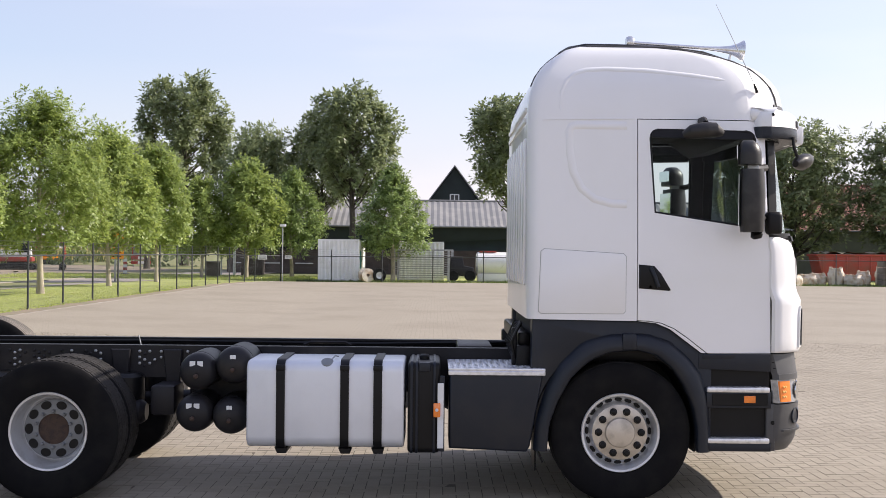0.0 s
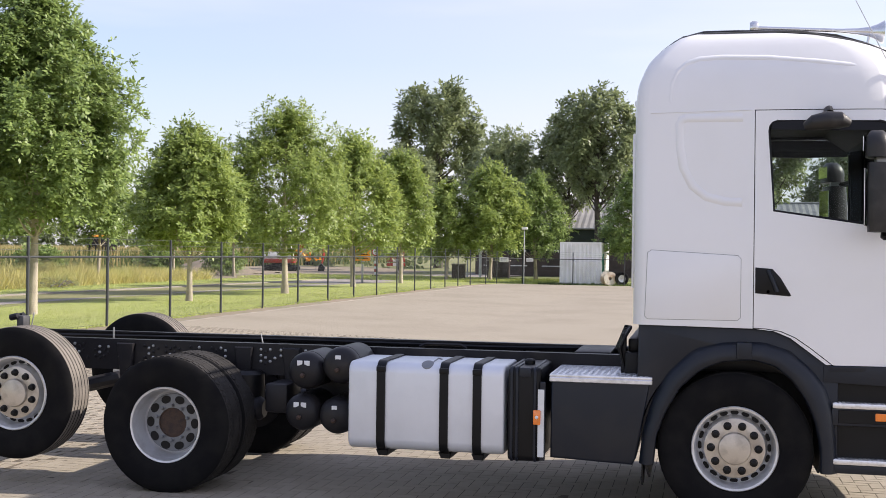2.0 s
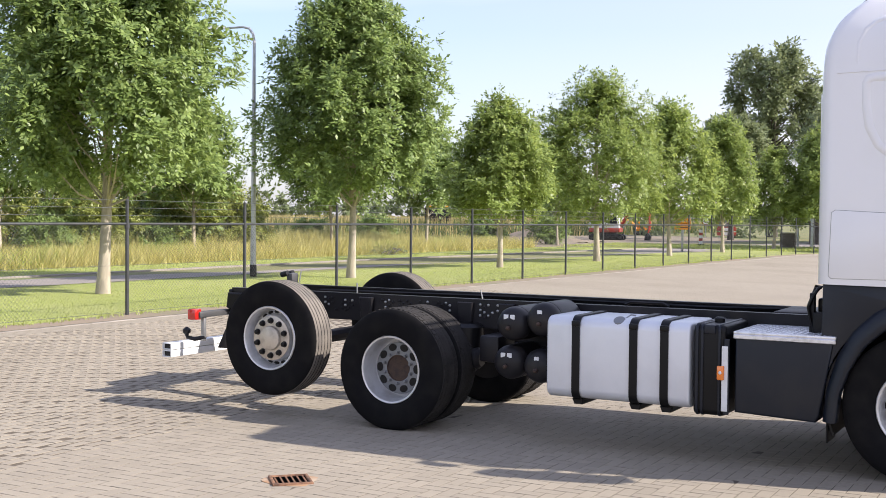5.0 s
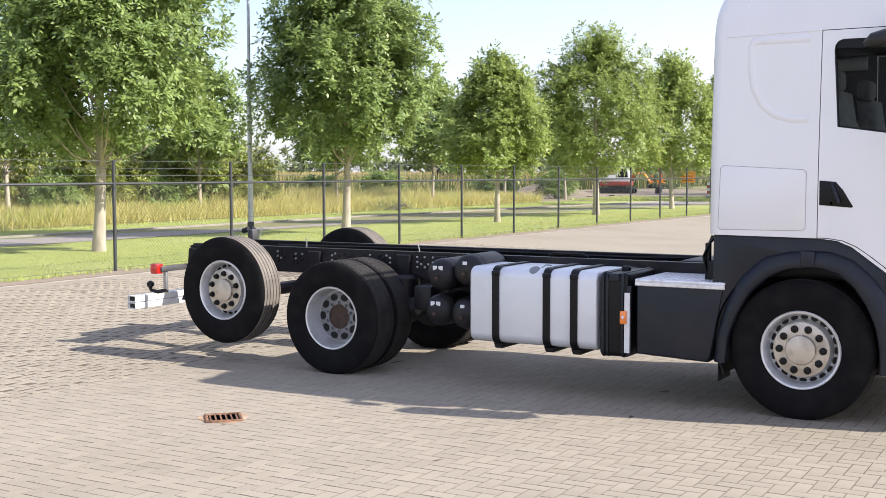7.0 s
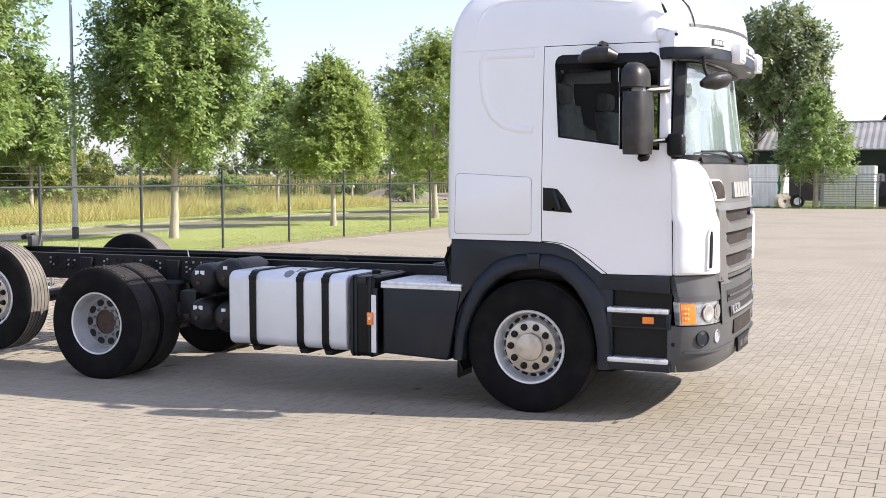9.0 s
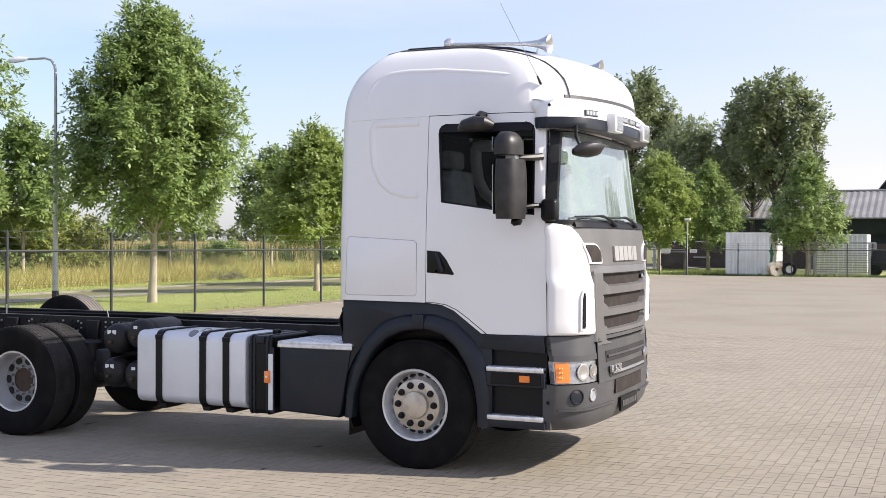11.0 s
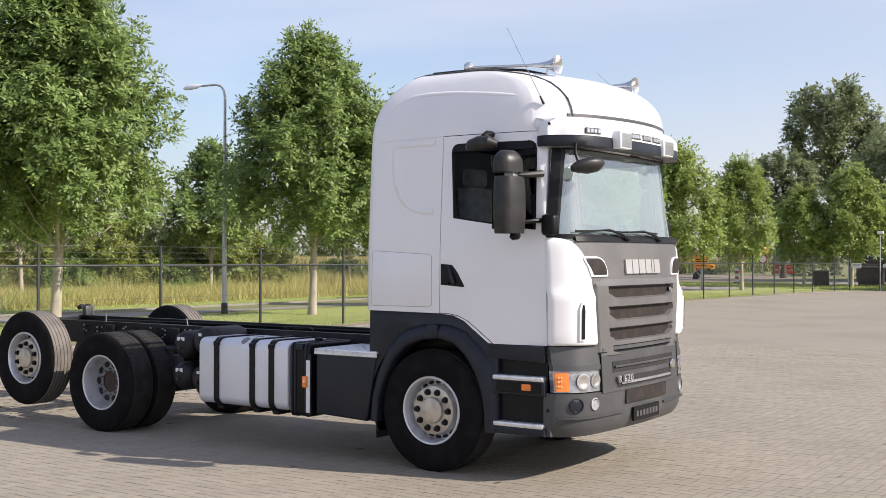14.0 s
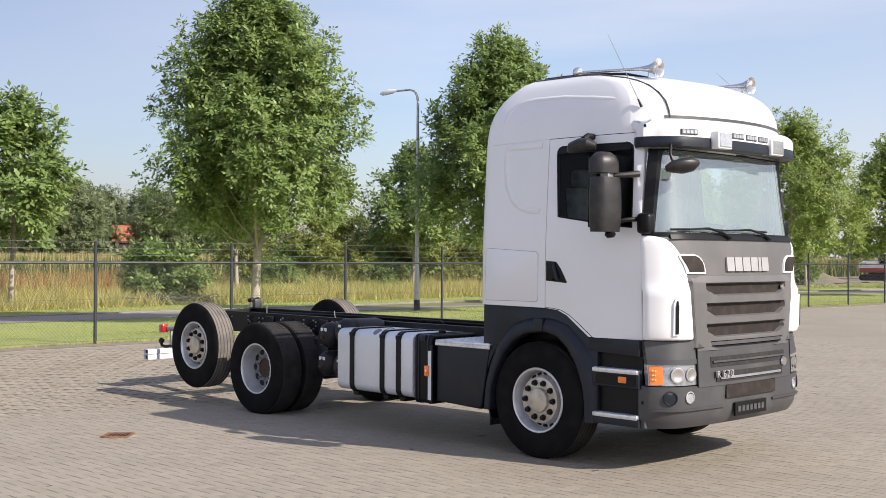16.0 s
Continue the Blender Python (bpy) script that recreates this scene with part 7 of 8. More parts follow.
head = part("lamp_head", sweep([(-1.15, 0.145, 7.22), (-1.35, 0.17, 7.235), (-1.7, 0.21, 7.25), (-1.98, 0.245, 7.25), (-2.12, 0.26, 7.24)], [0.04, 0.09, 0.13, 0.11, 0.03], 14, flat=0.42), M_winframe, lamp, "flat white lamp head")
part("diffuser", sweep([(-1.35, 0.17, 7.195), (-1.7, 0.21, 7.20), (-1.98, 0.245, 7.20)], [0.05, 0.09, 0.06], 12, flat=0.35), M_clear, head)
lamp2 = thing("street_lamp", "small far street lamp half hidden by trees", "street lamp", pose(-16.65, 71.75, 0.6))
part("pole", sweep([(0, 0, -0.65), (0, 0, 5.4), (0.1, 0, 5.6), (0.6, 0, 5.7)], [0.06, 0.045, 0.04, 0.035], 10), M_lead, lamp2)
part("lamp_head", sweep([(0.5, 0, 5.7), (0.8, 0, 5.74), (1.3, 0, 5.74), (1.55, 0, 5.71)], [0.03, 0.12, 0.13, 0.03], 12, flat=0.4), M_winframe, lamp2)
flood = thing("flood_light", "white flood light on a thin mast", "flood light", pose(-10.72, 59.72, -0.05))
part("mast", cyl((0, 0, 0), (0, 0, 3.4), 0.03, 8), M_lead, flood)
part("flood_head", box(-0.16, 0.2, -0.1, 0.1, 3.38, 3.52, 0.03, 2), M_winframe, flood)
for x, y, w, h, z, nm in ((-11.75, 58.55, 0.54, 0.28, 1.48, "white notice board on the fence"), (-10.4, 60.0, 0.42, 0.2, 1.48, "small white notice board on the fence")):
    sgn = thing("notice_board", nm, "sign", pose(x, y, 0))
    part("board", box(-w / 2, w / 2, -0.06, -0.04, z - h / 2, z + h / 2, 0.006, 1), M_winframe, sgn)
    for i in range(3):
        part("text_bar", box(-w * 0.38, w * 0.38, -0.064, -0.0602, z - h * 0.3 + i * h * 0.25, z - h * 0.3 + i * h * 0.25 + h * 0.1), M_signgrey, sgn)
    part("clamp", box(-0.05, 0.05, -0.04, 0.0, z - 0.04, z + 0.04), M_fence, sgn)
gate_post = thing("gate_post", "white painted gate post at the yard corner", "post", pose(-15.95, 73.0, -0.05))
part("shaft", box(-0.09, 0.09, -0.09, 0.09, 0, 2.3, 0.01), M_winframe, gate_post)
part("number_box", box(-0.16, 0.22, -0.12, 0.0, 1.95, 2.5, 0.02), M_winframe, gate_post)
pillar = thing("brick_pillar", "low grey brick gate pillar beside the entrance", "pillar", pose(-14.83, 74.4, -0.05))
part("shaft", box(-0.78, 0.78, -0.5, 0.5, 0, 1.32, 0.02), M_brick, pillar)
part("capstone", box(-0.84, 0.84, -0.56, 0.56, 1.32, 1.41, 0.02), M_kerb, pillar)
copy_thing(pillar, pose(-16.57, 68.3, -0.05, 0, 0, 10)).scale = (0.6, 0.8, 0.82)
tagged(pillar, group="gate pillars")
osign = thing("road_works_sign", "orange road works board on a grey post", "sign", pose(-19.1, 53.5, 0.07, 0, 0, 18))
part("post", box(-0.06, 0.06, -0.02, 0.06, -0.05, 1.4, 0.01), M_galv, osign)
part("board", box(-0.44, 0.44, -0.05, -0.025, 1.27, 1.93, 0.01, 2), M_orangepaint, osign, "orange board")
for i in range(4):
    part("text_bar", box(-0.34, 0.30 - 0.1 * (i % 2), -0.054, -0.0505, 1.38 + i * 0.12, 1.42 + i * 0.12), M_black, osign)
board = thing("detour_board", "red-framed detour board over a red and white barrier", "sign", pose(-30.6, 104.0, 0, 0, 0, 16))
part("frame", box(-0.85, 0.85, 0.0, 0.05, 1.0, 3.1, 0.02), M_redpaint, board)
part("blue_panel", box(-0.75, 0.75, -0.02, 0.0, 2.35, 3.0), M_signblue, board)
part("grey_panel", box(-0.75, 0.1, -0.02, 0.0, 1.25, 2.25), M_signgrey, board)
part("white_panel", box(0.15, 0.75, -0.02, 0.0, 1.25, 2.25), M_winframe, board)
for z in (0.35, 0.80):
    b = part("barrier_plank", box(-0.95, 0.95, -0.05, 0.0, z, z + 0.34, 0.01), M_redpaint, board)
    part("white_stripe", box(-0.3, 0.3, -0.055, -0.05, z + 0.02, z + 0.32), M_winframe, b)
for x in (-0.7, 0.7):
    part("leg", box(x - 0.04, x + 0.04, 0.0, 0.06, -0.03, 1.0), M_galv, board)
arrow = thing("diversion_sign", "orange diversion sign over a round sign", "sign", pose(-33.3, 106.0, 0, 0, 0, 16))
part("post", cyl((0, 0, -0.03), (0, 0, 3.2), 0.04, 8), M_galv, arrow)
part("board", box(-0.55, 0.55, -0.05, 0.0, 2.3, 3.5, 0.02), M_orangepaint, arrow)
part("arrow_bar", box(-0.12, 0.0, -0.055, -0.05, 2.5, 3.2), M_black, arrow)
part("arrow_bar", box(0.0, 0.25, -0.055, -0.05, 2.9, 3.0), M_black, arrow)
part("round_sign", lathe([(0.0, -0.06), (0.45, -0.06), (0.45, -0.03), (0.0, -0.03)], 24, "y", Matrix.Translation((0, 0, 1.8))), M_redpaint, arrow)
part("sign_face", lathe([(0.0, -0.07), (0.34, -0.07), (0.34, -0.058), (0.0, -0.058)], 24, "y", Matrix.Translation((0, 0, 1.8))), M_winframe, arrow)
beacon = thing("barrier_beacon", "slanted red and white striped beacon", "beacon", pose(-23.0, 70.0, 0))
for i in range(5):
    part("stripe", box(-0.13, 0.13, -0.02, 0.02, 0.2 + i * 0.2, 0.4 + i * 0.2), M_redpaint if i % 2 else M_winframe, beacon)
part("foot", box(-0.25, 0.25, -0.15, 0.15, -0.03, 0.2, 0.02), M_black, beacon)


def excavator(name, m, paint, label, boom_paint):
    e = thing(name, label, "excavator", m)
    for y in (-1.0, 1.0):
        t = part("track", prism([(-1.9, 0.25), (-1.6, 0.02), (1.6, 0.02), (1.9, 0.25), (1.9, 0.55), (1.6, 0.75), (-1.6, 0.75), (-1.9, 0.55)], "y", y - 0.25, y + 0.25, 0.03), M_black, e)
        for x in (-1.5, -0.8, 0.0, 0.8, 1.5):
            part("roller", lathe([(0.0, -0.27), (0.2, -0.27), (0.2, 0.27), (0.0, 0.27)], 14, "y", Matrix.Translation((x, y, 0.38))), M_chassis, t)
    part("undercarriage", box(-1.0, 1.0, -0.8, 0.8, 0.4, 0.95), M_chassis, e)
    part("skirt", box(-1.9, 1.5, -1.15, 1.15, 0.95, 1.45, 0.1), M_redpaint if paint is M_winframe else paint, e)
    part("engine_cover", prism([(-2.0, 1.4), (0.2, 1.4), (0.2, 2.2), (-1.7, 2.15), (-2.0, 1.9)], "y", -1.1, 1.1, 0.08), paint, e)
    cab = part("cab", prism([(0.0, 1.4), (1.4, 1.4), (1.35, 2.5), (1.0, 3.0), (0.05, 3.0)], "y", -1.1, 0.0, 0.06), paint, e)
    part("cab_window", prism([(0.15, 1.9), (1.2, 1.9), (1.15, 2.5), (0.95, 2.85), (0.15, 2.85)], "y", -1.125, -1.09), M_pane, cab)
    boom = part("boom", sweep([(1.2, 0.3, 1.4), (2.2, 0.3, 2.9), (3.4, 0.3, 3.4), (4.6, 0.3, 2.9)], [0.2, 0.26, 0.24, 0.16], 8, flat=0.6), boom_paint, e)
    part("dipper", sweep([(4.5, 0.3, 3.0), (4.6, 0.3, 1.8), (4.4, 0.3, 0.9)], [0.16, 0.18, 0.1], 8, flat=0.6), boom_paint, boom)
    part("bucket", prism([(4.0, 0.0), (4.6, 0.0), (4.75, 0.5), (4.4, 0.95), (4.1, 0.7)], "y", -0.1, 0.7, 0.03), M_chassis, boom)
    part("ram", cyl((1.6, 0.3, 1.4), (3.0, 0.3, 3.1), 0.07, 8), M_galv, boom)
    return e


digger = excavator("excavator", pose(-36.2, 86.0, -0.03, 0, 0, 12), M_winframe, "white and red tracked excavator on the road works", M_redpaint)
far_digger = excavator("excavator", pose(-46.5, 124.0, -0.03, 0, 0, 200), M_orangepaint, "orange tracked excavator far off in the field", M_orangepaint)
digger.scale = (0.8, 0.8, 0.8)
far_digger.scale = (0.55, 0.55, 0.55)
lorry = thing("tipper_lorry", "dark tipper lorry seen from behind beyond the field edge", "lorry", pose(-53.5, 86.0, -0.03, 0, 0, 30))
part("tailboard", box(-1.25, 1.25, -0.2, 0.0, 1.2, 2.9, 0.04), M_chassis, lorry)
part("body", box(-1.22, 1.22, 0.0, 5.0, 1.1, 2.8, 0.05), M_signgrey, lorry)
part("cab", box(-1.2, 1.2, 5.1, 7.0, 0.6, 3.1, 0.15), M_orangepaint, lorry)
for y in (1.0, 2.3, 6.0):
    for x in (-1.0, 1.0):
        part("wheel", lathe([(0.0, -0.15), (0.5, -0.15), (0.5, 0.15), (0.0, 0.15)], 20, "x", Matrix.Translation((x, y, 0.5))), M_tyre, lorry)
part("rear_lamp", box(0.9, 1.15, -0.23, -0.2, 1.25, 1.4), M_red, lorry)
heap = thing("earth_heap", "heap of dug brown earth beside the lane", "earth heap", pose(-37.5, 74.5, -0.05))
r = np.random.default_rng(77)
rows = []
for i in range(15):
    rows.append([((i - 7) * 0.7, (j - 5) * 0.7, max(0.0, 1.3 * math.exp(-(((i - 7) / 4.2) ** 2 + ((j - 5) / 2.6) ** 2)) + 0.12 * r.normal())) for j in range(11)])
part("mound", grid(rows), M_dirt, heap)

# ---- containers and stores along the far fence ----


def container(name, m, w, d, h, mat, label):
    c = thing(name, label, "container", m)
    for y, nm in ((0, "front_wall"), (d, "back_wall")):
        n = int(w / 0.28)
        pts = []
        for i in range(n):
            x = -w / 2 + 0.1 + (w - 0.2) * i / n
            q = (w - 0.2) / n
            pts += [(x, 0.0), (x + q * 0.3, 0.0), (x + q * 0.42, 0.05), (x + q * 0.82, 0.05)]
        pts.append((w / 2 - 0.1, 0.0))
        s = 1 if y == 0 else -1
        outer = [(px, y + s * py) for px, py in pts]
        bm = prism(outer + [(px, py + s * 0.03) for px, py in outer[::-1]], "z", 0.12, h - 0.1)
        part(nm, bm, mat, c, smooth=0)
    for x, nm in ((-w / 2, "side_wall"), (w / 2, "side_wall")):
        n = int(d / 0.28)
        s = 1 if x < 0 else -1
        pts = []
        for i in range(n):
            y = 0.1 + (d - 0.2) * i / n
            q = (d - 0.2) / n
            pts += [(x, y), (x, y + q * 0.3), (x + s * 0.05, y + q * 0.42), (x + s * 0.05, y + q * 0.82)]
        pts.append((x, d - 0.1))
        part(nm, prism(pts + [(px + s * 0.03, py) for px, py in pts[::-1]], "z", 0.12, h - 0.1), mat, c, smooth=0)
    part("roof", box(-w / 2 + 0.02, w / 2 - 0.02, 0.02, d - 0.02, h - 0.1, h - 0.02), mat, c)
    for x in (-w / 2 + 0.05, w / 2 - 0.05):
        for y in (0.05, d - 0.05):
            part("corner_post", box(x - 0.06, x + 0.06, y - 0.06, y + 0.06, 0, h, 0.008, 1), mat, c)
    for y in (0.04, d - 0.04):
        part("top_rail", box(-w / 2, w / 2, y - 0.045, y + 0.045, h - 0.12, h - 0.002, 0.006, 1), mat, c)
        part("bottom_rail", box(-w / 2, w / 2, y - 0.045, y + 0.045, 0, 0.14, 0.006, 1), mat, c)
    return c


con = container("shipping_container", pose(-7.47, 61.5, 0, 0, 0, 0), 2.55, 6.06, 2.62, M_container, "white corrugated container behind the far fence")
r = np.random.default_rng(3)
for i in range(9):
    y, z = 0.6 + 0.9 * r.random(), 0.75 + 0.9 * r.random()
    part("spray_mark", sweep([(1.28, y, z), (1.283, y + 0.3 * r.normal(), z + 0.25 * r.normal()), (1.283, y + 0.35 * r.normal(), z + 0.3 * r.normal())], 0.05, 6, flat=0.3), M_graffiti, con, "green spray paint")
container("shipping_container", pose(-2.4, 66.0, 0, 0, 0, 0), 3.0, 3.0, 2.55, M_container, "pale container standing beside metal racks")
for k, (x, y) in enumerate(((-2.35, 63.6), (-2.1, 64.4))):
    rack = thing("steel_rack", "empty grey steel rack of bars behind the fence", "rack", pose(x, y, 0), group="racks by the containers")
    for px in (-1.75, 1.75):
        for py in (0, 0.6):
            part("upright", box(px - 0.07, px + 0.07, py - 0.04, py + 0.04, 0, 2.0), M_galv, rack)
    for i in range(13):
        part("cross_bar", box(-1.75, 1.75, -0.02, 0.02, 0.2 + i * 0.145, 0.235 + i * 0.145), M_galv, rack)
    part("top_bar", box(-1.8, 1.8, -0.05, 0.05, 1.95, 2.05), M_galv, rack)
reel = thing("cable_reel", "white round reel lying against the container", "reel", pose(-5.7, 60.8, 0.42))
part("flange", lathe([(0.1, -0.3), (0.42, -0.3), (0.42, -0.24), (0.15, -0.22), (0.15, 0.22), (0.42, 0.24), (0.42, 0.3), (0.1, 0.3)], 24, "y", Matrix.Rotation(0.5, 4, "Z"), closed=True), M_bag, reel)
wheelx = thing("spare_wheel", "loose black tyre beside the container", "tyre", pose(-4.9, 60.85, 0.42))
part("rubber", lathe([(0.22, -0.1), (0.38, -0.13), (0.42, -0.08), (0.42, 0.08), (0.38, 0.13), (0.22, 0.1)], 28, "y", Matrix.Rotation(0.3, 4, "Z"), closed=True), M_tyre, wheelx)
part("rim", lathe([(0.0, -0.04), (0.22, -0.08), (0.22, 0.08), (0.0, 0.04)], 24, "y", Matrix.Rotation(0.3, 4, "Z")), M_rim, wheelx)
tank1 = thing("storage_tank", "white round storage tank on a low frame", "tank", pose(2.3, 65.0, 0))
part("drum", sweep([(-1.1, 0, 1.15), (-1.0, 0, 1.15), (1.0, 0, 1.15), (1.1, 0, 1.15)], [0.6, 0.75, 0.75, 0.6], 24), M_winframe, tank1)
part("cradle", box(-1.0, 1.0, -0.5, 0.5, 0, 0.5, 0.03), M_winframe, tank1)
part("lid", box(-0.9, 0.2, -0.3, 0.3, 1.88, 1.98, 0.03), M_redpaint, tank1)
copy_thing(tank1, pose(4.9, 65.4, 0))
mach = thing("small_loader", "dark small loader parked by the tanks", "loader", pose(0.3, 64.4, 0))
part("hull", prism([(-0.9, 0.35), (0.8, 0.35), (0.7, 0.9), (0.1, 1.0), (0.0, 1.6), (-0.7, 1.6), (-0.9, 0.9)], "y", -0.5, 0.5, 0.05), M_chassis, mach)
for x in (-0.6, 0.5):
    for y in (-0.55, 0.55):
        part("wheel", lathe([(0.0, -0.12), (0.34, -0.12), (0.36, 0.0), (0.34, 0.12), (0.0, 0.12)], 20, "y", Matrix.Translation((x, y, 0.36))), M_tyre, mach)
skip = thing("waste_skip", "long red steel waste skip heaped with rubble", "skip", pose(29.6, 74.0, 0))
part("hull", prism([(-3.4, 1.9), (3.4, 1.9), (3.0, 0.1), (-3.0, 0.1)], "y", -1.1, 1.1, 0.03), M_redpaint, skip)
for i in range(8):
    part("rib", box(-3.05 + i * 0.87 - 0.05, -3.05 + i * 0.87 + 0.05, -1.16, -1.1, 0.25, 1.85, 0.01), M_redpaint, skip)
part("rim_bar", box(-3.5, 3.5, -1.17, 1.17, 1.85, 2.0, 0.02), M_redpaint, skip)
part("rubble", grid([[(-3.2 + i * 0.4, -1 + j * 0.4, 1.98 + 0.22 * r.random()) for j in range(6)] for i in range(17)]), M_dirt, skip)
for i in range(30):
    r2 = np.random.default_rng(100 + i)
    x, y = 13.5 + i * 1.02 + 0.1 * r2.normal(), 62.0 + 0.5 * r2.normal()
    if i == 0:
        bag = thing("bulk_bag", "filled white woven bulk bag by the fence", "bulk bag", group="bulk bags by the fence")
        rows = []
        for k in np.linspace(0, 1, 8):
            f = 0.45 + 0.05 * math.sin(math.pi * k)
            if k > 0.85:
                f = 0.42
            rows.append([(math.copysign(abs(math.cos(a)) ** 0.5, math.cos(a)) * f + 0.02 * r2.normal(), math.copysign(abs(math.sin(a)) ** 0.5, math.sin(a)) * f + 0.02 * r2.normal(), k * 1.05) for a in np.linspace(0, 2 * math.pi, 21)[:-1]])
        bm = bmesh.new()
        vs = [[bm.verts.new(p) for p in q] for q in rows]
        for a, b in zip(vs, vs[1:]):
            for j in range(20):
                bm.faces.new((a[j], a[(j + 1) % 20], b[(j + 1) % 20], b[j]))
        bm.faces.new(vs[-1])
        bm.faces.new(vs[0])
        part("sack", bm, M_bag, bag)
        for sx in (-0.33, 0.33):
            for sy in (-0.33, 0.33):
                part("loop", sweep([(sx, sy, 1.0), (sx * 1.1, sy * 1.1, 1.10), (sx * 0.7, sy * 0.8, 1.12), (sx * 0.5, sy * 0.8, 1.0)], 0.025, 5), M_bag, bag)
        bag.matrix_basis = pose(x, y, 0)
    else:
        c = copy_thing(bag, pose(x, y, 0, 0, 0, 90 * r2.random()))
        c.scale = (0.8 + 0.45 * r2.random(), 0.9 + 0.3 * r2.random(), 0.62 + 0.5 * r2.random())
stack = thing("pallet_stack", "stack of pale wooden crates among the bags", "crates", pose(26.9, 61.5, 0))
for i in range(4):
    part("crate", box(-0.6, 0.6, -0.5, 0.5, i * 0.4, i * 0.4 + 0.37, 0.01), M_wood, stack)
    for j in range(5):
        part("slat", box(-0.6, 0.6, -0.53, -0.5, i * 0.4 + 0.02 + j * 0.07, i * 0.4 + 0.07 + j * 0.07), M_wood, stack)

# ---- farm buildings ----


def gable_house(name, m, length, depth, eave, ridge, wall, roof_mat, label, windows=(), lower=None, overhang=0.35):
    """A house along x with a ridge roof of ribbed sheets and framed windows in its front wall."""
    h = thing(name, label, "house", m)
    hd = depth / 2
    wall_me = mesh_of(prism([(0, 0), (depth, 0), (depth, eave), (hd, ridge), (0, eave)], "x", 0, length), "wall")
    for x, z, w, hh in windows:
        wall_me = boolean(wall_me, mesh_of(box(x - w / 2, x + w / 2, -0.5, 0.3, z, z + hh)))
    part("wall", wall_me, wall, h, smooth=0)
    if lower:
        part("plinth", box(-0.03, length + 0.03, -0.04, 0.0, 0, lower), M_brick, h)
    for s in (0, 1):
        y0, y1 = (-overhang, hd) if s == 0 else (depth + overhang, hd)
        z0 = eave - overhang * (ridge - eave) / hd
        n = int(length / 0.5)
        rows = []
        for i in range(n * 2 + 1):
            x = -0.3 + (length + 0.6) * i / (n * 2)
            lift = 0.05 if i % 2 else 0.0
            rows.append([(x, y0, z0 + lift + 0.08), (x, (y0 + y1) / 2, (z0 + ridge) / 2 + lift + 0.08), (x, y1, ridge + lift + 0.08)])
        part("roof", grid(rows, thick=0.06, inward=lambda c: Vector((0, 0, -1))), roof_mat, h, smooth=0)
    part("ridge_cap", cyl((-0.3, hd, ridge + 0.12), (length + 0.3, hd, ridge + 0.12), 0.12, 8), roof_mat, h)
    part("gutter", cyl((-0.3, -overhang - 0.05, eave - 0.1), (length + 0.3, -overhang - 0.05, eave - 0.1), 0.07, 8), M_signgrey, h)
    for x, z, w, hh in windows:
        f = part("window", boolean(mesh_of(box(x - w / 2, x + w / 2, -0.03, 0.06, z, z + hh)), mesh_of(box(x - w / 2 + 0.09, x + w / 2 - 0.09, -0.2, 0.2, z + 0.09, z + hh - 0.09))), M_winframe, h, smooth=0)
        part("pane", box(x - w / 2 + 0.08, x + w / 2 - 0.08, 0.02, 0.04, z + 0.08, z + hh - 0.08), M_pane, f)
        part("glazing_bar", box(x - 0.03, x + 0.03, -0.01, 0.03, z + 0.08, z + hh - 0.08), M_winframe, f)
        part("sill", box(x - w / 2 - 0.1, x + w / 2 + 0.1, -0.12, 0.0, z - 0.08, z, 0.01), M_winframe, f)
    return h


gable_house("barn", pose(-18.8, 86, -0.05), 45, 12, 4.1, 6.3, M_darkwall, M_roof, "long dark green boarded barn with a grey sheet roof", [(1.4, 0.9, 1.2, 1.3), (3.7, 0.9, 1.2, 1.3), (6.4, 0.9, 1.3, 1.3)], 2.0)
gb = thing("gable_barn", "tall dark gabled barn with a small white window", "house", pose(-2.9, 99, -0.05))
part("wall", prism([(0, 0), (6.4, 0), (6.4, 5.6), (3.2, 9.9), (0, 5.6)], "y", 0, 14), M_darkwall, gb)
for s in (-1, 1):
    part("roof", grid([[(3.2 + s * 3.6 * (1 - k), y, 5.15 + 4.85 * k) for k in (0, 0.5, 1)] for y in (-0.4, 7, 14.4)], thick=0.15, inward=lambda c: Vector((0, 0, 1))), M_roof, gb)
wf = part("window", box(2.75, 3.65, -0.06, 0.0, 6.6, 7.4), M_winframe, gb)
part("pane", box(2.85, 3.16, -0.08, -0.06, 6.68, 7.32), M_pane, wf)
part("pane", box(3.24, 3.55, -0.08, -0.06, 6.68, 7.32), M_pane, wf)
gable_house("shed", pose(29, 94, -0.05, 0, 0, -8), 30, 14, 4.2, 8.5, material("olive_sheet_wall", (0.17, 0.185, 0.145), 0.7, 0.1, 0.5, 0.1, 8), M_redroof, "olive sheet shed with a red tiled roof")
cottage = gable_house("cottage", pose(-174, 90.3, -0.05, 0, 0, 60), 3.6, 4.4, 4.4, 6.9, M_brick, material("orange_tiles", (0.38, 0.12, 0.06), 0.8, 0, 0.8, 0.15, 10), "far cottage with an orange tiled roof")

# ---- far woods on the horizon ----
r = np.random.default_rng(91)


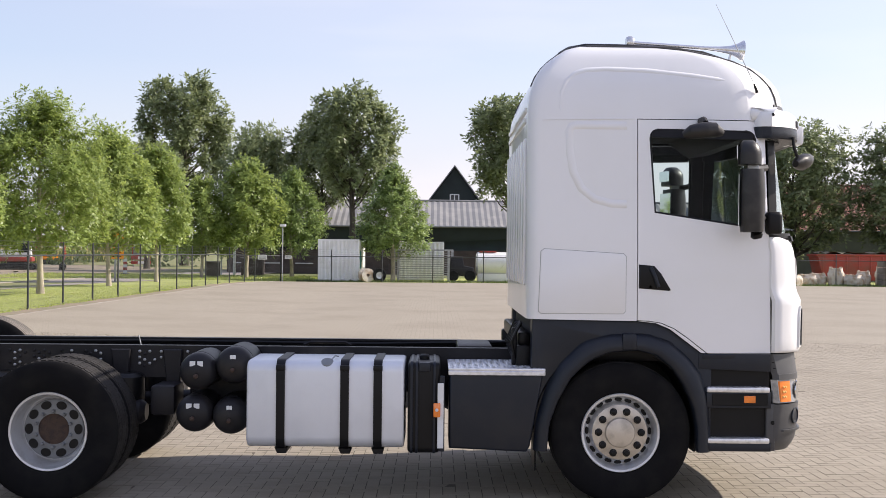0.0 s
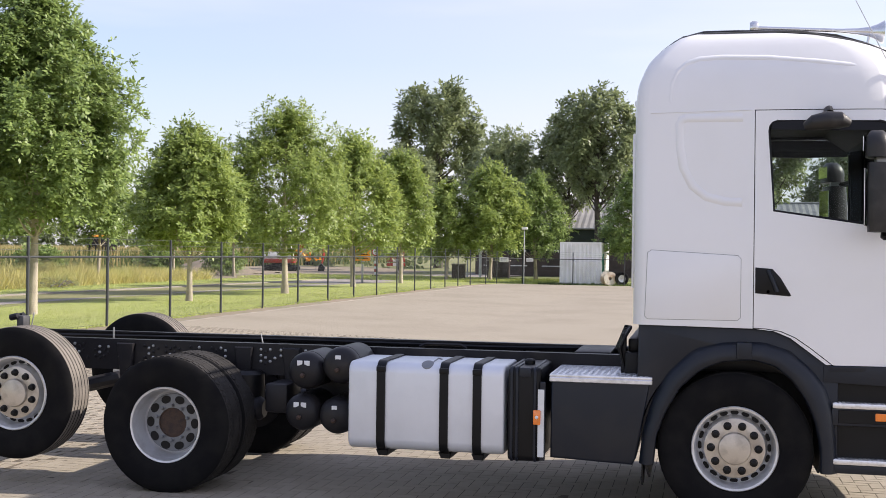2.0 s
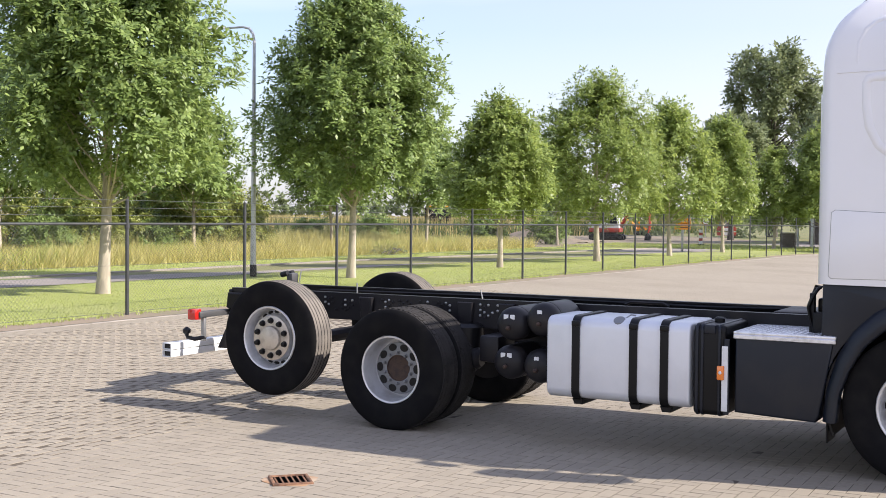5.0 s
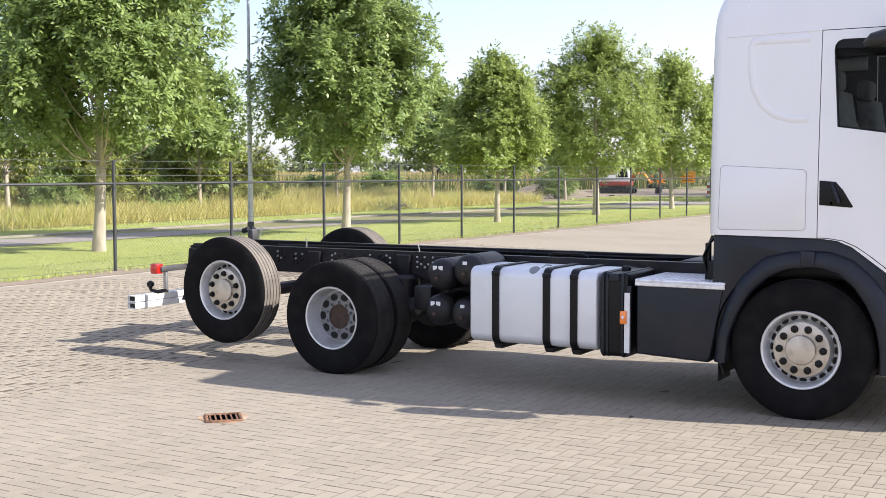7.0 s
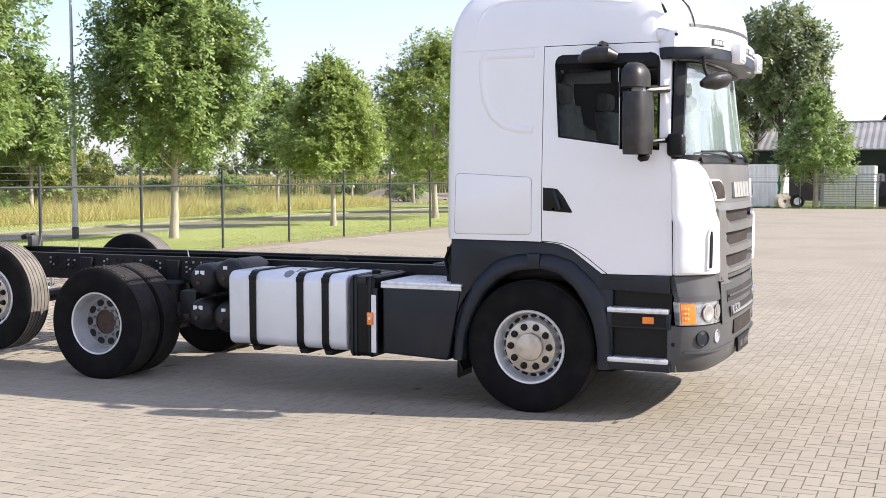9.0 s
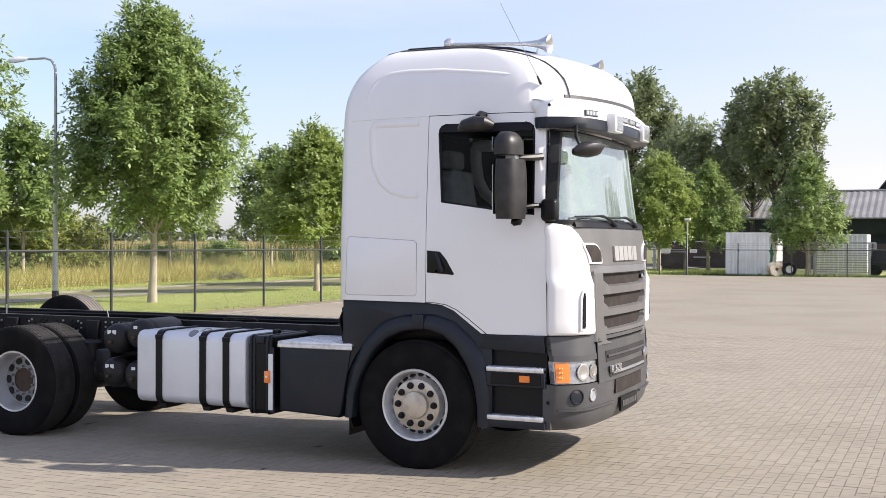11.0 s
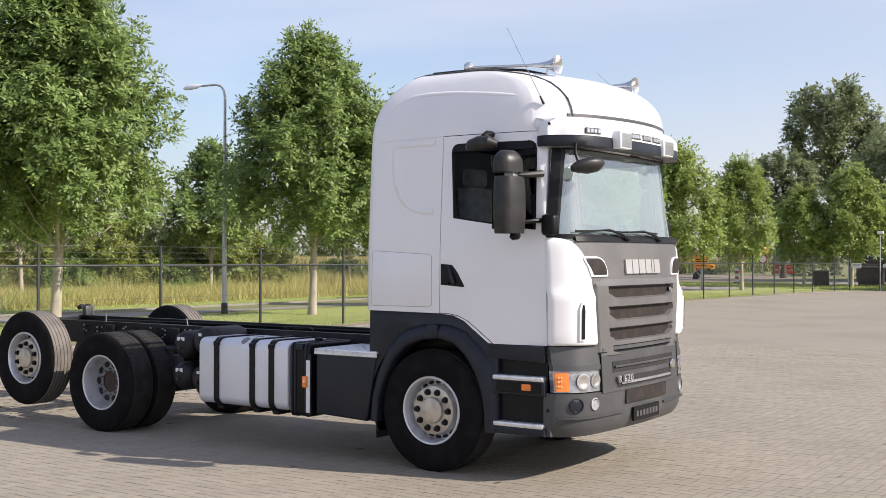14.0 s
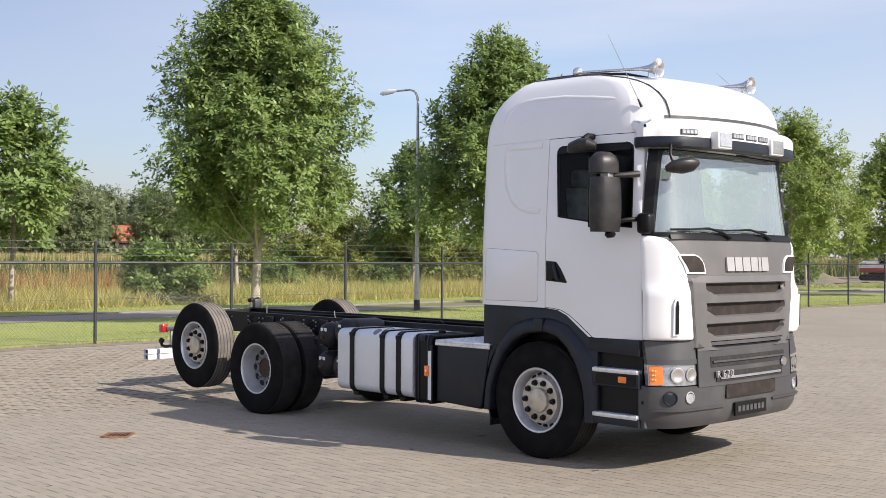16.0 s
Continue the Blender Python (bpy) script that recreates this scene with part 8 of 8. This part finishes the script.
def woods(name, pts, height, per, size, label, low=0.55):
    v_all, f_all, k = [], [], 0
    for (xa, ya), (xb, yb) in zip(pts, pts[1:]):
        n = max(2, int(math.hypot(xb - xa, yb - ya) / 4.0))
        for i in range(n):
            t = (i + r.random()) / n
            h = height * r.uniform(low, 1.15)
            cs = [(xa + (xb - xa) * t + 2.0 * r.normal(), ya + (yb - ya) * t + 2.0 * r.normal(), h * q) for q in (0.2, 0.45, 0.7)]
            v, f = leaves(cs, (2.6, 2.6, h * 0.28), per, size, r, 0.1, 0.7)
            v_all.append(v)
            f_all.append(f + k)
            k += len(v)
    me = raw_mesh(name, np.concatenate(v_all), np.concatenate(f_all))
    me.materials.append(M_leaf_hazed)
    return tagged(new(name, me), label, "woods", "", "stuff")


woods("near_woods", [(-150, 20), (-160, 60), (-175, 95), (-170, 118)], 13.5, 110, 0.9, "dark belt of trees behind the fields", 0.72)
woods("far_woods", [(-420, -150), (-460, 60), (-430, 260), (-330, 420), (-150, 520), (60, 540), (300, 500), (480, 380)], 11, 60, 2.0, "hazy line of far trees on the horizon")
woods("farm_woods", [(-46, 118), (-30, 112), (-12, 112), (16, 112), (40, 116), (60, 110)], 5.5, 90, 0.55, "dark trees behind the farm buildings")
# a clump of full trees round the far cottage
for x, y, a, k in ((-149, 65.0, 0, 0.85), (-151, 70.6, 50, 1.0), (-150, 84.6, 110, 0.95), (-152, 90.5, 170, 0.9), (-150, 97.0, 230, 0.8), (-156, 60.0, 300, 0.95), (-160, 76.5, 20, 0.7), (-184, 92, 200, 1.15), (-186, 104, 20, 1.1), (-148, 56.5, 80, 0.8)):
    c = copy_thing(broad, pose(x, y, -0.05, 0, 0, a))
    c.scale = (k, k, k)

# ---- paving blocks laid one by one in a herringbone ----
PW = 0.105
NEAR = (-1.26, 1.47, -4.62, -2.31)


def brick_mesh(name, w, d):
    g, c = 0.0030, 0.0012
    x, y = w / 2 - g, d / 2 - g
    v = [(-x, -y, -0.0075), (x, -y, -0.0075), (x, y, -0.0075), (-x, y, -0.0075), (-x + c, -y + c, 0), (x - c, -y + c, 0), (x - c, y - c, 0), (-x + c, y - c, 0)]
    f = [(4, 5, 6, 7), (0, 1, 5, 4), (1, 2, 6, 5), (2, 3, 7, 6), (3, 0, 4, 7)]
    return v, f


lay, stand, half = brick_mesh("brick", 2 * PW, PW), brick_mesh("brick", PW, 2 * PW), brick_mesh("brick", PW, PW)
lay_me, stand_me = raw_mesh("brick", *lay), raw_mesh("brick", *stand)
for me in (lay_me, stand_me):
    me.materials.append(M_paver)
r = np.random.default_rng(17)
cells, faces, count = [], [], 0
i0, i1, j0, j1 = [round(q / PW) for q in PAVED]
for j in range(j0, j1):
    for i in range(i0, i1):
        k = (i - j) % 4
        if k == 0 and i < i1 - 1:
            cx, cy, kind = (i + 1) * PW, (j + 0.5) * PW, 0
        elif k == 3 and j < j1 - 1:
            cx, cy, kind = (i + 0.5) * PW, (j + 1) * PW, 1
        elif k in (0, 3) or (k == 1 and i == i0) or (k == 2 and j == j0):
            cx, cy, kind = (i + 0.5) * PW, (j + 0.5) * PW, 2
        else:
            continue
        dz, rx, ry = r.normal() * 0.0005 + float(ground_z(cx, cy)), r.normal() * 0.16, r.normal() * 0.16
        if NEAR[0] < cx < NEAR[1] and NEAR[2] < cy < NEAR[3]:
            o = new("brick", stand_me if kind else lay_me)
            o.matrix_basis, o.parent = pose(cx, cy, dz, rx, ry, 0), yard
            continue
        if abs(cx + 3.94) + abs(cy + 3.32) < 0.15:
            continue
        v, f = (lay, stand, half)[kind]
        tx, ty = math.tan(radians(rx)), math.tan(radians(ry))
        cells.append([(cx + a, cy + b, c + dz + b * tx - a * ty) for a, b, c in v])
        faces.append([tuple(q + count for q in face) for face in f])
        count += 8
rest = raw_mesh("bricks", [p for c in cells for p in c], [f for c in faces for f in c])
rest.materials.append(M_pavers)
o = new("brick_field", rest)
o.parent = yard
tagged(o, kind="stuff")
